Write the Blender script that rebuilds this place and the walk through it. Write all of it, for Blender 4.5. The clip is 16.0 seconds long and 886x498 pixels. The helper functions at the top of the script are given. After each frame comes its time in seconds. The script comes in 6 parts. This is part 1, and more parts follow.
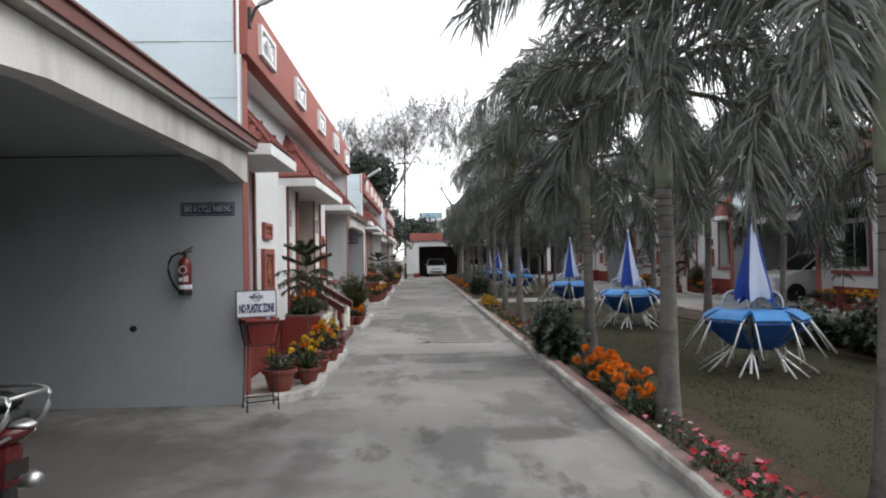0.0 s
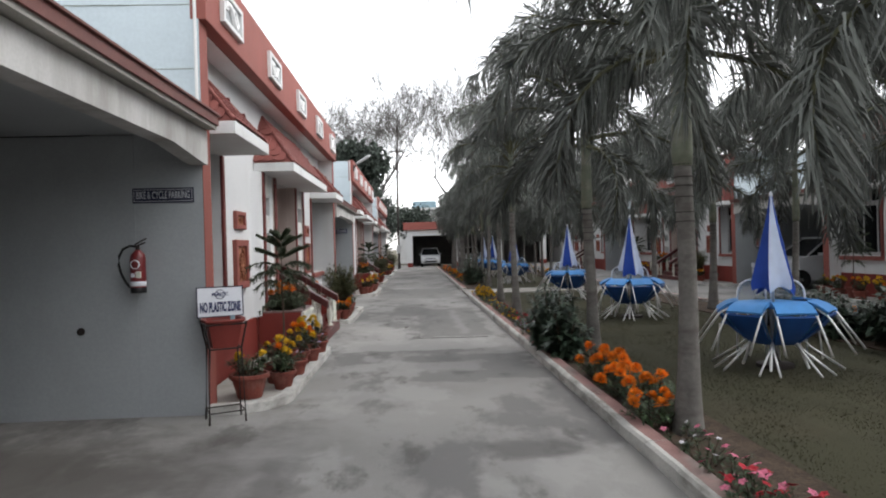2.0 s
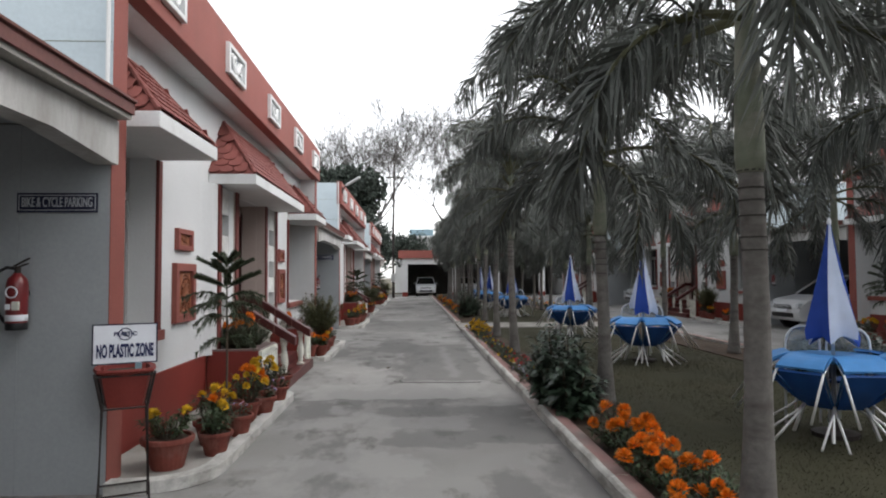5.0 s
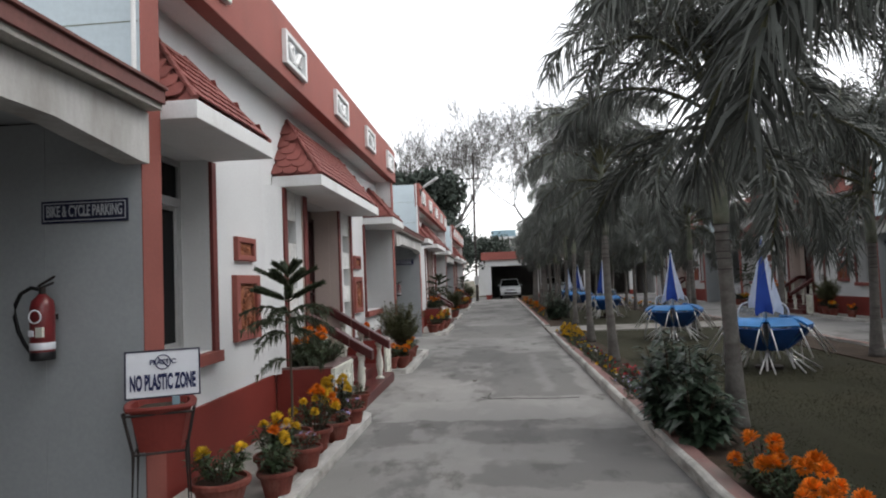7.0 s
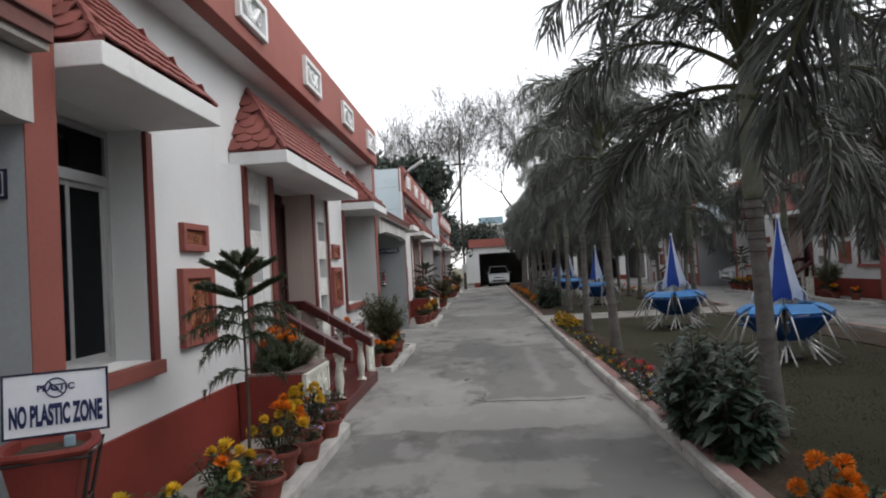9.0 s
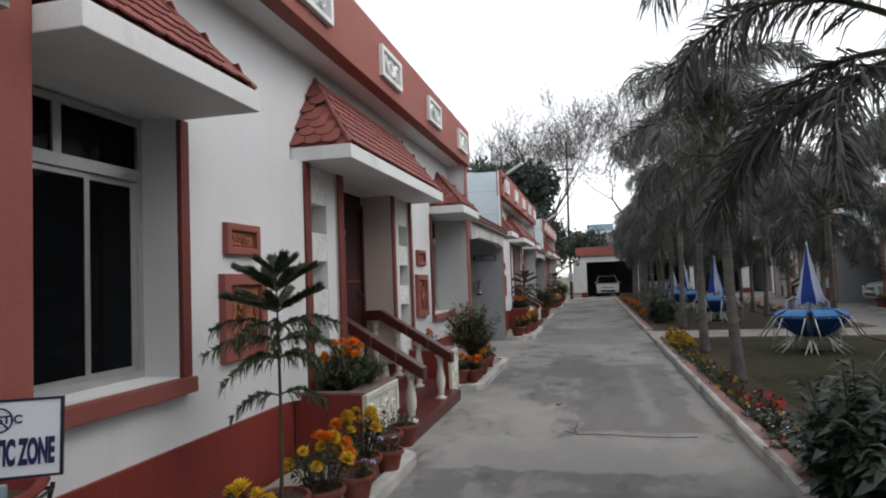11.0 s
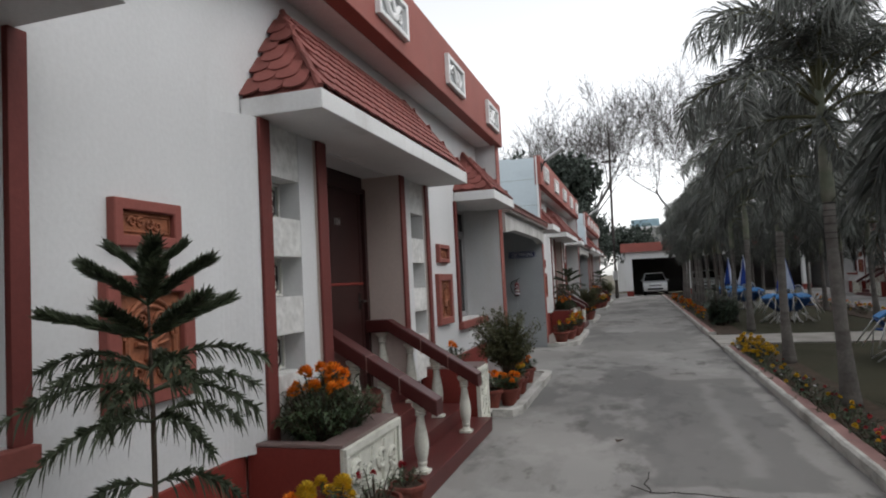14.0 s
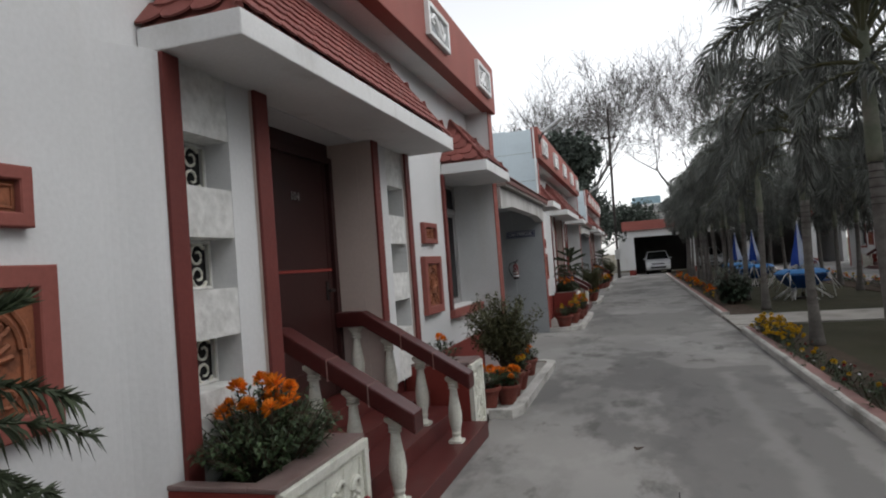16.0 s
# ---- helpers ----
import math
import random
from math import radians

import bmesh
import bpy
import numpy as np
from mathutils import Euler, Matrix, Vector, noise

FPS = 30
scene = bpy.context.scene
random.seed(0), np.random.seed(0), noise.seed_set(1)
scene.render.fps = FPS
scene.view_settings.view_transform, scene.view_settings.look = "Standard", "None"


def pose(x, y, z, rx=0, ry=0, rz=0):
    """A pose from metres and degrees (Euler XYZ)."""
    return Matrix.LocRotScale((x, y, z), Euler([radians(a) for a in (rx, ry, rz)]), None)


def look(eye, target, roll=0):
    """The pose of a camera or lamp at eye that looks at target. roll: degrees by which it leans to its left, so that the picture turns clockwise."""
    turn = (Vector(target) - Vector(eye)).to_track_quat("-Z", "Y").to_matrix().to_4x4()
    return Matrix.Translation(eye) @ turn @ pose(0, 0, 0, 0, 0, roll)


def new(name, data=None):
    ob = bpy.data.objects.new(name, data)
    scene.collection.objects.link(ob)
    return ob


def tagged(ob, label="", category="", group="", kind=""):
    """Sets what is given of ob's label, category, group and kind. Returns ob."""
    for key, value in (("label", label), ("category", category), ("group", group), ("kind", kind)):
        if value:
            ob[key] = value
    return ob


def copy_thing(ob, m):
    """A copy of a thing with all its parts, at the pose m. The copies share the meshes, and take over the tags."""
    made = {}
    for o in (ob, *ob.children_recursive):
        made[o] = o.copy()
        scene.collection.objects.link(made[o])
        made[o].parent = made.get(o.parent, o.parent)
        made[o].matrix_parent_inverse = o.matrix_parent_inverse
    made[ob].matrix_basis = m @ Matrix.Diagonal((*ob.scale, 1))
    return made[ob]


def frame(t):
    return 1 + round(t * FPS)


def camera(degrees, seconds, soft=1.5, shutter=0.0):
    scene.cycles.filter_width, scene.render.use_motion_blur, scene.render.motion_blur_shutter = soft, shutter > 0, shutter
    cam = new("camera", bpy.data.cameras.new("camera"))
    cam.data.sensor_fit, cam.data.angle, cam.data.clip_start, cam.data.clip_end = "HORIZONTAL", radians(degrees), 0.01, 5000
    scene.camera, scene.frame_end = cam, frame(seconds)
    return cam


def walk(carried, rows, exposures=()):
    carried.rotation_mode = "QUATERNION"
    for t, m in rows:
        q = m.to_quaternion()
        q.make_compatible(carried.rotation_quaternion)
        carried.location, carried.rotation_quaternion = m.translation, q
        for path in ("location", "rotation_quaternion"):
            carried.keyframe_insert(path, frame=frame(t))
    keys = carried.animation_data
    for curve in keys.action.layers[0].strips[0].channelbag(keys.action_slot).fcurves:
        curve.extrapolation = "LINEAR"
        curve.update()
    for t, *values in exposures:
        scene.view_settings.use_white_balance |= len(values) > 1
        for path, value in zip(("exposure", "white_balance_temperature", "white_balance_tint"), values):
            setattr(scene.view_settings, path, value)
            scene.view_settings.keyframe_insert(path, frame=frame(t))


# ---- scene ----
cam = camera(69.4, 16.0, soft=2.0)
PATH = [
    (0, (-0.511, 0.814, 1.5), (-0.438, 2.812, 1.53), -1.0),
    (0.5, (-0.529, 0.996, 1.48), (-0.474, 2.995, 1.507), -1.0),
    (1, (-0.539, 1.178, 1.496), (-0.49, 3.177, 1.468), -1.9),
    (1.5, (-0.483, 1.359, 1.496), (-0.432, 3.358, 1.538), -3.0),
    (2, (-0.409, 1.565, 1.505), (-0.321, 3.563, 1.501), -1.6),
    (2.5, (-0.43, 1.85, 1.508), (-0.25, 3.841, 1.585), -0.5),
    (3, (-0.406, 2.046, 1.509), (-0.166, 4.032, 1.52), -1.4),
    (3.5, (-0.288, 2.285, 1.513), (-0.023, 4.267, 1.568), -1.0),
    (4, (-0.276, 2.506, 1.511), (-0.159, 4.503, 1.512), -1.3),
    (4.2, (-0.267, 2.619, 1.51), (-0.119, 4.614, 1.545), -0.3),
    (6.3, (-0.126, 3.46, 1.541), (-0.155, 5.458, 1.645), -0.7),
    (6.5, (-0.183, 3.584, 1.542), (-0.226, 5.583, 1.582), -0.9),
    (7, (-0.223, 3.892, 1.545), (-0.384, 5.883, 1.645), -2.3),
    (7.5, (-0.251, 4.111, 1.559), (-0.415, 6.102, 1.644), -2.9),
    (8, (-0.317, 4.343, 1.564), (-0.465, 6.331, 1.719), -2.7),
    (8.2, (-0.311, 4.405, 1.559), (-0.415, 6.4, 1.665), -3.0),
    (10.3, (-0.209, 5.471, 1.564), (-0.436, 7.458, 1.612), -2.3),
    (10.5, (-0.144, 5.49, 1.563), (-0.417, 7.468, 1.682), -1.4),
    (11, (-0.127, 5.696, 1.574), (-0.58, 7.641, 1.673), -2.1),
    (11.5, (-0.132, 5.94, 1.567), (-0.569, 7.89, 1.661), -3.1),
    (12, (-0.237, 6.295, 1.562), (-0.704, 8.238, 1.634), -3.0),
    (12.5, (-0.213, 6.583, 1.598), (-0.65, 8.534, 1.671), -2.0),
    (13, (-0.309, 6.893, 1.575), (-0.648, 8.86, 1.691), -1.4),
    (13.5, (-0.362, 7.132, 1.565), (-0.778, 9.087, 1.636), -2.7),
    (14, (-0.358, 7.397, 1.571), (-0.93, 9.31, 1.676), -2.9),
    (14.5, (-0.42, 7.67, 1.588), (-0.957, 9.595, 1.677), -1.5),
    (15, (-0.473, 7.898, 1.557), (-0.945, 9.84, 1.616), -2.4),
    (15.5, (-0.499, 8.19, 1.567), (-1.027, 10.114, 1.7), -3.2),
    (16, (-0.504, 8.386, 1.56), (-1.079, 10.301, 1.614), -4.3),
]
walk(cam, [(t, look(eye, target, roll)) for t, eye, target, roll in PATH], exposures=[(0.0, 1.66), (3.5, 1.53), (7.5, 1.31), (11.0, 1.12), (14.0, 0.97), (16.0, 0.88)])

# ---- world, sun ----
world = bpy.data.worlds.new("overcast_sky")
scene.world = world
world.use_nodes = True
wn, wl = world.node_tree.nodes, world.node_tree.links
sky = wn.new("ShaderNodeTexSky")
sky.sky_type, sky.sun_disc = "NISHITA", False
sky.sun_elevation, sky.sun_rotation = radians(48), radians(95)
sky.air_density, sky.dust_density, sky.ozone_density = 1.0, 1.0, 1.0
grey = wn.new("ShaderNodeHueSaturation")
grey.inputs["Saturation"].default_value = 0.13
grey.inputs["Value"].default_value = 1.0
wl.new(sky.outputs["Color"], grey.inputs["Color"])
wl.new(grey.outputs["Color"], wn["Background"].inputs["Color"])
wn["Background"].inputs["Strength"].default_value = 0.15
sun = new("sun", bpy.data.lights.new("sun", "SUN"))
sun.data.energy, sun.data.angle, sun.data.color = 0.3, radians(40), (1.0, 0.97, 0.94)
sun.matrix_world = look((0, 0, 30), (-27, 2, 0))

# ---- materials ----
def material(name, base, rough=0.7, metal=0.0, grain=60.0, blotch=1.5, vary=0.15, fine=0.08, bump=0.15, spec=0.3, random_hue=0.0, island=0.0):
    m = bpy.data.materials.new(name)
    m.use_nodes = True
    n, l = m.node_tree.nodes, m.node_tree.links
    b = n["Principled BSDF"]
    b.inputs["Roughness"].default_value = rough
    b.inputs["Metallic"].default_value = metal
    b.inputs["Specular IOR Level"].default_value = spec
    co = n.new("ShaderNodeTexCoord")
    big, small = n.new("ShaderNodeTexNoise"), n.new("ShaderNodeTexNoise")
    big.inputs["Scale"].default_value, big.inputs["Detail"].default_value = blotch, 6
    small.inputs["Scale"].default_value, small.inputs["Detail"].default_value = grain, 4
    l.new(co.outputs["Object"], big.inputs["Vector"])
    l.new(co.outputs["Object"], small.inputs["Vector"])
    def spread(socket, amount):
        r = n.new("ShaderNodeMapRange")
        r.inputs["From Min"].default_value, r.inputs["From Max"].default_value = 0.3, 0.7
        r.inputs["To Min"].default_value, r.inputs["To Max"].default_value = 1 - amount, 1 + amount
        l.new(socket, r.inputs["Value"])
        return r.outputs["Result"]
    mul = n.new("ShaderNodeMath")
    mul.operation = "MULTIPLY"
    l.new(spread(big.outputs["Fac"], vary), mul.inputs[0])
    l.new(spread(small.outputs["Fac"], fine), mul.inputs[1])
    last = mul.outputs[0]
    for amount, node, out in ((random_hue, "ShaderNodeObjectInfo", "Random"), (island, "ShaderNodeNewGeometry", "Random Per Island")):
        if amount:
            info, again = n.new(node), n.new("ShaderNodeMath")
            again.operation = "MULTIPLY"
            r = n.new("ShaderNodeMapRange")
            r.inputs["To Min"].default_value, r.inputs["To Max"].default_value = 1 - amount, 1 + amount
            l.new(info.outputs[out], r.inputs["Value"])
            l.new(r.outputs["Result"], again.inputs[0])
            l.new(last, again.inputs[1])
            last = again.outputs[0]
    scale = n.new("ShaderNodeVectorMath")
    scale.operation = "SCALE"
    scale.inputs[0].default_value = base[:3]
    l.new(last, scale.inputs["Scale"])
    l.new(scale.outputs["Vector"], b.inputs["Base Color"])
    if bump:
        bp = n.new("ShaderNodeBump")
        bp.inputs["Strength"].default_value, bp.inputs["Distance"].default_value = bump, 0.01
        l.new(small.outputs["Fac"], bp.inputs["Height"])
        l.new(bp.outputs["Normal"], b.inputs["Normal"])
    m["scale_node"] = scale.name
    return m


def stain(m, colour, scale=(1.0, 1.0, 1.0), low=0.5, high=0.7, amount=0.6, detail=8.0):
    """Mixes stains with a shape of their own over a material's colour."""
    n, l = m.node_tree.nodes, m.node_tree.links
    b = n["Principled BSDF"]
    before = b.inputs["Base Color"].links[0].from_socket
    co, mp, no, ra, mx = (n.new("ShaderNode" + k) for k in ("TexCoord", "Mapping", "TexNoise", "MapRange", "Mix"))
    mp.inputs["Scale"].default_value = scale
    mp.inputs["Location"].default_value = (3.7 + 10 * low, 1.9, 5.3)
    no.inputs["Detail"].default_value, no.inputs["Roughness"].default_value = detail, 0.62
    no.inputs["Scale"].default_value = 1.0
    ra.inputs["From Min"].default_value, ra.inputs["From Max"].default_value = low, high
    ra.inputs["To Max"].default_value = amount
    mx.data_type = "RGBA"
    l.new(co.outputs["Object"], mp.inputs["Vector"])
    l.new(mp.outputs["Vector"], no.inputs["Vector"])
    l.new(no.outputs["Fac"], ra.inputs["Value"])
    l.new(ra.outputs["Result"], mx.inputs["Factor"])
    l.new(before, mx.inputs["A"])
    mx.inputs["B"].default_value = (*colour, 1)
    l.new(mx.outputs["Result"], b.inputs["Base Color"])
    return m


WHITE = stain(material("white_wall_paint", (0.585, 0.59, 0.59), 0.85, grain=40, blotch=0.9, vary=0.05, fine=0.03, bump=0.12), (0.42, 0.40, 0.36), (1.6, 1.6, 0.35), 0.55, 0.8, 0.45)
JAMB = stain(material("rough_whitewash", (0.60, 0.60, 0.58), 0.9, grain=18, blotch=5, vary=0.10, fine=0.14, bump=0.9), (0.36, 0.35, 0.32), (9, 9, 6), 0.55, 0.72, 0.5)
TRIM_WHITE = stain(material("white_canopy_paint", (0.64, 0.64, 0.635), 0.8, grain=50, blotch=2, vary=0.06, fine=0.04, bump=0.1), (0.35, 0.33, 0.30), (3, 3, 1.5), 0.56, 0.8, 0.5)
BEAM = stain(material("stained_beam_paint", (0.47, 0.465, 0.45), 0.85, grain=50, blotch=1.5, vary=0.1, fine=0.05, bump=0.15), (0.24, 0.225, 0.20), (2.2, 2.2, 0.5), 0.48, 0.68, 0.7)
# BAY: darker and bluer than the front walls, used on bay walls and ceilings
BAY = stain(material("bay_grey_blue", (0.335, 0.352, 0.362), 0.9, grain=40, blotch=0.8, vary=0.08, fine=0.04, bump=0.12), (0.27, 0.275, 0.275), (0.9, 0.9, 0.5), 0.5, 0.75, 0.6)
BLUISH = stain(material("pale_blue_wall_paint", (0.475, 0.545, 0.585), 0.85, grain=30, blotch=0.8, vary=0.06, fine=0.04, bump=0.1), (0.36, 0.42, 0.46), (0.7, 0.7, 2.5), 0.5, 0.7, 0.6)
RED = stain(material("red_oxide_wall_paint", (0.235, 0.074, 0.060), 0.75, grain=45, blotch=1.3, vary=0.12, fine=0.05, bump=0.12), (0.20, 0.075, 0.06), (2, 2, 0.7), 0.5, 0.75, 0.5)
MAROON = stain(material("maroon_dado_paint", (0.175, 0.029, 0.022), 0.6, grain=45, blotch=1.3, vary=0.15, fine=0.06, bump=0.12), (0.24, 0.09, 0.075), (5, 5, 0.9), 0.6, 0.75, 0.35)
TILE = stain(material("red_roof_tile", (0.215, 0.070, 0.060), 0.75, grain=70, blotch=6, vary=0.12, fine=0.08, bump=0.2, random_hue=0.13, island=0.13), (0.15, 0.07, 0.06), (3, 3, 3), 0.52, 0.75, 0.5)
POST = material("dark_red_post_paint", (0.135, 0.033, 0.028), 0.65, grain=45, blotch=2, vary=0.14, fine=0.06, bump=0.12)
BROWN = material("brown_fascia_paint", (0.13, 0.05, 0.042), 0.6, grain=40, blotch=2, vary=0.15, bump=0.1)
DOOR = material("maroon_door_paint", (0.032, 0.011, 0.010), 0.42, grain=25, blotch=3, vary=0.12, fine=0.05, bump=0.05, spec=0.4)
CREAM = material("cream_pink_wall_paint", (0.48, 0.40, 0.36), 0.85, grain=40, blotch=1.2, vary=0.06, fine=0.03, bump=0.1)
POLISH = stain(material("polished_maroon_floor", (0.088, 0.020, 0.018), 0.40, grain=60, blotch=4, vary=0.12, fine=0.06, bump=0.03, spec=0.32), (0.17, 0.085, 0.078), (3, 3, 3), 0.58, 0.8, 0.35)
COPING = stain(material("polished_coping", (0.20, 0.145, 0.135), 0.35, grain=90, blotch=5, vary=0.12, fine=0.10, bump=0.04, spec=0.5), (0.13, 0.075, 0.07), (5, 5, 5), 0.5, 0.7, 0.5)
RAIL = stain(material("polished_maroon_rail", (0.062, 0.013, 0.012), 0.36, grain=60, blotch=4, vary=0.12, fine=0.06, bump=0.03, spec=0.35), (0.12, 0.06, 0.055), (4, 4, 4), 0.58, 0.8, 0.3)
RELIEF_WHITE = stain(material("cream_relief_plaster", (0.62, 0.62, 0.55), 0.8, grain=60, blotch=6, vary=0.1, fine=0.08, bump=0.2), (0.30, 0.31, 0.24), (5, 5, 5), 0.52, 0.72, 0.5)
TERRA = stain(material("terracotta_relief", (0.26, 0.095, 0.048), 0.7, grain=60, blotch=9, vary=0.25, fine=0.12, bump=0.3), (0.07, 0.025, 0.016), (12, 12, 12), 0.5, 0.68, 0.7)
POT = stain(material("terracotta_pot", (0.160, 0.042, 0.030), 0.7, grain=50, blotch=6, vary=0.18, fine=0.1, bump=0.2, random_hue=0.15), (0.30, 0.17, 0.14), (6, 6, 3), 0.55, 0.75, 0.5)
SOIL = material("dark_soil", (0.055, 0.038, 0.026), 0.95, grain=40, blotch=6, vary=0.3, fine=0.3, bump=0.8)
CONCRETE = material("worn_concrete", (0.258, 0.249, 0.237), 0.86, grain=120, blotch=0.5, vary=0.18, fine=0.08, bump=0.25, spec=0.3)
stain(CONCRETE, (0.115, 0.112, 0.108), (0.75, 0.40, 1), 0.51, 0.57, 0.60)
stain(CONCRETE, (0.36, 0.35, 0.335), (0.95, 0.55, 1), 0.545, 0.60, 0.45)
stain(CONCRETE, (0.10, 0.095, 0.088), (2.4, 1.1, 1), 0.58, 0.66, 0.7)
stain(CONCRETE, (0.33, 0.32, 0.305), (6.0, 2.2, 1), 0.60, 0.70, 0.25)
def bay_shade(m, colour, x0, x1, y0, y1, amount):
    """Shade at the mouth of the parking bay put into the colour, with a ragged soft edge."""
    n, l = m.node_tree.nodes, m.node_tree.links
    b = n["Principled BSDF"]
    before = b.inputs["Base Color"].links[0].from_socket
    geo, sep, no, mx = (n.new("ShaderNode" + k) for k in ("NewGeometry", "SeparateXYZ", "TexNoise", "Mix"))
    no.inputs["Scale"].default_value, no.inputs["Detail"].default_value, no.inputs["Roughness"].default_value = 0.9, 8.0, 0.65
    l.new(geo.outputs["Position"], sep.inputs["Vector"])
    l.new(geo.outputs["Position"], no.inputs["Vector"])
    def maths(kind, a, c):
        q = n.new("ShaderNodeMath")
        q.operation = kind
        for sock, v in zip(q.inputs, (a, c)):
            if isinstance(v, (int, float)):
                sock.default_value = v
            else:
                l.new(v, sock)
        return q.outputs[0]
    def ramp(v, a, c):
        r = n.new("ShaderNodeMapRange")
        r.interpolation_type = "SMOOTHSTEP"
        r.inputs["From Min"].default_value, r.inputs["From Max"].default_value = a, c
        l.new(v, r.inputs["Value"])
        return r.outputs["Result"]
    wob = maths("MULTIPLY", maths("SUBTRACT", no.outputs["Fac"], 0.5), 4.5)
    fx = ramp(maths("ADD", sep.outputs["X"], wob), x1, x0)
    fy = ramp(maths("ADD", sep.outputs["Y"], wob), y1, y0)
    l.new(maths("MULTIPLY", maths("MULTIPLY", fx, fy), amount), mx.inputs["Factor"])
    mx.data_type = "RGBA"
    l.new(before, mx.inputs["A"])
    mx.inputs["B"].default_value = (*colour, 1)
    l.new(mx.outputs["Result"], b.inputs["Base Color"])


def repair(m, colour, x0, x1, y0, y1, amount, rag=0.6, soft=0.12, seed=0.0):
    """A trowelled repair of another batch of concrete, with ragged edges."""
    n, l = m.node_tree.nodes, m.node_tree.links
    b = n["Principled BSDF"]
    before = b.inputs["Base Color"].links[0].from_socket
    geo, sep, mx = (n.new("ShaderNode" + k) for k in ("NewGeometry", "SeparateXYZ", "Mix"))
    l.new(geo.outputs["Position"], sep.inputs["Vector"])
    fac = None
    for axis, lo, hi, shift in (("X", x0, x1, 0.0), ("Y", y0, y1, 7.0)):
        mp, no, mu, ad = n.new("ShaderNodeMapping"), n.new("ShaderNodeTexNoise"), n.new("ShaderNodeMath"), n.new("ShaderNodeMath")
        mp.inputs["Location"].default_value = (seed + shift, seed * 1.7, 0)
        no.inputs["Scale"].default_value, no.inputs["Detail"].default_value, no.inputs["Roughness"].default_value = 1.3, 7.0, 0.6
        l.new(geo.outputs["Position"], mp.inputs["Vector"])
        l.new(mp.outputs["Vector"], no.inputs["Vector"])
        mu.operation = "MULTIPLY_ADD"
        mu.inputs[1].default_value, mu.inputs[2].default_value = 2 * rag, -rag
        l.new(no.outputs["Fac"], mu.inputs[0])
        l.new(mu.outputs[0], ad.inputs[0])
        l.new(sep.outputs[axis], ad.inputs[1])
        for a, c in ((lo, lo + soft), (hi, hi - soft)):
            ra = n.new("ShaderNodeMapRange")
            ra.interpolation_type = "SMOOTHSTEP"
            ra.inputs["From Min"].default_value, ra.inputs["From Max"].default_value = a, c
            l.new(ad.outputs[0], ra.inputs["Value"])
            if fac is None:
                fac = ra.outputs["Result"]
            else:
                q = n.new("ShaderNodeMath")
                q.operation = "MULTIPLY"
                l.new(fac, q.inputs[0])
                l.new(ra.outputs["Result"], q.inputs[1])
                fac = q.outputs[0]
    q = n.new("ShaderNodeMath")
    q.operation = "MULTIPLY"
    q.inputs[1].default_value = amount
    l.new(fac, q.inputs[0])
    l.new(q.outputs[0], mx.inputs["Factor"])
    mx.data_type = "RGBA"
    l.new(before, mx.inputs["A"])
    mx.inputs["B"].default_value = (*colour, 1)
    l.new(mx.outputs["Result"], b.inputs["Base Color"])


repair(CONCRETE, (0.135, 0.131, 0.126), -0.42, 0.98, 12.32, 17.4, 0.60, 0.35, 0.10, 1.0)
repair(CONCRETE, (0.31, 0.30, 0.288), 0.28, 0.60, 12.6, 17.0, 0.45, 0.25, 0.15, 2.0)
repair(CONCRETE, (0.34, 0.33, 0.315), -1.6, 0.78, 10.95, 12.2, 0.60, 0.5, 0.10, 3.0)
repair(CONCRETE, (0.125, 0.122, 0.117), -0.5, 1.2, 8.7, 10.8, 0.55, 0.8, 0.15, 4.0)
repair(CONCRETE, (0.33, 0.32, 0.305), -1.5, 0.5, 9.3, 10.1, 0.45, 0.6, 0.12, 5.0)
repair(CONCRETE, (0.085, 0.080, 0.075), 0.05, 0.85, 6.05, 6.55, 0.60, 0.35, 0.18, 6.0)
repair(CONCRETE, (0.095, 0.090, 0.085), -1.6, -1.15, 4.9, 6.4, 0.55, 0.45, 0.2, 7.0)
repair(CONCRETE, (0.14, 0.137, 0.132), -1.7, 1.1, 20.8, 25.5, 0.55, 0.9, 0.3, 8.0)
repair(CONCRETE, (0.32, 0.31, 0.298), -1.6, 1.1, 25.7, 28.0, 0.4, 0.9, 0.3, 9.0)
# brownish darkening of the bay floor, painted in for its shade
bay_shade(CONCRETE, (0.085, 0.077, 0.070), -2.9, -0.7, 6.2, 8.2, 0.9)
SLAB = stain(material("planting_slab_concrete", (0.30, 0.285, 0.26), 0.9, grain=80, blotch=2, vary=0.18, fine=0.1, bump=0.3), (0.14, 0.13, 0.11), (2, 2, 2), 0.5, 0.7, 0.6)
KERB_WHITE = stain(material("whitewashed_kerb", (0.50, 0.49, 0.46), 0.9, grain=60, blotch=3, vary=0.15, fine=0.1, bump=0.3), (0.17, 0.16, 0.14), (4, 1.6, 4), 0.5, 0.66, 0.7)
KERB_RED = stain(material("faded_red_kerb_top", (0.27, 0.155, 0.14), 0.9, grain=60, blotch=3, vary=0.15, fine=0.1, bump=0.3), (0.22, 0.20, 0.18), (3, 1.2, 3), 0.5, 0.66, 0.7)
EARTH = stain(material("dry_earth", (0.12, 0.10, 0.075), 0.95, grain=8, blotch=0.2, vary=0.3, fine=0.2, bump=0.3), (0.06, 0.07, 0.03), (0.3, 0.3, 0.3), 0.45, 0.65, 0.7)
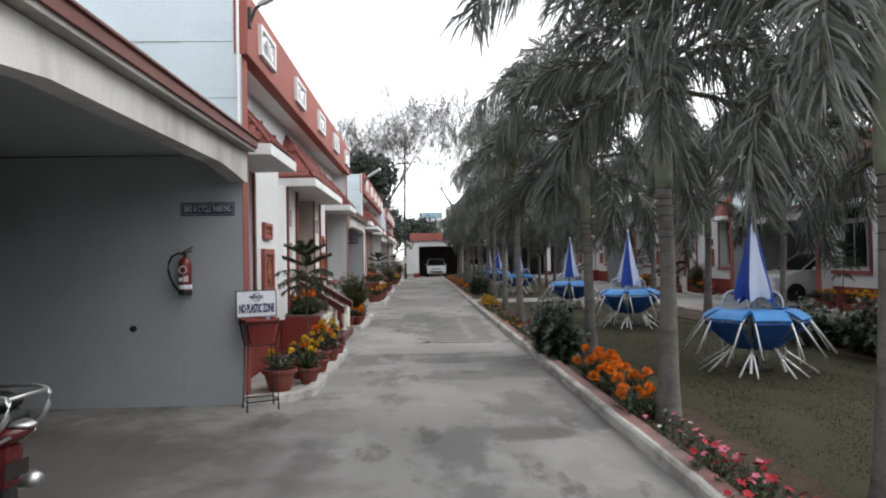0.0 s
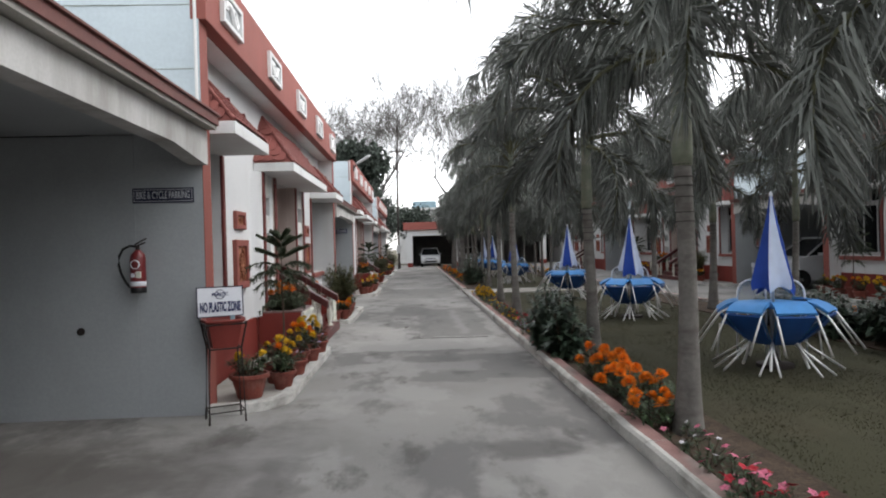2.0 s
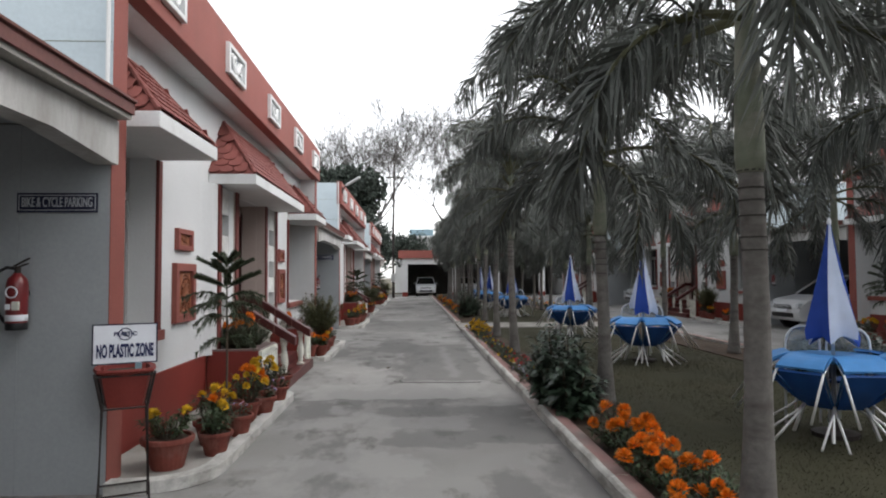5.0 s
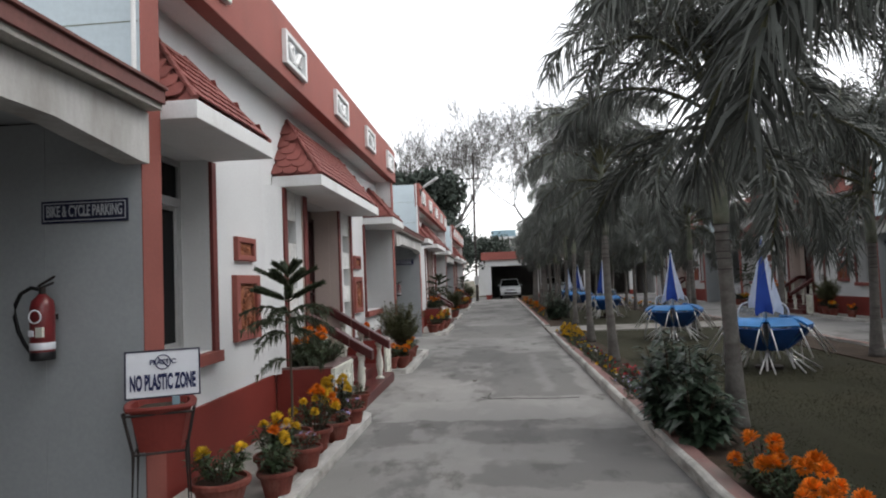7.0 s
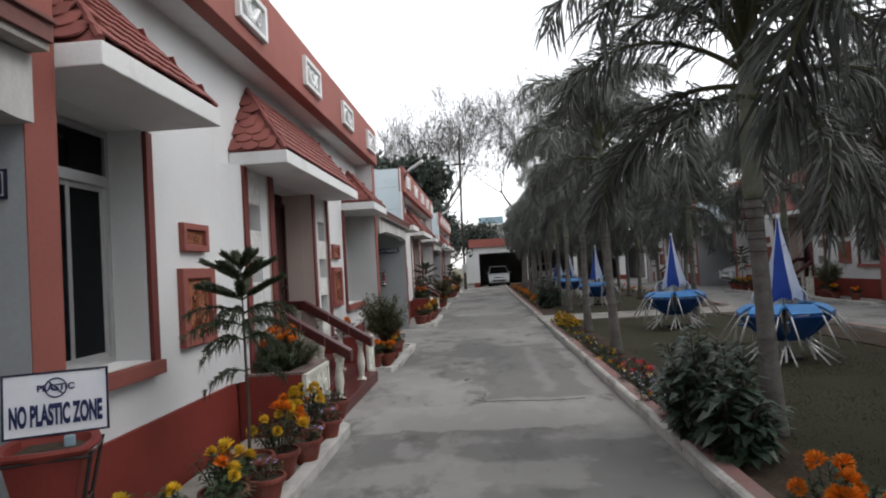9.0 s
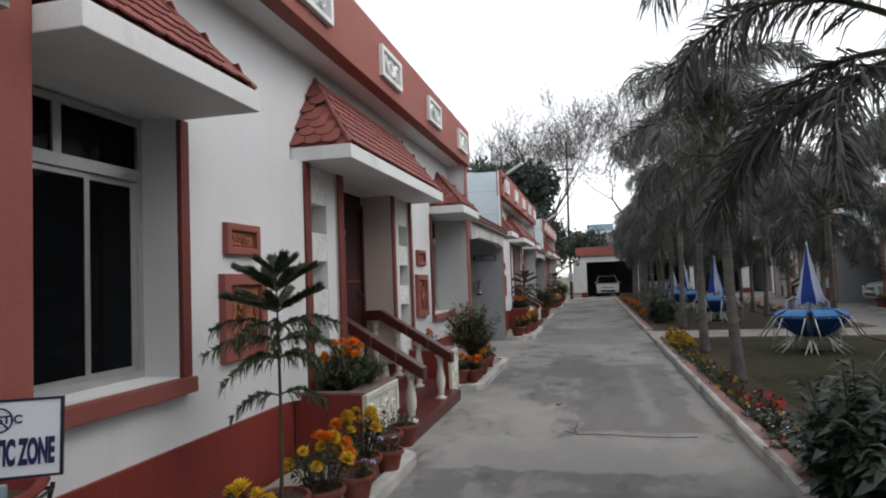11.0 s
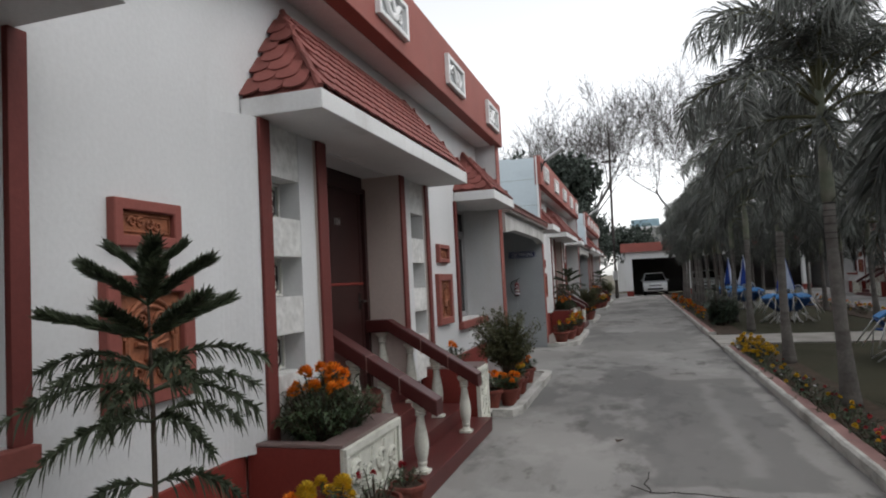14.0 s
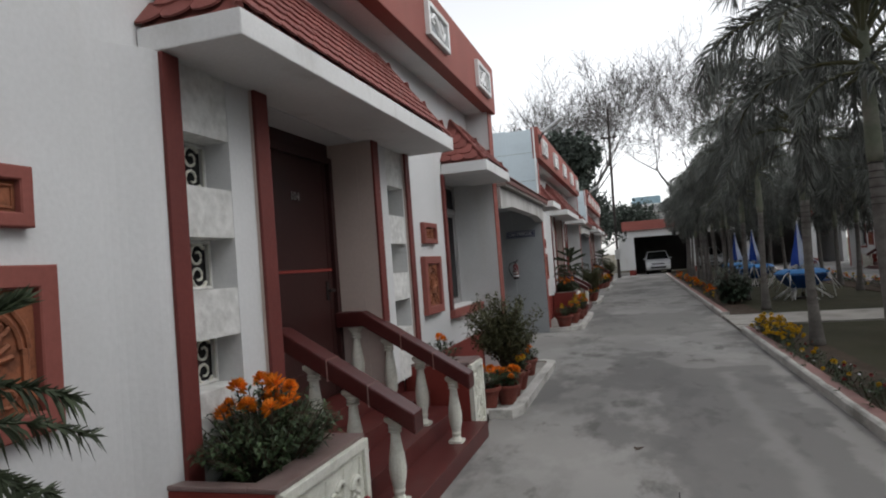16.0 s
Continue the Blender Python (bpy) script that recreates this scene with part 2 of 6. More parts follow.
LAWN = stain(material("dull_lawn_turf", (0.034, 0.033, 0.016), 0.95, grain=160, blotch=0.7, vary=0.18, fine=0.14, bump=0.3), (0.056, 0.046, 0.026), (0.8, 0.8, 0.8), 0.5, 0.7, 0.5)
GRASS = material("grass_blade", (0.040, 0.039, 0.018), 0.8, grain=5, blotch=0.8, vary=0.3, fine=0.1, bump=0, island=0.4)
METAL = material("brushed_aluminium", (0.52, 0.52, 0.52), 0.38, metal=0.85, grain=80, blotch=8, vary=0.06, fine=0.05, bump=0.02)
CHROME = material("chrome_tube", (0.66, 0.66, 0.65), 0.3, metal=0.6, grain=30, blotch=5, vary=0.1, fine=0.03, bump=0)
IRON = material("dark_painted_iron", (0.035, 0.028, 0.026), 0.55, metal=0.3, grain=60, blotch=9, vary=0.25, bump=0.1)
BLACK = material("black_plastic_and_void", (0.013, 0.013, 0.014), 0.4, grain=60, blotch=6, vary=0.2, bump=0.05)
RUBBER = material("black_rubber", (0.016, 0.016, 0.016), 0.85, grain=60, blotch=6, vary=0.2, bump=0.3)
MAROON_GLOSS = material("maroon_scooter_paint", (0.085, 0.010, 0.012), 0.22, grain=20, blotch=5, vary=0.1, fine=0.02, bump=0, spec=0.6)
FIRE_RED = material("extinguisher_red_enamel", (0.15, 0.018, 0.020), 0.3, grain=20, blotch=5, vary=0.1, fine=0.02, bump=0, spec=0.5)
LETTER_GREY = material("grey_white_lettering", (0.40, 0.41, 0.43), 0.7, grain=30, blotch=6, vary=0.1, fine=0.05, bump=0)
PAPER = material("white_sign_enamel", (0.68, 0.70, 0.74), 0.45, grain=20, blotch=4, vary=0.05, fine=0.03, bump=0)
INK = material("navy_sign_paint", (0.012, 0.018, 0.075), 0.5, grain=20, blotch=4, vary=0.1, bump=0)
NAVY = material("navy_sign_board", (0.010, 0.012, 0.035), 0.45, grain=20, blotch=4, vary=0.15, bump=0)
UMB_BLUE = material("blue_umbrella_cloth", (0.022, 0.065, 0.33), 0.75, grain=150, blotch=5, vary=0.14, fine=0.05, bump=0.15)
UMB_WHITE = material("white_umbrella_cloth", (0.55, 0.62, 0.78), 0.8, grain=150, blotch=5, vary=0.1, fine=0.05, bump=0.15)
CHAIR_LIGHT = material("light_blue_chair_plastic", (0.075, 0.26, 0.58), 0.45, grain=60, blotch=5, vary=0.12, fine=0.04, bump=0.03, random_hue=0.1)
CHAIR_DARK = material("blue_chair_seat", (0.014, 0.068, 0.24), 0.5, grain=60, blotch=5, vary=0.15, fine=0.04, bump=0.05, random_hue=0.15)
MESH_BACK = material("pale_grey_chair_mesh", (0.42, 0.44, 0.42), 0.7, grain=200, blotch=5, vary=0.1, fine=0.2, bump=0.3)
MESH_BACK.node_tree.nodes["Principled BSDF"].inputs["Alpha"].default_value = 0.4
TRUNK = stain(material("grey_palm_bark", (0.145, 0.135, 0.125), 0.9, grain=30, blotch=4, vary=0.2, fine=0.14, bump=0.5, random_hue=0.08), (0.06, 0.05, 0.045), (3, 3, 9), 0.5, 0.7, 0.6)
SHAFT = stain(material("grey_green_crownshaft", (0.15, 0.165, 0.12), 0.7, grain=20, blotch=4, vary=0.2, fine=0.08, bump=0.2), (0.24, 0.23, 0.19), (4, 4, 6), 0.5, 0.65, 0.6)
RING = material("dark_leaf_scar", (0.045, 0.04, 0.036), 0.9, bump=0.2)
FROND = material("palm_leaflet", (0.112, 0.120, 0.108), 0.55, grain=4, blotch=1.2, vary=0.3, fine=0.1, bump=0, random_hue=0.25, island=0.45, spec=0.25)
STEM = material("palm_rachis", (0.085, 0.085, 0.045), 0.65, grain=20, blotch=3, vary=0.2, bump=0.1)
LEAF = material("dark_green_leaf", (0.038, 0.062, 0.026), 0.5, grain=6, blotch=2.5, vary=0.25, fine=0.1, bump=0, island=0.45, spec=0.4)
# LEAF_DARK: lightened and greyed, so distance haze sits in the leaf colour
LEAF_DARK = material("dark_tree_leaf", (0.048, 0.060, 0.050), 0.7, grain=2, blotch=0.5, vary=0.3, fine=0.1, bump=0, island=0.4, spec=0.2)
LEAF_BROAD = material("broad_shrub_leaf", (0.042, 0.066, 0.042), 0.42, grain=6, blotch=2.5, vary=0.25, fine=0.1, bump=0, island=0.4, spec=0.5)
LEAF_OLIVE = material("olive_bush_leaf", (0.085, 0.088, 0.042), 0.6, grain=6, blotch=2.5, vary=0.25, fine=0.1, bump=0, island=0.45)
# LEAF_FAR: pale grey leaf tone, with the air's haze painted in
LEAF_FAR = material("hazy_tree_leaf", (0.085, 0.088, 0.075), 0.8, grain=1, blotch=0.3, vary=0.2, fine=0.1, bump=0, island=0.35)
NEEDLE = material("norfolk_pine_needle", (0.050, 0.064, 0.036), 0.6, grain=10, blotch=3, vary=0.2, fine=0.1, bump=0, island=0.35)
TWIG = material("brown_twig", (0.075, 0.055, 0.04), 0.85, grain=40, blotch=6, vary=0.25, bump=0.2)
BARK_FAR = material("grey_tree_bark", (0.085, 0.08, 0.078), 0.9, grain=6, blotch=1, vary=0.2, bump=0.2)
ORANGE = material("orange_marigold_petal", (0.70, 0.20, 0.012), 0.7, grain=40, blotch=12, vary=0.15, bump=0, random_hue=0.15, island=0.25)
YELLOW = material("yellow_marigold_petal", (0.62, 0.40, 0.025), 0.7, grain=40, blotch=12, vary=0.15, bump=0, random_hue=0.15, island=0.25)
PETAL_RED = material("crimson_petal", (0.33, 0.018, 0.03), 0.7, bump=0, island=0.35, random_hue=0.2)
PETAL_PINK = material("pink_petal", (0.48, 0.13, 0.20), 0.7, bump=0, island=0.3, random_hue=0.2)
PETAL_WHITE = material("white_petal", (0.55, 0.53, 0.56), 0.7, bump=0, island=0.2, random_hue=0.15)
PETAL_LILAC = material("lilac_petal", (0.30, 0.26, 0.45), 0.7, bump=0, island=0.25, random_hue=0.15)
CAR_PAINT = material("silver_white_car_paint", (0.55, 0.56, 0.57), 0.25, grain=20, blotch=2, vary=0.04, fine=0.02, bump=0, spec=0.6)
CAR_GLASS = material("dark_car_glass", (0.012, 0.014, 0.016), 0.08, vary=0.1, bump=0, spec=0.6)
LAMP_GLASS = material("headlamp_glass", (0.55, 0.57, 0.6), 0.12, vary=0.1, bump=0, spec=0.7)
TAIL = material("red_tail_lamp", (0.10, 0.008, 0.008), 0.2, vary=0.1, bump=0, spec=0.6)
TARP = material("blue_sheet_roof", (0.22, 0.32, 0.37), 0.6, grain=5, blotch=0.7, vary=0.2, bump=0.1)
# ROOM: gloom of the interiors put into a dark base colour
ROOM = material("dark_interior_shade", (0.11, 0.105, 0.10), 0.9, bump=0)
GLASS = bpy.data.materials.new("tinted_window_glass")
GLASS.use_nodes = True
gb = GLASS.node_tree.nodes["Principled BSDF"]
gb.inputs["Base Color"].default_value, gb.inputs["Roughness"].default_value = (0.006, 0.007, 0.008, 1), 0.05
gb.inputs["Transmission Weight"].default_value, gb.inputs["IOR"].default_value = 0.25, 1.16


# ---- building blocks ----
def link_mesh(name, bm, mat, smooth=False):
    me = bpy.data.meshes.new(name)
    bm.to_mesh(me)
    bm.free()
    for m in mat if isinstance(mat, (list, tuple)) else (mat,):
        me.materials.append(m)
    if smooth:
        for p in me.polygons:
            p.use_smooth = True
    return new(name, me)


def part(name, bm, mat, parent=None, label="", smooth=False, m=None):
    ob = link_mesh(name, bm, mat, smooth)
    ob.parent = parent
    if m is not None:
        ob.matrix_basis = m
    return tagged(ob, label)


def share(name, mesh, parent, m, label=""):
    ob = new(name, mesh)
    ob.parent = parent
    ob.matrix_basis = m
    return tagged(ob, label)


def thing(name, m, label, category, group="", kind=""):
    ob = new(name)
    ob.empty_display_size = 0.1
    ob.matrix_basis = m
    return tagged(ob, label, category, group, kind)


def box(bm, x0, x1, y0, y1, z0, z1, bevel=0.0):
    made = bmesh.ops.create_cube(bm, size=1)["verts"]
    for v in made:
        v.co = Vector((x0 + (v.co.x + 0.5) * (x1 - x0), y0 + (v.co.y + 0.5) * (y1 - y0), z0 + (v.co.z + 0.5) * (z1 - z0)))
    if bevel:
        edges = list({e for v in made for e in v.link_edges})
        bmesh.ops.bevel(bm, geom=edges, offset=bevel, segments=2, affect="EDGES", profile=0.6)
    return bm


def boxed(*args, bevel=0.0):
    return box(bmesh.new(), *args, bevel=bevel)


def tube(bm, points, radii, n=8, close=True):
    """A round tube along points."""
    pts = [Vector(p) for p in points]
    radii = radii if isinstance(radii, (list, tuple)) else [radii] * len(pts)
    rings = []
    for i, p in enumerate(pts):
        way = (pts[min(i + 1, len(pts) - 1)] - pts[max(i - 1, 0)]).normalized()
        q = way.to_track_quat("Z", "Y")
        rings.append([bm.verts.new(p + q @ Vector((radii[i] * math.cos(6.2832 * k / n), radii[i] * math.sin(6.2832 * k / n), 0))) for k in range(n)])
    for a, b in zip(rings, rings[1:]):
        for k in range(n):
            bm.faces.new((a[k], a[(k + 1) % n], b[(k + 1) % n], b[k]))
    if close:
        bm.faces.new(list(reversed(rings[0])))
        bm.faces.new(rings[-1])
    return bm


def ring_frame(bm, x0, x1, y0, y1, z0, z1, w):
    """One joined rectangular frame in the wall's plane, with a chamfered face."""
    c = 0.006
    loops = []
    for x, d in ((x0, 0), (x1 - c, 0), (x1, c), (x1, w - c), (x1 - c, w), (x0, w)):
        loops.append([bm.verts.new(q) for q in ((x, y0 + d, z0 + d), (x, y1 - d, z0 + d), (x, y1 - d, z1 - d), (x, y0 + d, z1 - d))])
    for a, b in zip(loops, loops[1:]):
        for k in range(4):
            bm.faces.new((a[k], a[(k + 1) % 4], b[(k + 1) % 4], b[k]))
    bmesh.ops.recalc_face_normals(bm, faces=bm.faces)
    return bm


def lathe(bm, profile, n=16, at=(0, 0, 0), square=0.0):
    """A turned body from (radius, height) pairs."""
    at = Vector(at)
    rings = []
    for r, z in profile:
        ring = []
        for k in range(n):
            a = 6.2832 * k / n
            c, s = math.cos(a), math.sin(a)
            f = 1 / max(abs(c), abs(s)) if square else 1
            f = 1 + (f - 1) * square
            ring.append(bm.verts.new(at + Vector((r * c * f, r * s * f, z))))
        rings.append(ring)
    for a, b in zip(rings, rings[1:]):
        for k in range(n):
            bm.faces.new((a[k], a[(k + 1) % n], b[(k + 1) % n], b[k]))
    bm.faces.new(list(reversed(rings[0])))
    bm.faces.new(rings[-1])
    return bm


def prism(bm, outline, z0, z1):
    """An upright prism over an outline in plan."""
    low = [bm.verts.new((x, y, z0)) for x, y in outline]
    top = [bm.verts.new((x, y, z1)) for x, y in outline]
    n = len(outline)
    for i in range(n):
        bm.faces.new((low[i], low[(i + 1) % n], top[(i + 1) % n], top[i]))
    bm.faces.new(top)
    bm.faces.new(list(reversed(low)))
    bmesh.ops.recalc_face_normals(bm, faces=bm.faces)
    return bm


class Soup:
    """Many small faces gathered for one mesh."""
    def __init__(self):
        self.v, self.f = [], []

    def face(self, *pts):
        i = len(self.v)
        self.v += [tuple(p) for p in pts]
        self.f.append(tuple(range(i, i + len(pts))))

    def leaf(self, p, way, up, length, width, fold=0.15, droop=0.15):
        """A pointed leaf: two folded halves, bent along its length."""
        way, up = Vector(way).normalized(), Vector(up)
        side = way.cross(up)
        side = side.normalized() if side.length > 1e-4 else Vector((1, 0, 0))
        up = side.cross(way)
        p = Vector(p)
        mid = p + way * length * 0.5 + up * 0.02 * length
        tip = p + way * length - up * droop * length
        i = len(self.v)
        l, r = mid + side * width / 2 + up * fold * width, mid - side * width / 2 + up * fold * width
        self.v += [tuple(p), tuple(l), tuple(mid), tuple(r), tuple(tip)]
        self.f += [(i, i + 2, i + 1), (i + 1, i + 2, i + 4), (i, i + 3, i + 2), (i + 3, i + 4, i + 2)]

    def blade(self, p, way, up, length, width, droop=0.3):
        """A narrow strap with one bend."""
        way = Vector(way).normalized()
        side = way.cross(Vector(up))
        side = side.normalized() * width / 2 if side.length > 1e-4 else Vector((width / 2, 0, 0))
        p = Vector(p)
        mid = p + way * length * 0.55
        tip = p + way * length + Vector((0, 0, -droop * length))
        i = len(self.v)
        self.v += [tuple(p - side * 0.6), tuple(p + side * 0.6), tuple(mid + side), tuple(mid - side), tuple(tip)]
        self.f += [(i, i + 1, i + 2, i + 3), (i + 3, i + 2, i + 4)]

    def limb(self, points, radii, n=6):
        pts = [Vector(p) for p in points]
        start = len(self.v)
        for i, p in enumerate(pts):
            way = (pts[min(i + 1, len(pts) - 1)] - pts[max(i - 1, 0)]).normalized()
            q = way.to_track_quat("Z", "Y")
            for k in range(n):
                self.v.append(tuple(p + q @ Vector((radii[i] * math.cos(6.2832 * k / n), radii[i] * math.sin(6.2832 * k / n), 0))))
        for i in range(len(pts) - 1):
            for k in range(n):
                a, b = start + i * n + k, start + i * n + (k + 1) % n
                self.f.append((a, b, b + n, a + n))

    def mesh(self, name, mat, smooth=False):
        me = bpy.data.meshes.new(name)
        me.from_pydata(self.v, [], self.f)
        me.materials.append(mat)
        if smooth:
            me.polygons.foreach_set("use_smooth", [True] * len(me.polygons))
        me.update()
        return me

    def part(self, name, mat, parent=None, label="", m=None, smooth=False):
        return share(name, self.mesh(name, mat, smooth), parent, m if m is not None else Matrix(), label)


def lettering(words, size, mat, parent, m, label, squeeze=1.0, bold=0.012):
    """Raised lettering in the built-in font, as one mesh."""
    cu = bpy.data.curves.new("lettering", "FONT")
    cu.body, cu.size, cu.extrude, cu.align_x, cu.align_y = words, size, 0.002, "CENTER", "CENTER"
    cu.offset = bold * size
    tmp = new("lettering", cu)
    me = bpy.data.meshes.new_from_object(tmp.evaluated_get(bpy.context.evaluated_depsgraph_get()))
    bpy.data.objects.remove(tmp)
    me.materials.append(mat)
    return share("lettering", me, parent, m @ Matrix.Diagonal((squeeze, 1, 1, 1)), label)


def rand(a, b):
    return random.uniform(a, b)


# ---- ground ----
LAWN_MID = 3.85          # the rows of cottages face each other across this line
PERIOD, MID0 = 14.37, 12.58
LEFT_WALL = -2.70

g = bmesh.new()
bmesh.ops.create_grid(g, x_segments=8, y_segments=8, size=900)
tagged(part("ground", g, EARTH, m=pose(0, 0, -0.06)), "dusty brown earth reaching to the horizon", "ground", kind="structure")


def sheet(name, x0, x1, y0, y1, top, thick, mat, label, category, nx=2, ny=2, rough=0.0):
    """A slab with a slightly uneven top."""
    bm = bmesh.new()
    grid = [[bm.verts.new((x0 + (x1 - x0) * i / nx, y0 + (y1 - y0) * j / ny, top + (rough * (noise.noise((i * 0.37, j * 0.31, top)) - 0.2) if 0 < i < nx and 0 < j < ny else 0))) for j in range(ny + 1)] for i in range(nx + 1)]
    for i in range(nx):
        for j in range(ny):
            bm.faces.new((grid[i][j], grid[i + 1][j], grid[i + 1][j + 1], grid[i][j + 1]))
    edge = bmesh.ops.extrude_edge_only(bm, edges=[e for e in bm.edges if e.is_boundary])["geom"]
    for v in edge:
        if isinstance(v, bmesh.types.BMVert):
            v.co.z = top - thick
    bmesh.ops.recalc_face_normals(bm, faces=bm.faces)
    return tagged(part(name, bm, mat), label, category, kind="structure")


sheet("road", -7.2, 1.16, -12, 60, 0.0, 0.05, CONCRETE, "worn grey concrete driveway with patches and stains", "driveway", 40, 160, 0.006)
sheet("road_far", 6.62, 14.6, -12, 60, 0.0, 0.05, CONCRETE, "worn grey concrete driveway beyond the lawn", "driveway", 20, 80, 0.006)
sheet("lawn_ground", 1.98, 5.5, -12, 21.5, 0.03, 0.08, LAWN, "short dull green lawn turf", "lawn", 20, 100, 0.02)
sheet("lawn_ground_far", 1.98, 5.5, 23.5, 51, 0.03, 0.08, LAWN, "short dull green lawn turf past the path", "lawn", 20, 80, 0.02)
sheet("flowerbed", 1.33, 1.98, -12, 20.75, 0.05, 0.09, SOIL, "dark soil flowerbed along the kerb", "flowerbed", 6, 160, 0.03)
sheet("flowerbed_past_path", 1.33, 1.98, 23.5, 51, 0.05, 0.09, SOIL, "dark soil flowerbed along the kerb", "flowerbed", 6, 100, 0.03)
sheet("flowerbed_across", 5.5, 6.45, -12, 21.5, 0.05, 0.09, SOIL, "dark soil bed under the hedge", "flowerbed", 6, 120, 0.03)
sheet("flowerbed_across_past_path", 5.5, 6.45, 23.5, 51, 0.05, 0.09, SOIL, "dark soil bed beyond the path", "flowerbed", 6, 80, 0.03)
sheet("path", 1.17, 6.61, 21.56, 23.44, 0.05, 0.1, SLAB, "pale concrete path crossing the lawn", "path", 20, 6, 0.004)
sheet("path_apron", 1.17, 1.97, 20.78, 21.53, 0.045, 0.1, SLAB, "pale concrete corner of the path", "path", 4, 4, 0.004)




def kerb(x_road, x_bed, y0, y1):
    """A whitewashed kerb with a faded red top, cast in lengths with slightly uneven edges."""
    t = thing("kerb", pose(0, 0, 0), "low whitewashed concrete kerb with faded red top", "kerb", kind="structure")
    y, k = y0, 0
    while y < y1 - 0.05:
        e = min(y + 1.5, y1)
        lo, hi = sorted((x_road, x_bed))
        n = max(2, int((e - y) / 0.12))
        bm = bmesh.new()
        rows = []
        for i in range(n + 1):
            yy = y + 0.004 + (e - y - 0.008) * i / n
            w = 0.012 * noise.noise((yy * 2.1, x_road, 0)) + 0.008 * noise.noise((yy * 7, x_road, 3))
            h = 0.105 + 0.008 * noise.noise((yy * 3.3, 5, x_road))
            s = 1 if x_bed > x_road else -1
            rows.append([bm.verts.new(p) for p in ((x_road + w * 0.5, yy, -0.04), (x_road + w, yy, h - 0.018), (x_road + w + s * 0.022, yy, h), (x_road + w + s * 0.055, yy, h + 0.002), (x_bed, yy, h), (x_bed, yy, -0.04))])
        for a, b in zip(rows, rows[1:]):
            for q in range(5):
                f = bm.faces.new((a[q], a[q + 1], b[q + 1], b[q]))
                f.material_index = 1 if q == 3 else 0
        bm.faces.new(rows[0])
        bm.faces.new(rows[-1])
        bmesh.ops.recalc_face_normals(bm, faces=bm.faces)
        part("kerb_stone", bm, (KERB_WHITE, KERB_RED), t)
        y = e


kerb(1.165, 1.335, -6, 20.7)
kerb(1.165, 1.335, 23.55, 51)
kerb(6.63, 6.455, -6, 21.5)
kerb(6.63, 6.455, 23.5, 51)

# ---- cottages ----
def scallop_tile(width, length, thick=0.012):
    """A fish-scale tile: square above, rounded below; x across, y up the slope."""
    bm = bmesh.new()
    pts = [(-width / 2, length), (-width / 2, width * 0.30)]
    pts += [(-width / 2 * math.cos(a), width * 0.30 - width * 0.30 * math.sin(a)) for a in (0.45, 0.95, 1.5708, 2.19, 2.69)]
    pts += [(width / 2, width * 0.30), (width / 2, length)]
    prism(bm, [(x * 0.97, y) for x, y in pts], 0.0, thick)
    for v in bm.verts:
        v.co.z += 0.020 * (1 - v.co.y / length)
    return bm


TILE_W, TILE_STEP = 0.165, 0.105
tb = scallop_tile(TILE_W, 0.18)
tile_mesh = bpy.data.meshes.new("tile")
tb.to_mesh(tile_mesh)
tb.free()
tile_mesh.materials.append(TILE)


def tile_face(corners, out):
    """Tile poses over a sloping face given as (eave start, eave end, ridge end, ridge start)."""
    a, b, c, d = (Vector(p) for p in corners)
    ax = (b - a).normalized()
    nrm = ax.cross(d - a).normalized()
    if nrm.z < 0:
        nrm = -nrm
    up = nrm.cross(ax)
    h = (d - a).dot(up)
    d0, c0 = (d - a).dot(ax), (c - a).dot(ax)
    b0 = (b - a).dot(ax)
    rows = int(h / TILE_STEP)
    turn = Matrix((ax, up, nrm)).transposed().to_4x4()
    for r in range(rows):
        s = r * TILE_STEP
        top = min(s + 0.12, h)
        lo, hi = d0 * top / h + TILE_W * 0.30, b0 + (c0 - b0) * top / h - TILE_W * 0.30
        x = lo + (TILE_W / 2 if r % 2 else 0)
        while x < hi + 0.01:
            if x > lo - 0.01:
                j = rand(-0.004, 0.004)
                out.append(Matrix.Translation(a + ax * x + up * (s + j) + nrm * 0.006) @ turn @ pose(0, 0, 0, 0, 0, rand(-1.2, 1.2)))
            x += TILE_W


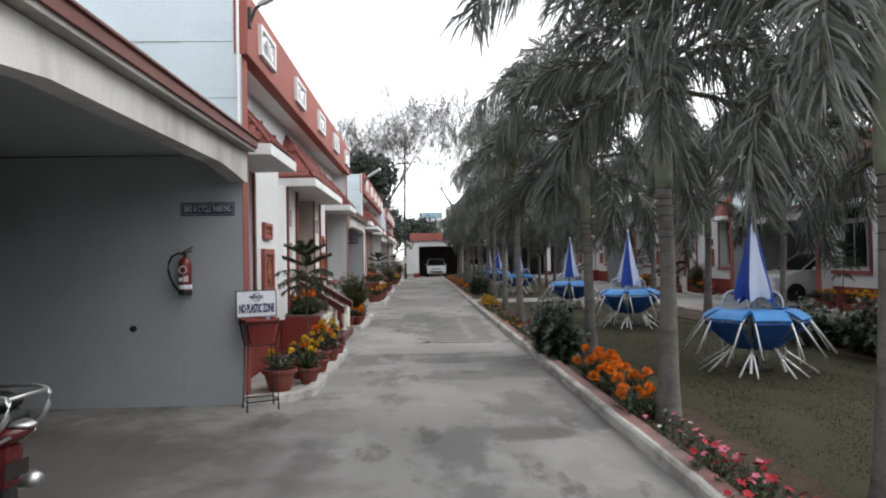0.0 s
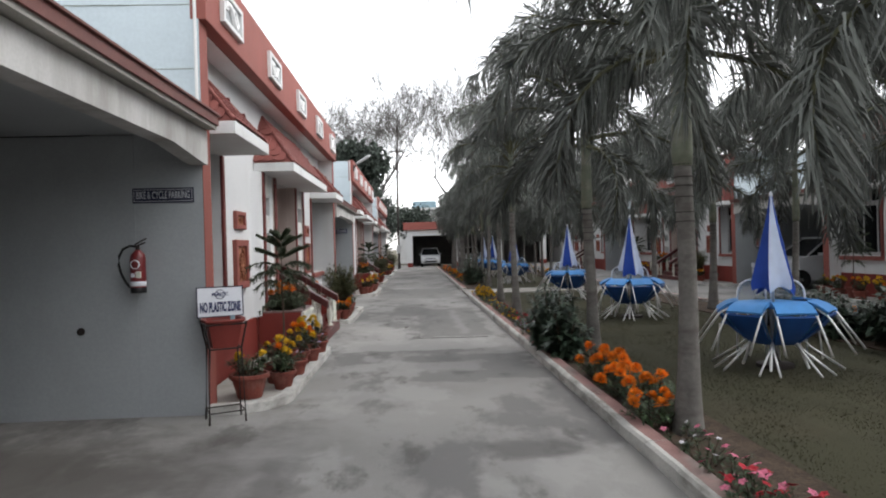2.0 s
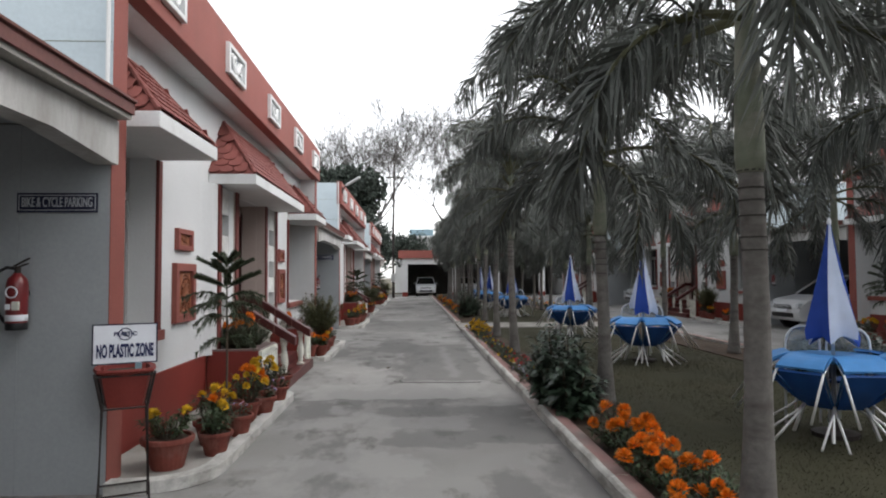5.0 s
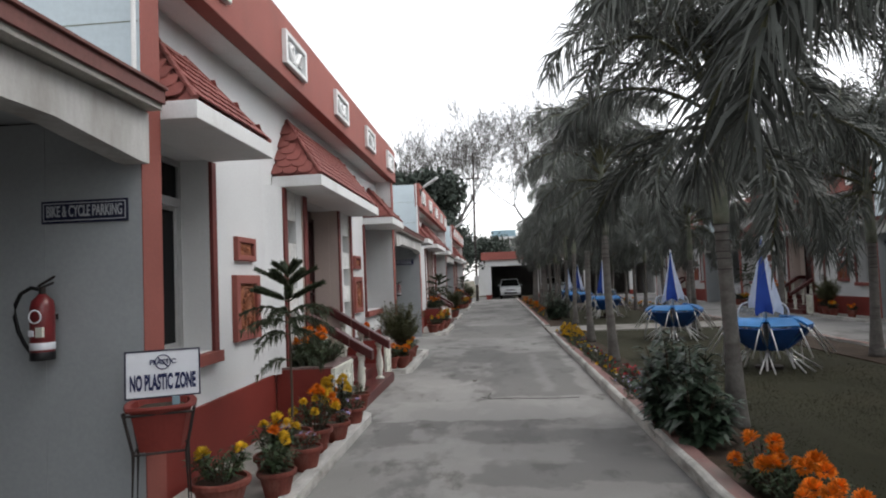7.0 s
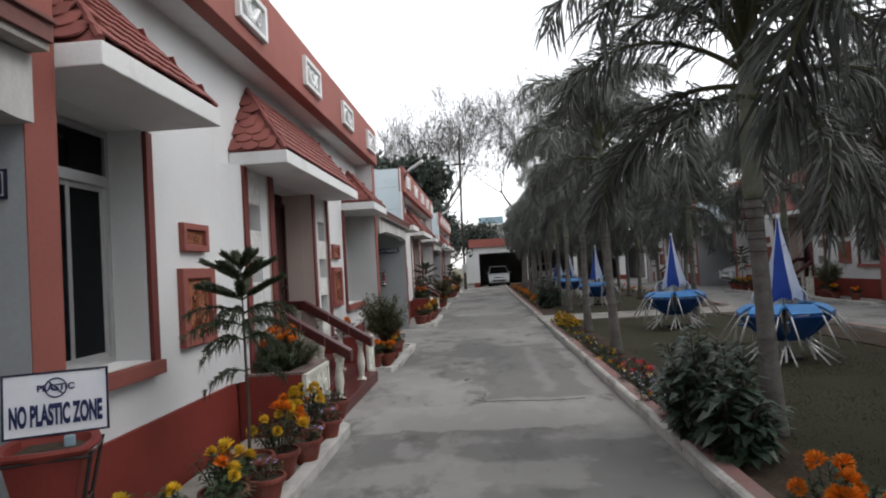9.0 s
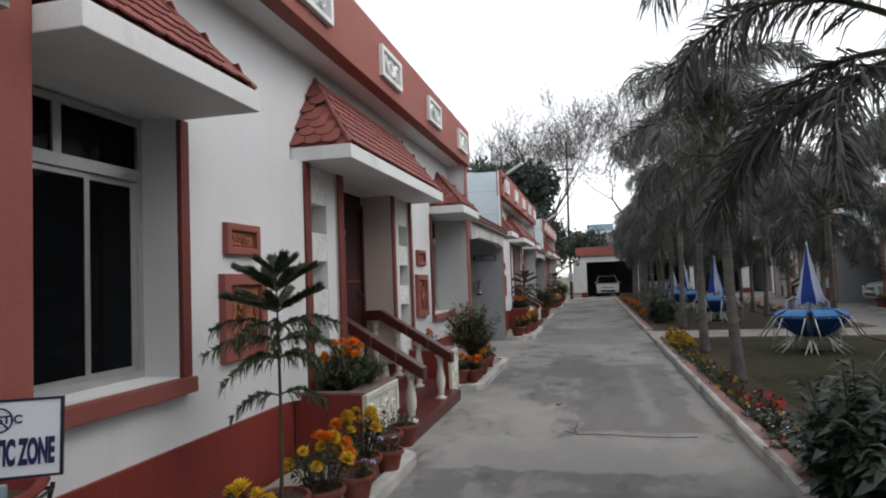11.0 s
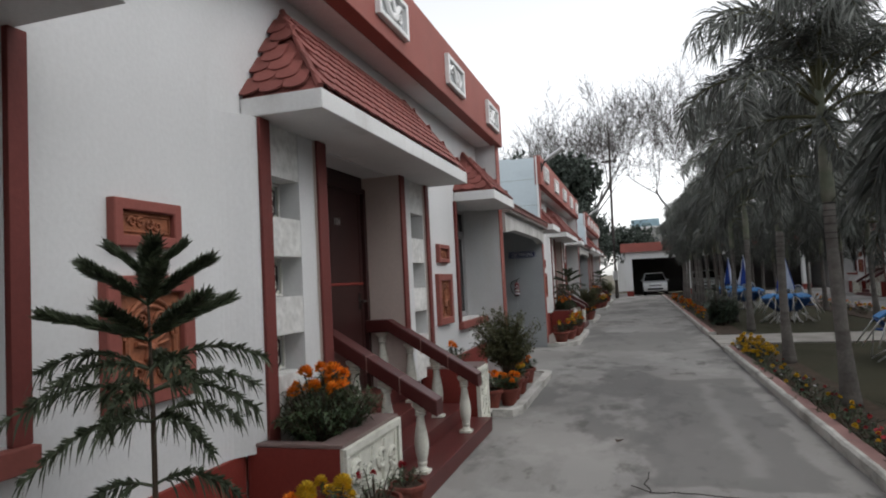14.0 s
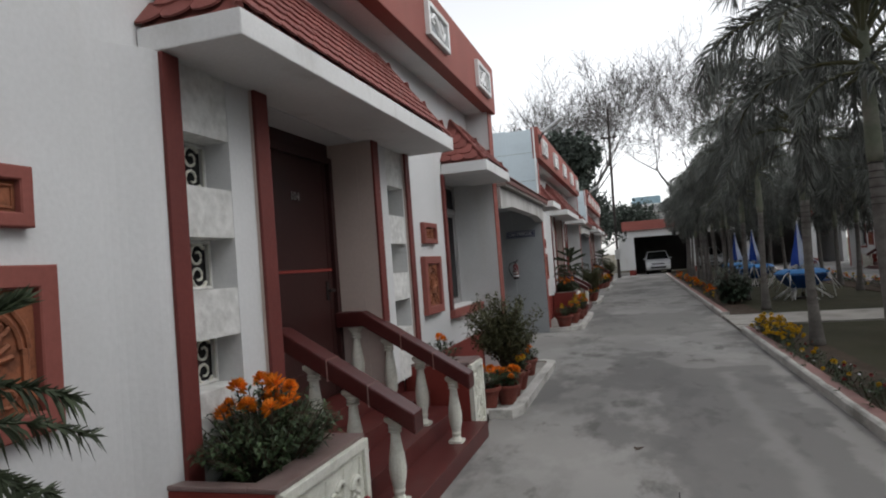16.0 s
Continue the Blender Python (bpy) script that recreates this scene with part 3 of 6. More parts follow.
def canopy(parent, y0, y1, ridge_z, single, label):
    """A flat white slab on the wall with a hipped skirt of scale tiles above it."""
    out = 0.58
    c = part("canopy", boxed(0.005, out, y0, y1, 2.675, 2.80, bevel=0.008), TRIM_WHITE, parent, label)
    inset = 0.5
    e0, e1 = y0 + 0.02, y1 - 0.02
    ex, ez, rx = out - 0.02, 2.805, 0.03
    bm = bmesh.new()
    v = [bm.verts.new(p) for p in ((ex, e0, ez), (ex, e1, ez), (rx, e1 - inset, ridge_z), (rx, e0 + inset, ridge_z), (0.004, e0, ez), (0.004, e1, ez), (0.004, e1 - inset, ridge_z), (0.004, e0 + inset, ridge_z))]
    for q in ((0, 1, 2, 3), (4, 0, 3, 7), (1, 5, 6, 2), (3, 2, 6, 7), (5, 4, 7, 6), (4, 5, 1, 0)):
        bm.faces.new([v[i] for i in q])
    bmesh.ops.recalc_face_normals(bm, faces=bm.faces)
    part("tile_bed", bm, TILE, c)
    poses = []
    tile_face(((ex, e0, ez), (ex, e1, ez), (rx, e1 - inset, ridge_z), (rx, e0 + inset, ridge_z)), poses)
    tile_face(((0.0, e0, ez), (ex, e0, ez), (rx, e0 + inset, ridge_z), (0.0, e0 + inset, ridge_z)), poses)
    tile_face(((ex, e1, ez), (0.0, e1, ez), (0.0, e1 - inset, ridge_z), (rx, e1 - inset, ridge_z)), poses)
    if single:
        for m in poses:
            share("tile", tile_mesh, c, m)
    else:
        s = Soup()
        co = [v.co.copy() for v in tile_mesh.vertices]
        fa = [tuple(p.vertices) for p in tile_mesh.polygons]
        for m in poses:
            i = len(s.v)
            s.v += [tuple(m @ p) for p in co]
            s.f += [tuple(k + i for k in f) for f in fa]
        tagged(s.part("tiles", TILE, c), kind="stuff")
    for ya, yb in ((e0, e0 + inset), (e1, e1 - inset)):
        part("hip_ridge", tube(bmesh.new(), [(ex, ya, ez + 0.01), (rx, yb, ridge_z + 0.01)], 0.024, 6), TILE, c)
    return c


def spiral(bm, cx, cz, r, turns, y_sign, depth, width=0.02, start=0.0):
    """A raised scroll in the wall's plane (y across, z up)."""
    pts = []
    n = int(14 * turns)
    for i in range(n + 1):
        a = start + 6.2832 * turns * i / n
        rr = r * (1 - 0.75 * i / n)
        pts.append((depth, cx + y_sign * rr * math.cos(a), cz + rr * math.sin(a)))
    tube(bm, pts, [width * (1 - 0.4 * i / n) for i in range(n + 1)], 6)


def relief_panel(parent, y0, y1, z0, z1, tall, label):
    """A red frame round a carved terracotta tile."""
    p = part("relief_panel", bmesh.new(), RED, parent, label)
    bm = bmesh.new()
    w, d = (0.085, 0.055) if tall else (0.055, 0.05)
    ring_frame(bm, -0.01, d, y0, y1, z0, z1, w)
    bm.to_mesh(p.data)
    bm.free()
    c = bmesh.new()
    a0, a1, b0, b1 = y0 + w, y1 - w, z0 + w, z1 - w
    box(c, -0.005, 0.018, a0 + 0.002, a1 - 0.002, b0 + 0.002, b1 - 0.002)
    mid, h = (a0 + a1) / 2, b1 - b0
    if tall:
        for r in (0.42, 0.34):
            tube(c, [(0.024, mid + r * (a1 - a0) * math.cos(q), b0 + h * 0.52 + r * (a1 - a0) * 1.05 * math.sin(q)) for q in np.linspace(0, 3.1416, 13)], 0.011, 6)
        for sx in (-1, 1):
            tube(c, [(0.024, mid + sx * 0.38 * (a1 - a0), b0 + 0.02), (0.024, mid + sx * 0.38 * (a1 - a0), b0 + h * 0.52)], 0.016, 6)
            spiral(c, mid + sx * 0.2 * (a1 - a0), b0 + h * 0.16, 0.06, 1.5, sx, 0.024, 0.012)
        for k in range(9):
            q = 3.1416 * (k + 0.5) / 9
            tube(c, [(0.024, mid, b0 + h * 0.42), (0.03, mid + 0.11 * math.cos(q), b0 + h * 0.42 + 0.13 * math.sin(q))], [0.006, 0.014], 6)
        lathe(c, [(0.0, -0.02), (0.045, -0.015), (0.05, 0.0), (0.03, 0.06), (0.0, 0.08)], 10, (0.02, mid, b0 + h * 0.30))
        spiral(c, mid - 0.06, b0 + h * 0.72, 0.05, 1.4, 1, 0.024, 0.012)
        spiral(c, mid + 0.07, b0 + h * 0.70, 0.045, 1.4, -1, 0.024, 0.012)
    else:
        tube(c, [(0.02, a0 + 0.02, b0 + 0.02), (0.02, a1 - 0.02, b0 + 0.02), (0.02, a1 - 0.02, b1 - 0.02), (0.02, a0 + 0.02, b1 - 0.02), (0.02, a0 + 0.02, b0 + 0.02)], 0.007, 5)
        for k in range(4):
            spiral(c, a0 + 0.075 + k * 0.058, b0 + h * 0.5 + rand(-0.01, 0.01), 0.027, 1.3, 1 if k % 2 else -1, 0.022, 0.009, start=k)
    part("carved_tile", c, TERRA, p, "carved terracotta relief tile")


def medallion(parent, yc, k):
    """A white plaster frame with a relief figure."""
    m = part("medallion", bmesh.new(), TRIM_WHITE, parent, "white plaster relief medallion on the red parapet")
    x, y0, y1, z0, z1 = 0.40, yc - 0.36, yc + 0.36, 3.845, 4.195
    bm = bmesh.new()
    ring_frame(bm, x - 0.01, x + 0.05, y0, y1, z0, z1, 0.05)
    bm.to_mesh(m.data)
    bm.free()
    part("backing", boxed(x - 0.005, x + 0.006, y0 + 0.051, y1 - 0.051, z0 + 0.051, z1 - 0.051), BAY, m, "grey weathered backing")
    c = bmesh.new()
    w = [(0.3, 0), (-0.2, 1), (0.05, 2), (0.25, 3), (-0.1, 4)][k % 5]
    bend = w[0]
    tube(c, [(x + 0.02, yc + (0.24 - 0.48 * q) * (1 if k % 2 else -1), z0 + 0.17 + 0.085 * math.sin(q * 6.2832 + k)) for q in np.linspace(0, 1, 11)], [0.02 + 0.018 * math.sin(3.1416 * q) for q in np.linspace(0, 1, 11)], 7)
    tube(c, [(x + 0.02, yc + 0.10 * math.cos(q) + bend * 0.3, z0 + 0.175 + 0.085 * math.sin(q)) for q in np.linspace(0.4 + k, 4.4 + k, 10)], 0.022, 7)
    tube(c, [(x + 0.02, yc + bend * 0.5, z0 + 0.07), (x + 0.03, yc + bend * 0.45 + 0.02, z0 + 0.16), (x + 0.02, yc + bend * 0.4, z1 - 0.07)], [0.03, 0.022, 0.014], 7)
    spiral(c, yc - 0.15, z1 - 0.13, 0.055, 1.4, 1, x + 0.02, 0.017, start=w[1])
    spiral(c, yc + 0.18, z0 + 0.15, 0.05, 1.3, -1, x + 0.02, 0.016, start=w[1])
    part("relief", c, TRIM_WHITE, m)


def window_unit(parent, y0, y1, z0, z1, x):
    """An aluminium sliding window with a fixed light above."""
    f = 0.045
    def across(q):
        return y0 + (y1 - y0) * (q if y0 < 0 else 1 - q)
    mid = across(0.52)
    tz = z0 + (z1 - z0) * 0.755
    w = part("window", boxed(x - 0.04, x + 0.02, y0, y1, z0, z0 + f, bevel=0.004), METAL, parent, "aluminium sliding window with dark panes")
    part("frame_head", boxed(x - 0.04, x + 0.02, y0, y1, z1 - f, z1, bevel=0.004), METAL, w)
    part("frame_jamb", boxed(x - 0.04, x + 0.02, y0, y0 + f, z0 + f, z1 - f, bevel=0.004), METAL, w)
    part("frame_jamb", boxed(x - 0.04, x + 0.02, y1 - f, y1, z0 + f, z1 - f, bevel=0.004), METAL, w)
    part("transom", boxed(x - 0.04, x + 0.035, y0 + f, y1 - f, tz, tz + 0.075, bevel=0.004), METAL, w)
    cuts = sorted((across(0.0), across(0.34), across(0.672), across(1.0)))
    for k, (a, b) in enumerate(zip(cuts, cuts[1:])):
        a, b, dx = max(a - 0.02, y0 + f), min(b + 0.02, y1 - f), 0.016 * (k % 2)
        part("pane", boxed(x - 0.015 + dx, x - 0.010 + dx, a + 0.03, b - 0.03, z0 + f + 0.025, tz - 0.025), GLASS, w)
        sh = bmesh.new()
        box(sh, x - 0.02 + dx, x - 0.004 + dx, a, a + 0.04, z0 + f, tz, 0.003)
        box(sh, x - 0.02 + dx, x - 0.004 + dx, b - 0.04, b, z0 + f, tz, 0.003)
        box(sh, x - 0.02 + dx, x - 0.004 + dx, a + 0.04, b - 0.04, z0 + f, z0 + f + 0.035, 0.003)
        box(sh, x - 0.02 + dx, x - 0.004 + dx, a + 0.04, b - 0.04, tz - 0.035, tz, 0.003)
        part("sash", sh, METAL, w)
    part("mullion", boxed(x - 0.03, x + 0.015, mid - 0.03, mid + 0.03, tz + 0.075, z1 - f, bevel=0.004), METAL, w)
    for a, b in ((y0 + f, mid - 0.03), (mid + 0.03, y1 - f)):
        part("pane", boxed(x - 0.008, x - 0.003, a, b, tz + 0.075, z1 - f), GLASS, w)


def baluster(h):
    """A turned baluster of a given height on a square foot."""
    bm = bmesh.new()
    lathe(bm, [(0.060, 0.0), (0.060, 0.02)], 16, square=0.7)
    prof = [(0.044, 0.02), (0.030, 0.05), (0.040, 0.075), (0.036, 0.09), (0.050, 0.15), (0.056, 0.21), (0.050, 0.28), (0.036, 0.36), (0.028, 0.43)]
    s = (h - 0.10) / 0.43
    lathe(bm, [(r, z * s if z > 0.05 else z) for r, z in prof], 16)
    for k in range(3):
        z = h - 0.10 + k * 0.022
        lathe(bm, [(0.026, z - 0.004), (0.042, z + 0.004), (0.042, z + 0.012), (0.028, z + 0.02)], 16)
    lathe(bm, [(0.034, h - 0.045), (0.055, h - 0.02), (0.055, h)], 16, square=0.7)
    return bm


def handrail(parent, yc):
    """A polished maroon handrail that levels out at the wall, on turned balusters."""
    r = part("handrail", bmesh.new(), RAIL, parent, "polished maroon terrazzo handrail on white balusters")
    bm = bmesh.new()
    hw, hh = 0.085, 0.062
    knots = ((-0.26, 1.175), (-0.02, 1.175), (0.86, 0.635))
    rows = []
    for x, z in knots:
        rows.append([bm.verts.new(p) for p in ((x, yc - hw, z - hh), (x, yc + hw, z - hh), (x, yc + hw, z + hh), (x, yc - hw, z + hh))])
    for a, b in zip(rows, rows[1:]):
        for q in range(4):
            bm.faces.new((a[q], b[q], b[(q + 1) % 4], a[(q + 1) % 4]))
    bm.faces.new(rows[0])
    bm.faces.new(list(reversed(rows[-1])))
    bmesh.ops.recalc_face_normals(bm, faces=bm.faces)
    bmesh.ops.bevel(bm, geom=bm.edges[:], offset=0.012, segments=2, affect="EDGES", profile=0.6)
    bm.to_mesh(r.data)
    bm.free()
    for x in (0.31, 0.575):
        q = (x + 0.02) / 0.88
        z = 1.175 - q * 0.54
        j = bmesh.new()
        box(j, x - 0.004, x + 0.004, yc - hw - 0.001, yc + hw + 0.001, z - hh - 0.008, z + hh + 0.001)
        part("joint", j, KERB_RED, r, "pale mortar joint")
    for x, base in ((-0.12, 0.56), (0.17, 0.42), (0.43, 0.28), (0.70, 0.14)):
        z = 1.175 - max(0, (x + 0.02) / 0.88) * 0.54 - hh
        part("baluster", baluster(z - base - 0.004), RELIEF_WHITE, r, "white turned baluster", smooth=False, m=pose(x, yc, base + 0.002))


def planter(parent, y0, y1):
    """A maroon planter box with a cream relief on its front."""
    p = part("planter_box", bmesh.new(), MAROON, parent, "maroon rendered planter box with cream relief front")
    bm = bmesh.new()
    t = 0.07
    box(bm, 0.645 - t, 0.643, y0 + t, y1 - t, 0, 0.64, 0.008)
    bm.to_mesh(p.data)
    bm.free()
    part("side", boxed(0.025, 0.644, y0, y0 + t, 0, 0.64, bevel=0.008), MAROON, p)
    part("side", boxed(0.025, 0.644, y1 - t, y1, 0, 0.64, bevel=0.008), MAROON, p)
    part("soil", boxed(0.026, 0.645 - t, y0 + t, y1 - t, 0.3, 0.57), SOIL, p)
    for b in ((0.50, 0.662, y0 - 0.004, y1 + 0.004), (0.026, 0.499, y1 - 0.16, y1 + 0.004), (0.026, 0.499, y0 - 0.004, y0 + 0.075)):
        part("coping", boxed(*b, 0.641, 0.664, bevel=0.006), COPING, p, "polished grey-brown coping slab")
    f = bmesh.new()
    box(f, 0.64, 0.665, y0, y1, 0.04, 0.640, 0.006)
    for b in ((y0, y1, 0.04, 0.09), (y0, y1, 0.59, 0.639), (y0, y0 + 0.05, 0.09, 0.59), (y1 - 0.05, y1, 0.09, 0.59)):
        box(f, 0.665, 0.685, *b, 0.005)
    part("front_panel", f, RELIEF_WHITE, p, "cream plaster front panel with frame")
    c = bmesh.new()
    w = y1 - y0
    for k in range(max(2, int(w / 0.22))):
        yc = y0 + 0.05 + (w - 0.1) * (k + 0.5) / max(2, int(w / 0.22))
        spiral(c, yc, 0.25 + 0.05 * (k % 2), 0.085, 1.5, 1 if k % 2 else -1, 0.668, 0.022, start=k)
        spiral(c, yc, 0.46 - 0.04 * (k % 2), 0.075, 1.4, -1 if k % 2 else 1, 0.668, 0.02, start=k + 1)
        tube(c, [(0.668, yc - 0.1, 0.13), (0.676, yc, 0.2), (0.668, yc + 0.06, 0.56)], [0.012, 0.022, 0.010], 6)
    part("scrollwork", c, RELIEF_WHITE, p)
    return p


def ring_box(x0, x1, y0, y1, z0, z1, w):
    bm = bmesh.new()
    ring_frame(bm, x0, x1, y0, y1, z0, z1, w)
    return bm


def niche_panel(parent, y0, y1, flip):
    """The white jamb beside the door with three deep grilled openings."""
    zs = ((1.02, 1.28), (1.53, 1.80), (2.06, 2.33))
    n0, n1 = (y0 + 0.02, y0 + 0.42) if not flip else (y1 - 0.42, y1 - 0.02)
    x0, x1 = -0.27, 0.10
    p = part("jamb_wall", boxed(x0, x1, n1, y1, 0.56, 2.67) if not flip else boxed(x0, x1, y0, n0, 0.56, 2.67), WHITE, parent, "white jamb wall with three grilled openings")
    part("jamb_edge", boxed(x0, x1 - 0.001, y0, n0, 0.56, 2.67) if not flip else boxed(x0, x1 - 0.001, n1, y1, 0.56, 2.67), WHITE, p)
    z = 0.56
    for a, b in (*zs, (2.67, 2.67)):
        if a > z:
            part("jamb_block", boxed(x0, x1 - 0.004, n0, n1, z, a), JAMB, p, "rough whitewashed block between the openings")
        z = b
    for a, b in zs:
        # solid black block painted in for the unlit space behind the grille
        part("opening", boxed(x0 + 0.002, -0.088, n0 + 0.002, n1 - 0.002, a + 0.002, b - 0.002), BLACK, p, "black block for the darkness behind the grille")
        part("opening_rim", ring_box(-0.086, -0.055, n0 + 0.001, n1 - 0.001, a + 0.001, b - 0.001, 0.02), JAMB, p)
        gm = bmesh.new()
        yc, zc = (n0 + n1) / 2, (a + b) / 2
        for k in (-1, 1):
            spiral(gm, yc + k * 0.085, zc + 0.05, 0.07, 1.25, k, -0.065, 0.010, start=0.6)
            spiral(gm, yc + k * 0.085, zc - 0.06, 0.07, 1.25, -k, -0.065, 0.010, start=3.6)
        for q in (n0 + 0.015, yc, n1 - 0.015):
            tube(gm, [(-0.065, q, a + 0.002), (-0.065, q, b - 0.002)], 0.008, 6)
        part("grille", gm, RELIEF_WHITE, p, "painted scroll iron grille")
    return p


def cottage(single, m, label, group):
    t = thing("cottage", m, label, "cottage", group)
    half0, half1 = -4.93, 4.95
    deep = -4.6
    # shell
    zc = 3.71
    for a, b, z0, z1 in ((-4.71, -3.30, 0, 1.02), (-4.71, -3.30, 2.69, zc), (3.30, 4.71, 0, 1.02), (3.30, 4.71, 2.69, zc), (-3.30, -1.70, 0, zc), (1.71, 3.30, 0, zc), (-1.70, 1.71, 2.67, zc), (-1.70, 1.71, 0, 0.55)):
        part("wall", boxed(-0.30, 0, a, b, z0, z1), WHITE, t, "white painted front wall")
    # the porch sides stand proud of the wall, with a soft curve
    for y0, s in ((-1.70, -1), (1.71, 1)):
        bm = bmesh.new()
        outline = [(0.0, y0)] + [(0.0 + 0.118 * (0.5 - 0.5 * math.cos(3.1416 * k / 8)), y0 + s * 0.26 * (1 - k / 8)) for k in range(9)] + [(0.118, y0)]
        pts, seen = [], set()
        for q in outline:
            if (round(q[0], 4), round(q[1], 4)) not in seen:
                seen.add((round(q[0], 4), round(q[1], 4)))
                pts.append(q)
        prism(bm, pts, 0.60, 2.67)
        part("porch_cheek", bm, WHITE, t)
    for y0, y1 in ((half0, -4.71), (4.71, half1)):
        part("pier", boxed(-0.30, 0.322, y0, y1, 0, zc), WHITE, t, "white plastered corner pier")
        part("pilaster_face", boxed(0.322, 0.332, y0 - 0.004, y1 + 0.004, 0, zc - 0.006), RED, t, "red oxide pilaster face")
    for y0, y1 in ((half0 - 0.0, half0 + 0.2), (half1 - 0.2, half1)):
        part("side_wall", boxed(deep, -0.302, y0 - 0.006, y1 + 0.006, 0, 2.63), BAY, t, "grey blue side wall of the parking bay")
        part("upper_side_wall", boxed(deep, -0.302, y0, y1, 2.70, 4.36), BLUISH, t, "pale blue upper side wall")
    for y0, y1 in ((half0 - 0.006, half0 - 0.001), (half1 + 0.001, half1 + 0.006)):
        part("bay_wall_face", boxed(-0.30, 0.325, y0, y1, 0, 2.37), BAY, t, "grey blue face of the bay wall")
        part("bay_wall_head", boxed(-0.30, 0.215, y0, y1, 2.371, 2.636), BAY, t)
        part("upper_wall_face", boxed(-0.30, 0.33, y0, y1, 2.80, 4.34), BLUISH, t, "pale blue upper wall face")
        for z in (3.24, 3.84):
            part("plaster_line", boxed(-4.5, 0.32, y0 - 0.003 if y0 < 0 else y0 + 0.002, y0 + 0.002 if y0 < 0 else y1 + 0.003, z, z + 0.006), SHAFT, t)
    part("back_wall", boxed(deep - 0.2, deep, half0, half1, 0, 4.36), WHITE, t)
    part("roof", boxed(deep, 0.25, half0 + 0.2, half1 - 0.2, zc, zc + 0.14), SLAB, t, "flat concrete roof")
    part("soffit", boxed(-0.0, 0.25, half0 + 0.2, half1 - 0.2, zc - 0.006, zc - 0.001), TRIM_WHITE, t, "grey white soffit under the parapet")
    # added dark sheet behind the windows, standing in for room darkness
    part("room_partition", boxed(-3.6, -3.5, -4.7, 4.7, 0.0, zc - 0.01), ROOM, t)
    # parapet
    part("parapet", boxed(0.25, 0.40, half0 - 0.008, half1 + 0.008, zc - 0.004, 4.38, bevel=0.01), RED, t, "red parapet band under the sky")
    for k, yc in enumerate((-4.13, -2.04, 0.05, 2.12, 4.18)):
        medallion(t, yc, k)
    # dado
    d = bmesh.new()
    box(d, -0.01, 0.024, -4.71, -1.79, 0, 0.60, 0.006)
    part("dado", d, MAROON, t, "maroon dado along the wall foot")
    d = bmesh.new()
    box(d, -0.01, 0.024, 1.91, 4.71, 0, 0.60, 0.006)
    part("dado", d, MAROON, t, "maroon dado along the wall foot")
    for s in (-1, 1):
        relief_panel(t, s * 2.56 - 0.23, s * 2.56 + 0.23, 1.82, 2.05, False, "small red framed carved name panel")
        relief_panel(t, s * 2.55 - 0.30, s * 2.55 + 0.30, 1.05, 1.68, True, "tall red framed carved terracotta panel")
    # windows
    for y0, y1, s in ((-4.71, -3.30, -1), (3.30, 4.71, 1)):
        window_unit(t, y0, y1, 1.03, 2.68, -0.27)
        sill = bmesh.new()
        lo, hi = (y0, y1 + 0.09) if s < 0 else (y0 - 0.09, y1)
        box(sill, 0.001, 0.075, lo, hi, 0.925, 1.022, 0.006)
        part("window_sill", sill, RED, t, "red projecting window sill")
        part("sill_top", boxed(-0.255, 0.0, y0, y1, 1.021, 1.031), TRIM_WHITE, t)
        e0, e1 = (y1, y1 + 0.088) if s < 0 else (y0 - 0.088, y0)
        part("window_border", boxed(0.001, 0.035, e0, e1, 1.023, 2.674, bevel=0.005), POST, t, "red border strip")
    canopy(t, -4.70, -3.26, 3.43, single, "white canopy slab with red scale tiles")
    canopy(t, 3.26, 4.70, 3.43, single, "white canopy slab with red scale tiles")
    canopy(t, -1.70, 1.80, 3.56, single, "white porch canopy slab with red scale tiles")
    # porch
    for y0, y1, x in ((-1.70, -1.58, 0.14), (-0.94, -0.80, 0.14), (0.81, 0.93, 0.14), (1.60, 1.71, 0.14)):
        part("post_core", boxed(-0.02, x - 0.022, y0 + 0.002, y1 - 0.002, 0.56, 2.672), CREAM, t)
        part("porch_post", boxed(x - 0.022, x, y0, y1, 0.56, 2.672, bevel=0.005), POST, t, "dark red painted porch post face")
    niche_panel(t, -1.58, -0.94, False)
    niche_panel(t, 0.93, 1.60, True)
    part("porch_wall", boxed(-0.27, -0.022, 0.813, 0.93, 0.56, 2.67), CREAM, t, "cream pink recess wall")
    part("porch_wall", boxed(-0.27, -0.022, -0.94, -0.803, 0.56, 2.67), CREAM, t, "cream pink recess wall")
    part("recess_back", boxed(-0.30, -0.272, -1.69, -0.42, 0.56, 2.67), CREAM, t)
    part("recess_back", boxed(-0.30, -0.272, 0.78, 1.70, 0.56, 2.67), CREAM, t)
    part("recess_head", boxed(-0.30, -0.272, -0.42, 0.78, 2.55, 2.67), DOOR, t)
    door = part("door", boxed(-0.31, -0.275, -0.36, 0.72, 0.57, 2.50, bevel=0.004), DOOR, t, "closed dark maroon panelled door")
    fr = bmesh.new()
    box(fr, -0.31, -0.235, -0.42, -0.36, 0.56, 2.55, 0.004)
    box(fr, -0.31, -0.235, 0.72, 0.78, 0.56, 2.55, 0.004)
    box(fr, -0.31, -0.235, -0.36, 0.72, 2.50, 2.55, 0.004)
    part("door_frame", fr, DOOR, t)
    part("rail", boxed(-0.277, -0.266, -0.355, 0.715, 1.59, 1.615, bevel=0.003), MAROON, door, "thin red rail across the door")
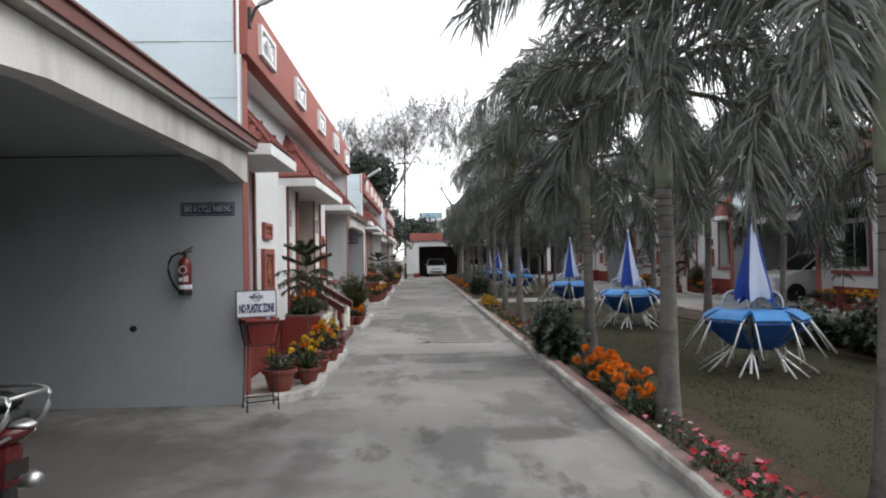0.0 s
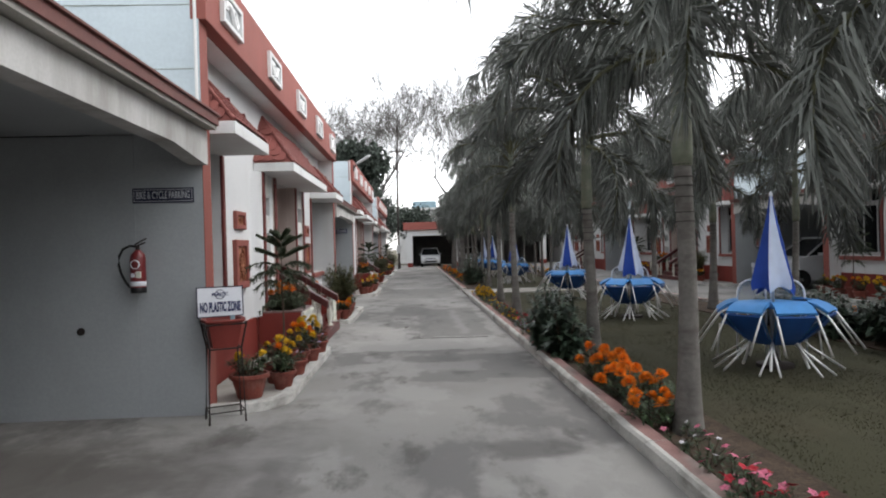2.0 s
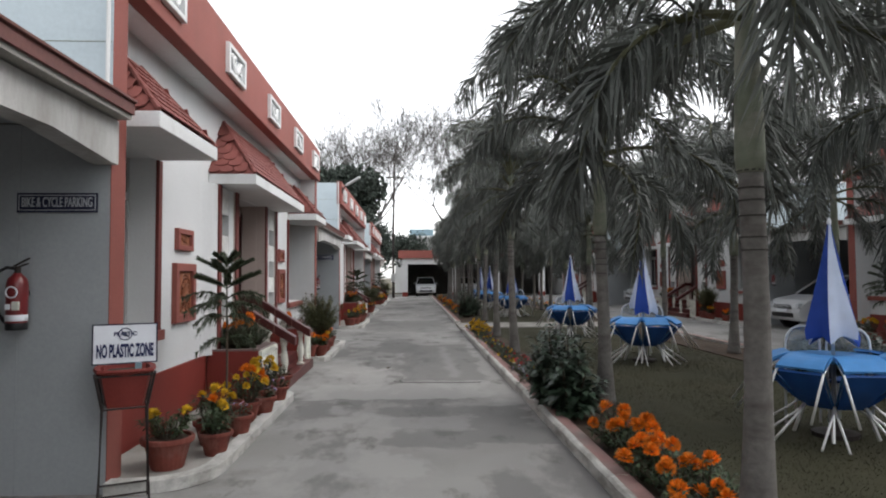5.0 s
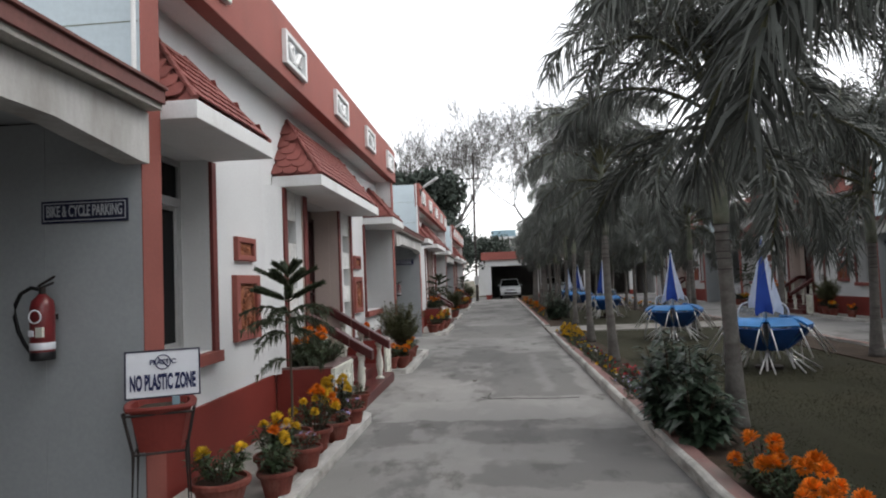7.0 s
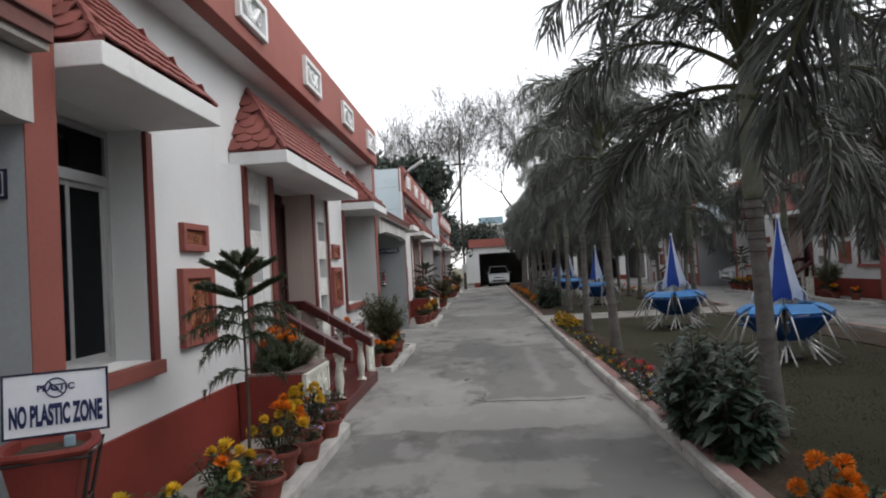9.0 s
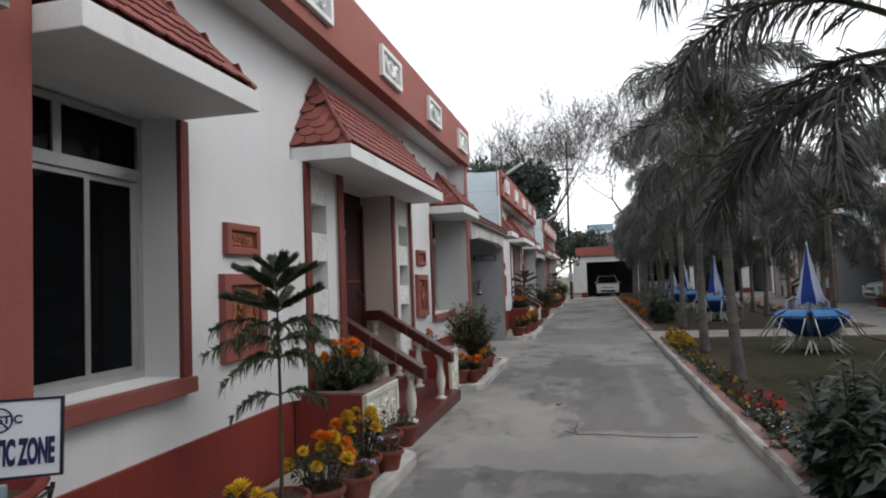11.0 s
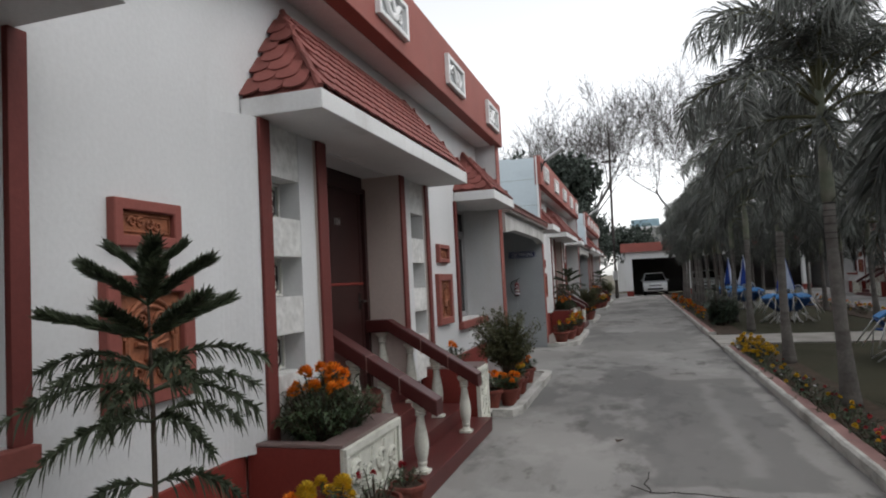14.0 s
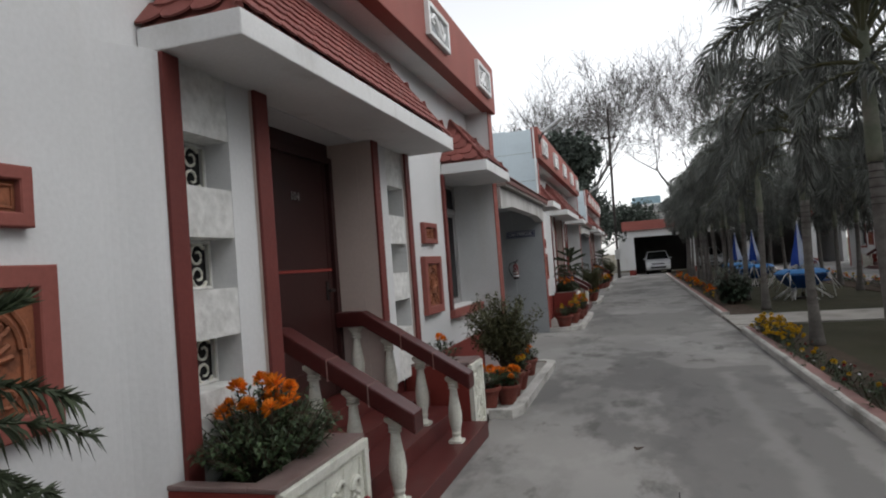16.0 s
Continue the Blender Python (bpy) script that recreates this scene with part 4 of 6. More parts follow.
    part("leaf_edge", boxed(-0.277, -0.270, 0.655, 0.715, 0.575, 2.495, bevel=0.002), DOOR, door)
    part("kick_board", boxed(-0.277, -0.269, -0.34, 0.645, 0.59, 0.83, bevel=0.003), DOOR, door)
    h = bmesh.new()
    tube(h, [(-0.275, 0.62, 1.43), (-0.21, 0.62, 1.43), (-0.21, 0.54, 1.43)], 0.013, 8)
    box(h, -0.277, -0.264, 0.595, 0.645, 1.35, 1.51, 0.004)
    part("handle", h, IRON, door, "small dark lever handle")
    lettering("104", 0.09, METAL, door, Matrix.Translation((-0.270, 0.18, 2.18)) @ Euler((radians(90), 0, radians(90))).to_matrix().to_4x4(), "small metal door number")
    # steps
    for k, (x, z) in enumerate(((0.80, 0.14), (0.53, 0.28), (0.27, 0.42), (0.02, 0.56))):
        part("step", boxed(-0.29 if k == 3 else -0.2, x, -0.87, 1.46, z - 0.139, z, bevel=0.008) if k else boxed(-0.2, x, -0.87, 1.46, 0.0, z, bevel=0.008), POLISH, t, "polished maroon step")
    part("porch_floor", boxed(-0.275, -0.002, -1.58, -0.872, 0.5, 0.558), POLISH, t)
    part("porch_floor", boxed(-0.275, -0.002, 1.462, 1.60, 0.5, 0.558), POLISH, t)
    handrail(t, -0.52)
    handrail(t, 0.78)
    planter(t, -1.78, -0.89)
    planter(t, 1.48, 1.90)
    # lamp on the parapet end
    lp = bmesh.new()
    box(lp, 0.40, 0.43, -4.92, -4.86, 4.0, 4.22, 0.004)
    tube(lp, [(0.42, -4.89, 4.06), (0.47, -4.89, 4.20), (0.56, -4.89, 4.28)], 0.018, 8)
    lamp = part("wall_lamp", lp, IRON, t, "bracket tube lamp on the parapet")
    part("lamp_head", tube(bmesh.new(), [(0.50, -4.89, 4.245), (0.57, -4.89, 4.29), (0.92, -4.89, 4.50), (0.95, -4.89, 4.52)], [0.02, 0.045, 0.045, 0.02], 10), METAL, lamp, "grey lamp head")
    dp = bmesh.new()
    tube(dp, [(0.30, half0 - 0.02, 2.84), (0.30, half0 - 0.02, 4.36)], 0.016, 8)
    part("conduit", dp, TRIM_WHITE, t, "thin white conduit")
    return t


def carport(y0, y1, side, label, group):
    """An open parking bay between cottages; side -1 on the drive, 1 across the lawn."""
    m = pose(LEFT_WALL, y0, 0) if side < 0 else pose(2 * LAWN_MID - LEFT_WALL, y1, 0, 0, 0, 180)
    w = y1 - y0
    t = thing("carport", m, label, "carport", group)
    part("roof_slab", boxed(-4.6, 0.47, 0.004, w - 0.004, 2.665, 2.78), SLAB, t, "flat concrete roof slab")
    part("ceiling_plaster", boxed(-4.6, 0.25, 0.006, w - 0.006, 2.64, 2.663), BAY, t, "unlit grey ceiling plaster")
    part("fascia", boxed(0.47, 0.492, 0.0, w, 2.70, 2.785, bevel=0.004), BROWN, t, "brown fascia board")
    part("fascia_cap", boxed(0.44, 0.512, 0.0, w, 2.786, 2.806, bevel=0.004), BROWN, t, "thin brown cap moulding")
    bm = bmesh.new()
    prof = [(0.0, 2.34), (0.10, 2.34), (0.85, 2.42), (w - 0.85, 2.42), (w - 0.10, 2.34), (w, 2.34), (w, 2.655), (0.0, 2.655)]
    a = [bm.verts.new((0.22, y, z)) for y, z in prof]
    b = [bm.verts.new((0.38, y, z)) for y, z in prof]
    n = len(prof)
    for i in range(n):
        bm.faces.new((a[i], a[(i + 1) % n], b[(i + 1) % n], b[i]))
    bm.faces.new(a)
    bm.faces.new(list(reversed(b)))
    bmesh.ops.recalc_face_normals(bm, faces=bm.faces)
    part("beam", bm, BEAM, t, "white stained concrete beam")
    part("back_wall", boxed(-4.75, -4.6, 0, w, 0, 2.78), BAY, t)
    return t


first = cottage(True, pose(LEFT_WALL, MID0, 0), "single-storey white cottage with red parapet and maroon dado", "cottages")
second = cottage(False, pose(LEFT_WALL, MID0 + PERIOD, 0), "single-storey white cottage with red parapet and maroon dado", "cottages")
copy_thing(second, pose(LEFT_WALL, MID0 + 2 * PERIOD, 0))
for k in range(3):
    copy_thing(second, pose(2 * LAWN_MID - LEFT_WALL, MID0 + 0.05 + k * PERIOD, 0, 0, 0, 180))
for k in range(4):
    y1 = 7.645 + k * PERIOD
    carport(y1 - 4.475, y1, -1, "open parking bay with white beam and brown fascia", "parking bays")
    carport(y1 - 4.475, y1, 1, "open parking bay across the lawn", "parking bays")

# plain added walls, unseen, close the place behind the camera; bay pair blocks skylight
for name, x0, x1, y0, y1 in (("wall_bay_left", -7.4, -2.9, 2.9, 3.16), ("wall_bay_right", 10.6, 15.1, 2.9, 3.16), ("wall_south_left", -2.9, -2.6, -9.0, 3.16), ("wall_south_right", 10.3, 10.6, -9.0, 3.16), ("wall_south", -2.6, 10.3, -9.0, -8.7)):
    tagged(part(name, boxed(x0, x1, y0, y1, 0, 4.3), WHITE), "plain white wall added out of view", "wall", kind="structure")

# ---- end of the drive ----
def end_row():
    t = thing("garage_row", pose(0, 53, 0), "low garage row with red fascia at the drive's end", "garage")
    part("fascia", boxed(-1.3, 12.5, -0.35, 0.1, 2.98, 3.58, bevel=0.01), RED, t, "red painted fascia band")
    part("beam", boxed(-1.0, 12.0, -0.02, 0.25, 2.52, 2.98), TRIM_WHITE, t, "white lintel beam")
    part("roof", boxed(-1.2, 12.3, 0.1, 6.5, 2.98, 3.3), SLAB, t, "flat concrete roof")
    for x in (-1.0, 2.75, 6.3, 9.8):
        part("pillar", boxed(x, x + 0.42, 0, 0.5, 0.35, 2.52), WHITE, t, "white pillar")
        part("pillar_foot", boxed(x - 0.01, x + 0.43, -0.01, 0.51, 0, 0.35), MAROON, t, "maroon pillar foot")
    part("side_wall", boxed(-1.0, -0.75, 0.5, 6.4, 0, 2.98), WHITE, t)
    part("side_wall", boxed(11.75, 12.0, 0.5, 6.4, 0, 2.98), WHITE, t)
    # back wall takes the dark interior colour in place of garage shade
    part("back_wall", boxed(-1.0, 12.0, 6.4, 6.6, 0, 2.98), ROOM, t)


end_row()


def far_house():
    t = thing("house", pose(0.5, 66, 0), "white two-storey house beyond the garages", "house")
    part("wall", boxed(-2.4, 5.5, 0, 6, 0, 5.3), WHITE, t, "white painted wall")
    part("roof", boxed(-2.8, 5.9, -0.6, 6.4, 5.3, 5.55), TRIM_WHITE, t, "flat white roof slab")
    part("water_sheet", boxed(-1.0, 1.4, 0.8, 3, 5.55, 6.3), TARP, t, "blue sheeted roof shelter")
    for x in (-1.6, 0.2, 2.2):
        win = part("window", boxed(x, x + 1.1, -0.06, 0.02, 3.5, 4.7), TRIM_WHITE, t)
        part("pane", boxed(x + 0.1, x + 0.5, -0.075, -0.061, 3.6, 4.6), CAR_GLASS, win)
        part("pane", boxed(x + 0.6, x + 1.0, -0.075, -0.061, 3.6, 4.6), CAR_GLASS, win)
    part("chajja", boxed(-2.6, 5.7, -0.6, 0, 4.85, 4.95), TRIM_WHITE, t)


far_house()

# ---- palms ----
def frond_meshes(elev, length, seed):
    """The stem and the plumose leaflets of one arching palm frond, along +x."""
    rs = random.Random(seed)
    pts, p, a = [], Vector((0, 0, 0)), radians(elev)
    n = 26
    for i in range(n + 1):
        pts.append(p.copy())
        a -= radians((4.2 + 0.022 * elev) * (0.35 + 1.15 * i / n)) * 26 / n
        a = max(a, radians(-82))
        p = p + Vector((math.cos(a), 0, math.sin(a))) * length / n
    stem = Soup()
    stem.limb(pts, [0.026 * (1 - i / n) ** 0.8 + 0.004 for i in range(n + 1)], 5)
    s = Soup()
    for i in range(5, n):
        way = (pts[i + 1] - pts[i]).normalized()
        side = Vector((0, 1, 0))
        up = side.cross(way) * -1
        f = i / n
        size = length * 0.235 * (0.6 + 1.2 * f - 1.3 * f * f)
        for k in range(12):
            at = pts[i].lerp(pts[i + 1], rs.random())
            q = rs.uniform(0, 6.2832)
            out = side * math.cos(q) + up * math.sin(q) * 0.85
            d = (way * rs.uniform(0.45, 1.0) + out * rs.uniform(0.8, 1.15) + Vector((0, 0, -0.40))).normalized()
            s.blade(at, d, rand_from(rs), size * rs.uniform(0.75, 1.15), rs.uniform(0.013, 0.023), rs.uniform(0.1, 0.6))
    return stem.mesh("rachis", STEM), s.mesh("frond", FROND)


def rand_from(rs):
    return Vector((rs.uniform(-1, 1), rs.uniform(-1, 1), rs.uniform(-1, 1)))


FRONDS = [[frond_meshes(e, ln, 11 * i + j) for j in range(2)] for i, (e, ln) in enumerate(((88, 2.1), (79, 2.25), (66, 2.2), (50, 2.1), (26, 1.9), (-4, 1.65)))]
COUNT = (6, 6, 5, 4, 4, 4)


scar = None


def palm(x, y, s, seed, lean=0.0, height=1.0, crown=1.0):
    global scar
    rs = random.Random(seed)
    t = thing("palm_tree", pose(x, y, 0.03, lean, 0, 0), "grey ringed palm with bushy dark drooping fronds", "palm tree", "palms in rows")
    h = (1.25 + 0.70 * s) * height
    bm = bmesh.new()
    prof, n = [], 26
    for i in range(n + 1):
        f = i / n
        r = 0.072 - 0.010 * f
        r += 0.050 * (1 - f) ** 5
        prof.append((max(r, 0.060) * s + 0.0015 * (i % 2), h * f))
    lathe(bm, prof, 14)
    for v in bm.verts:
        v.co.x += 0.03 * math.sin(v.co.z * 1.3 + seed)
        v.co.y += 0.03 * math.cos(v.co.z * 1.1 + seed)
    trunk = part("trunk", bm, TRUNK, t, "grey ringed trunk", smooth=True)
    top = Vector((0.03 * math.sin(h * 1.3 + seed), 0.03 * math.cos(h * 1.1 + seed), h))
    for k in range(6):
        z = h - 0.42 + 0.085 * k + rs.uniform(-0.02, 0.02)
        c = Vector((0.03 * math.sin(z * 1.3 + seed), 0.03 * math.cos(z * 1.1 + seed), z))
        if scar is None:
            rg = part("leaf_scar", lathe(bmesh.new(), [(0.056, -0.006), (0.0705, -0.004), (0.0705, 0.004), (0.056, 0.006)], 14), RING, trunk, "dark ring scar", m=Matrix.Translation(c) @ Matrix.Scale(s, 4))
            scar = rg.data
        else:
            share("leaf_scar", scar, trunk, Matrix.Translation(c) @ Matrix.Scale(s, 4), "dark ring scar")
    sh = bmesh.new()
    lathe(sh, [(0.070 * s, 0), (0.078 * s, 0.1), (0.072 * s, 0.4), (0.062 * s, 0.7), (0.056 * s, 1.0), (0.05 * s, 1.25), (0.02 * s, 1.42)], 12, top)
    part("crownshaft", sh, SHAFT, t, "smooth grey-green crownshaft", smooth=True)
    az = rs.uniform(0, 6.28)
    for band, count in enumerate(COUNT):
        for k in range(count):
            az += 2.39996 + rs.uniform(-0.25, 0.25)
            stem, leaves = FRONDS[band][rs.randrange(2)]
            z = top.z + (1.36, 1.28, 1.18, 1.06, 0.94, 0.86)[band]
            m = pose(top.x, top.y, z, rs.uniform(-16, 16), rs.uniform(-13, 13), math.degrees(az)) @ Matrix.Scale(s * crown * rs.uniform(0.85, 1.12), 4)
            fr = share("frond", leaves, t, m)
            share("rachis", stem, fr, Matrix())
    return t


PALMS = ((2.2, 4.4, 1.0), (1.63, 6.35, 1.0), (2.0, 10.35, 1.02), (1.74, 15.3, 0.95), (1.88, 18.7, 0.92), (2.25, 24.4, 0.92), (2.3, 27.4, 0.9), (2.3, 30.2, 0.92), (2.2, 33.2, 0.9),
         (2.3, 36.4, 0.9), (2.4, 40.0, 0.9), (2.3, 43.6, 0.9), (2.3, 47.2, 0.9), (2.3, 31.6, 0.9), (2.35, 34.8, 0.88), (2.35, 38.2, 0.9), (2.35, 41.8, 0.88), (2.3, 45.4, 0.9), (5.6, 23.9, 0.92), (5.4, 28.8, 0.9), (5.6, 33.5, 0.9), (5.5, 38.7, 0.9), (5.5, 44.2, 0.9), (5.55, 8.85, 1.08), (6.15, 12.3, 0.78), (5.95, 14.95, 1.06), (6.1, 18.8, 0.95), (4.8, 20.9, 0.92), (5.5, 26.5, 0.92), (5.5, 31.0, 0.9), (5.5, 36.0, 0.9), (5.5, 41.5, 0.9), (5.5, 47, 0.9))
for i, (x, y, s) in enumerate(PALMS):
    near_row = x < 3 and y > 12
    palm(x, y, s, 100 + i, lean=(i * 37 % 5 - 2) * 0.5, height=(1.12 if near_row else 1.03 if x < 3 else 0.95) + 0.05 * ((i * 53) % 7 - 3) / 3, crown=0.88 if near_row else 1.0)


# ---- flowers and shrubs ----
def pompom(r, mat, name="flower"):
    """A full flower head of many small ruffled petals."""
    s, rs = Soup(), random.Random(5)
    for ring in range(5):
        el = radians(-15 + ring * 24)
        n = 16 - 2 * ring
        for k in range(n):
            a = 6.2832 * (k + 0.5 * (ring % 2)) / n + rs.uniform(-0.1, 0.1)
            d = Vector((math.cos(a) * math.cos(el), math.sin(a) * math.cos(el), math.sin(el)))
            s.leaf(d * r * 0.25, d, Vector((0, 0, 1)) if el < 1.2 else Vector((1, 0, 0)), r * rs.uniform(0.72, 0.85), r * 0.42, 0.3, -0.12)
    return s.mesh(name, mat)


def daisy(r, mat):
    """A small open five-petalled flower."""
    s = Soup()
    for k in range(5):
        a = 6.2832 * k / 5
        s.leaf((0, 0, 0), (math.cos(a), math.sin(a), 0.35), (0, 0, 1), r, r * 0.8, 0.1, 0.2)
    return s.mesh("flower", mat)


HEAD = {"orange": pompom(0.045, ORANGE), "yellow": pompom(0.043, YELLOW), "red": daisy(0.03, PETAL_RED), "pink": daisy(0.032, PETAL_PINK), "white": daisy(0.022, PETAL_WHITE), "lilac": daisy(0.03, PETAL_LILAC), "crimson": pompom(0.03, PETAL_RED)}


def tuft(rs, rx, ry, h, count, size, shape=0.5, broad=False):
    """Stems and leaves filling a rounded mound."""
    leaf, stem = Soup(), Soup()
    tips = []
    for k in range(max(6, count // 14)):
        a, r = rs.uniform(0, 6.2832), math.sqrt(rs.random())
        x, y = rx * r * math.cos(a), ry * r * math.sin(a)
        z = h * (1 - shape * r * r) * rs.uniform(0.72, 1.05)
        base = Vector((x * 0.35, y * 0.35, 0))
        tip = Vector((x, y, z))
        mid = base.lerp(tip, 0.5) + Vector((0, 0, 0.06 * h))
        stem.limb([base, mid, tip], [0.006, 0.004, 0.002], 4)
        tips.append(tip)
        for q in range(14):
            f = rs.uniform(0.18, 1.0)
            at = base.lerp(mid, f * 2) if f < 0.5 else mid.lerp(tip, f * 2 - 1)
            d = Vector((rs.uniform(-1, 1), rs.uniform(-1, 1), rs.uniform(-0.15, 0.75)))
            d = d + Vector((x, y, 0)) * (0.8 / max(rx, 0.05))
            leaf.leaf(at, d, (0, 0, 1), size * rs.uniform(0.6, 1.15), size * (rs.uniform(0.42, 0.62) if broad else rs.uniform(0.22, 0.36)), 0.18, rs.uniform(0.05, 0.35))
    return leaf, stem, tips


def flowering(name, m, rs, rx, ry, h, count, size, kinds, heads, label, category, group, leaf_mat=LEAF, parent_pot=None, lift=0.0, shape=0.5, scale=1.0, broad=False, bare=False):
    """A flowering plant; in a pot when parent_pot is given."""
    t = parent_pot or thing(name, m, label, category, group)
    leaf, stem, tips = tuft(rs, rx, ry, h, count, size, shape, broad)
    leaf.part("foliage", leaf_mat, t, m=pose(0, 0, lift))
    stem.part("stalk", TWIG, t, m=pose(0, 0, lift))
    tips.sort(key=lambda p: -p.z - rs.uniform(0, 0.8 * h))
    apart, spare = [], []
    for p in tips:
        (apart if all((p - q).length > 0.30 * min(rx, ry) for q in apart) else spare).append(p)
    tips = apart + spare
    for k in range(min(heads, len(tips))):
        p = tips[k]
        kind = kinds[k % len(kinds)]
        share("flower", HEAD[kind], t, pose(p.x, p.y, p.z + lift + 0.012, rs.uniform(-35, 35), rs.uniform(-35, 35), rs.uniform(0, 360)) @ Matrix.Scale(scale * rs.uniform(0.75, 1.15), 4), kind + " flower head")
    return t


def pot_parts(t, r, h):
    """A tapered terracotta pot with a thick rim and soil."""
    bm = bmesh.new()
    lathe(bm, [(r * 0.62, 0), (r * 0.64, 0.01), (r * 0.90, h * 0.80), (r * 1.02, h * 0.81), (r * 1.05, h * 0.86), (r * 1.05, h * 0.97), (r * 1.02, h), (r * 0.90, h), (r * 0.88, h * 0.90), (r * 0.2, h * 0.895)], 24)
    part("pot", bm, POT, t, "terracotta flowerpot with thick rim", smooth=False)
    sl = bmesh.new()
    lathe(sl, [(r * 0.3, h * 0.86), (r * 0.885, h * 0.895), (r * 0.6, h * 0.925), (r * 0.1, h * 0.94)], 16)
    part("soil", sl, SOIL, t)


def potted(x, y, z, r, h, seed, kinds, heads, ph, spread, label, leaf_mat=LEAF, size=0.06, count=140, scale=1.0, shape=0.4, m=None):
    rs = random.Random(seed)
    t = thing("potted_plant", m or pose(x, y, z, 0, 0, rs.uniform(0, 360)), label, "potted plant", "potted plants by the wall")
    pot_parts(t, r, h)
    flowering("", None, rs, spread, spread, ph, count, size, kinds, heads, "", "", "", leaf_mat, t, h * 0.9, shape, scale)
    return t


def slab_bed(outline, m, label):
    """A low planting slab with a raised whitewashed edge."""
    t = thing("planting_slab", m, label, "planting slab", "planting slabs")
    rim = bmesh.new()
    inner = []
    mid = Vector((0.2, sum(p[1] for p in outline) / len(outline)))
    n = len(outline)
    for i, q in enumerate(outline):
        a, b, c = (Vector(outline[(i + k) % n]) for k in (-1, 0, 1))
        d = ((b - a).normalized() + (c - b).normalized()).normalized()
        nrm = Vector((-d.y, d.x))
        inner.append(b + nrm * 0.12)
    bm = bmesh.new()
    prism(bm, [tuple(Vector(o).lerp(v, 0.6)) for o, v in zip(outline, inner)], 0.0, 0.062)
    part("slab", bm, SLAB, t, "grey concrete slab")
    k0, k1 = 1, n - 1
    for i in range(k0, k1 - 1):
        a, b, c, d = Vector(outline[i]), Vector(outline[i + 1]), inner[i + 1], inner[i]
        out = ((b - a).normalized())
        lo = [rim.verts.new((p.x, p.y, z)) for p in (a, b, c, d) for z in (0.0, 0.088)]
        for f in ((0, 2, 3, 1), (4, 6, 7, 5), (1, 3, 5, 7)):
            rim.faces.new([lo[j] for j in f])
    bmesh.ops.remove_doubles(rim, verts=rim.verts[:], dist=0.001)
    bmesh.ops.recalc_face_normals(rim, faces=rim.faces)
    part("edge", rim, KERB_WHITE, t, "whitewashed raised edge")
    return t


def arc(cx, cy, r, a0, a1, n=7):
    return [(cx + r * math.cos(radians(a0 + (a1 - a0) * k / n)), cy + r * math.sin(radians(a0 + (a1 - a0) * k / n))) for k in range(n + 1)]


SLAB_A = [(0.03, -4.96), (0.33, -4.98)] + arc(0.50, -4.45, 0.52, -80, 0) + [(1.02, -1.75)] + arc(0.80, -1.55, 0.22, 0, 70, 4) + [(0.70, -1.33), (0.70, -0.88), (0.03, -0.88)]
SLAB_B = [(0.03, 1.92), (0.70, 1.92), (0.66, 2.08), (0.90, 2.08), (0.98, 2.30), (0.98, 4.86)] + arc(0.72, 5.0, 0.26, 0, 70, 4) + [(0.36, 5.25), (0.03, 5.25)]


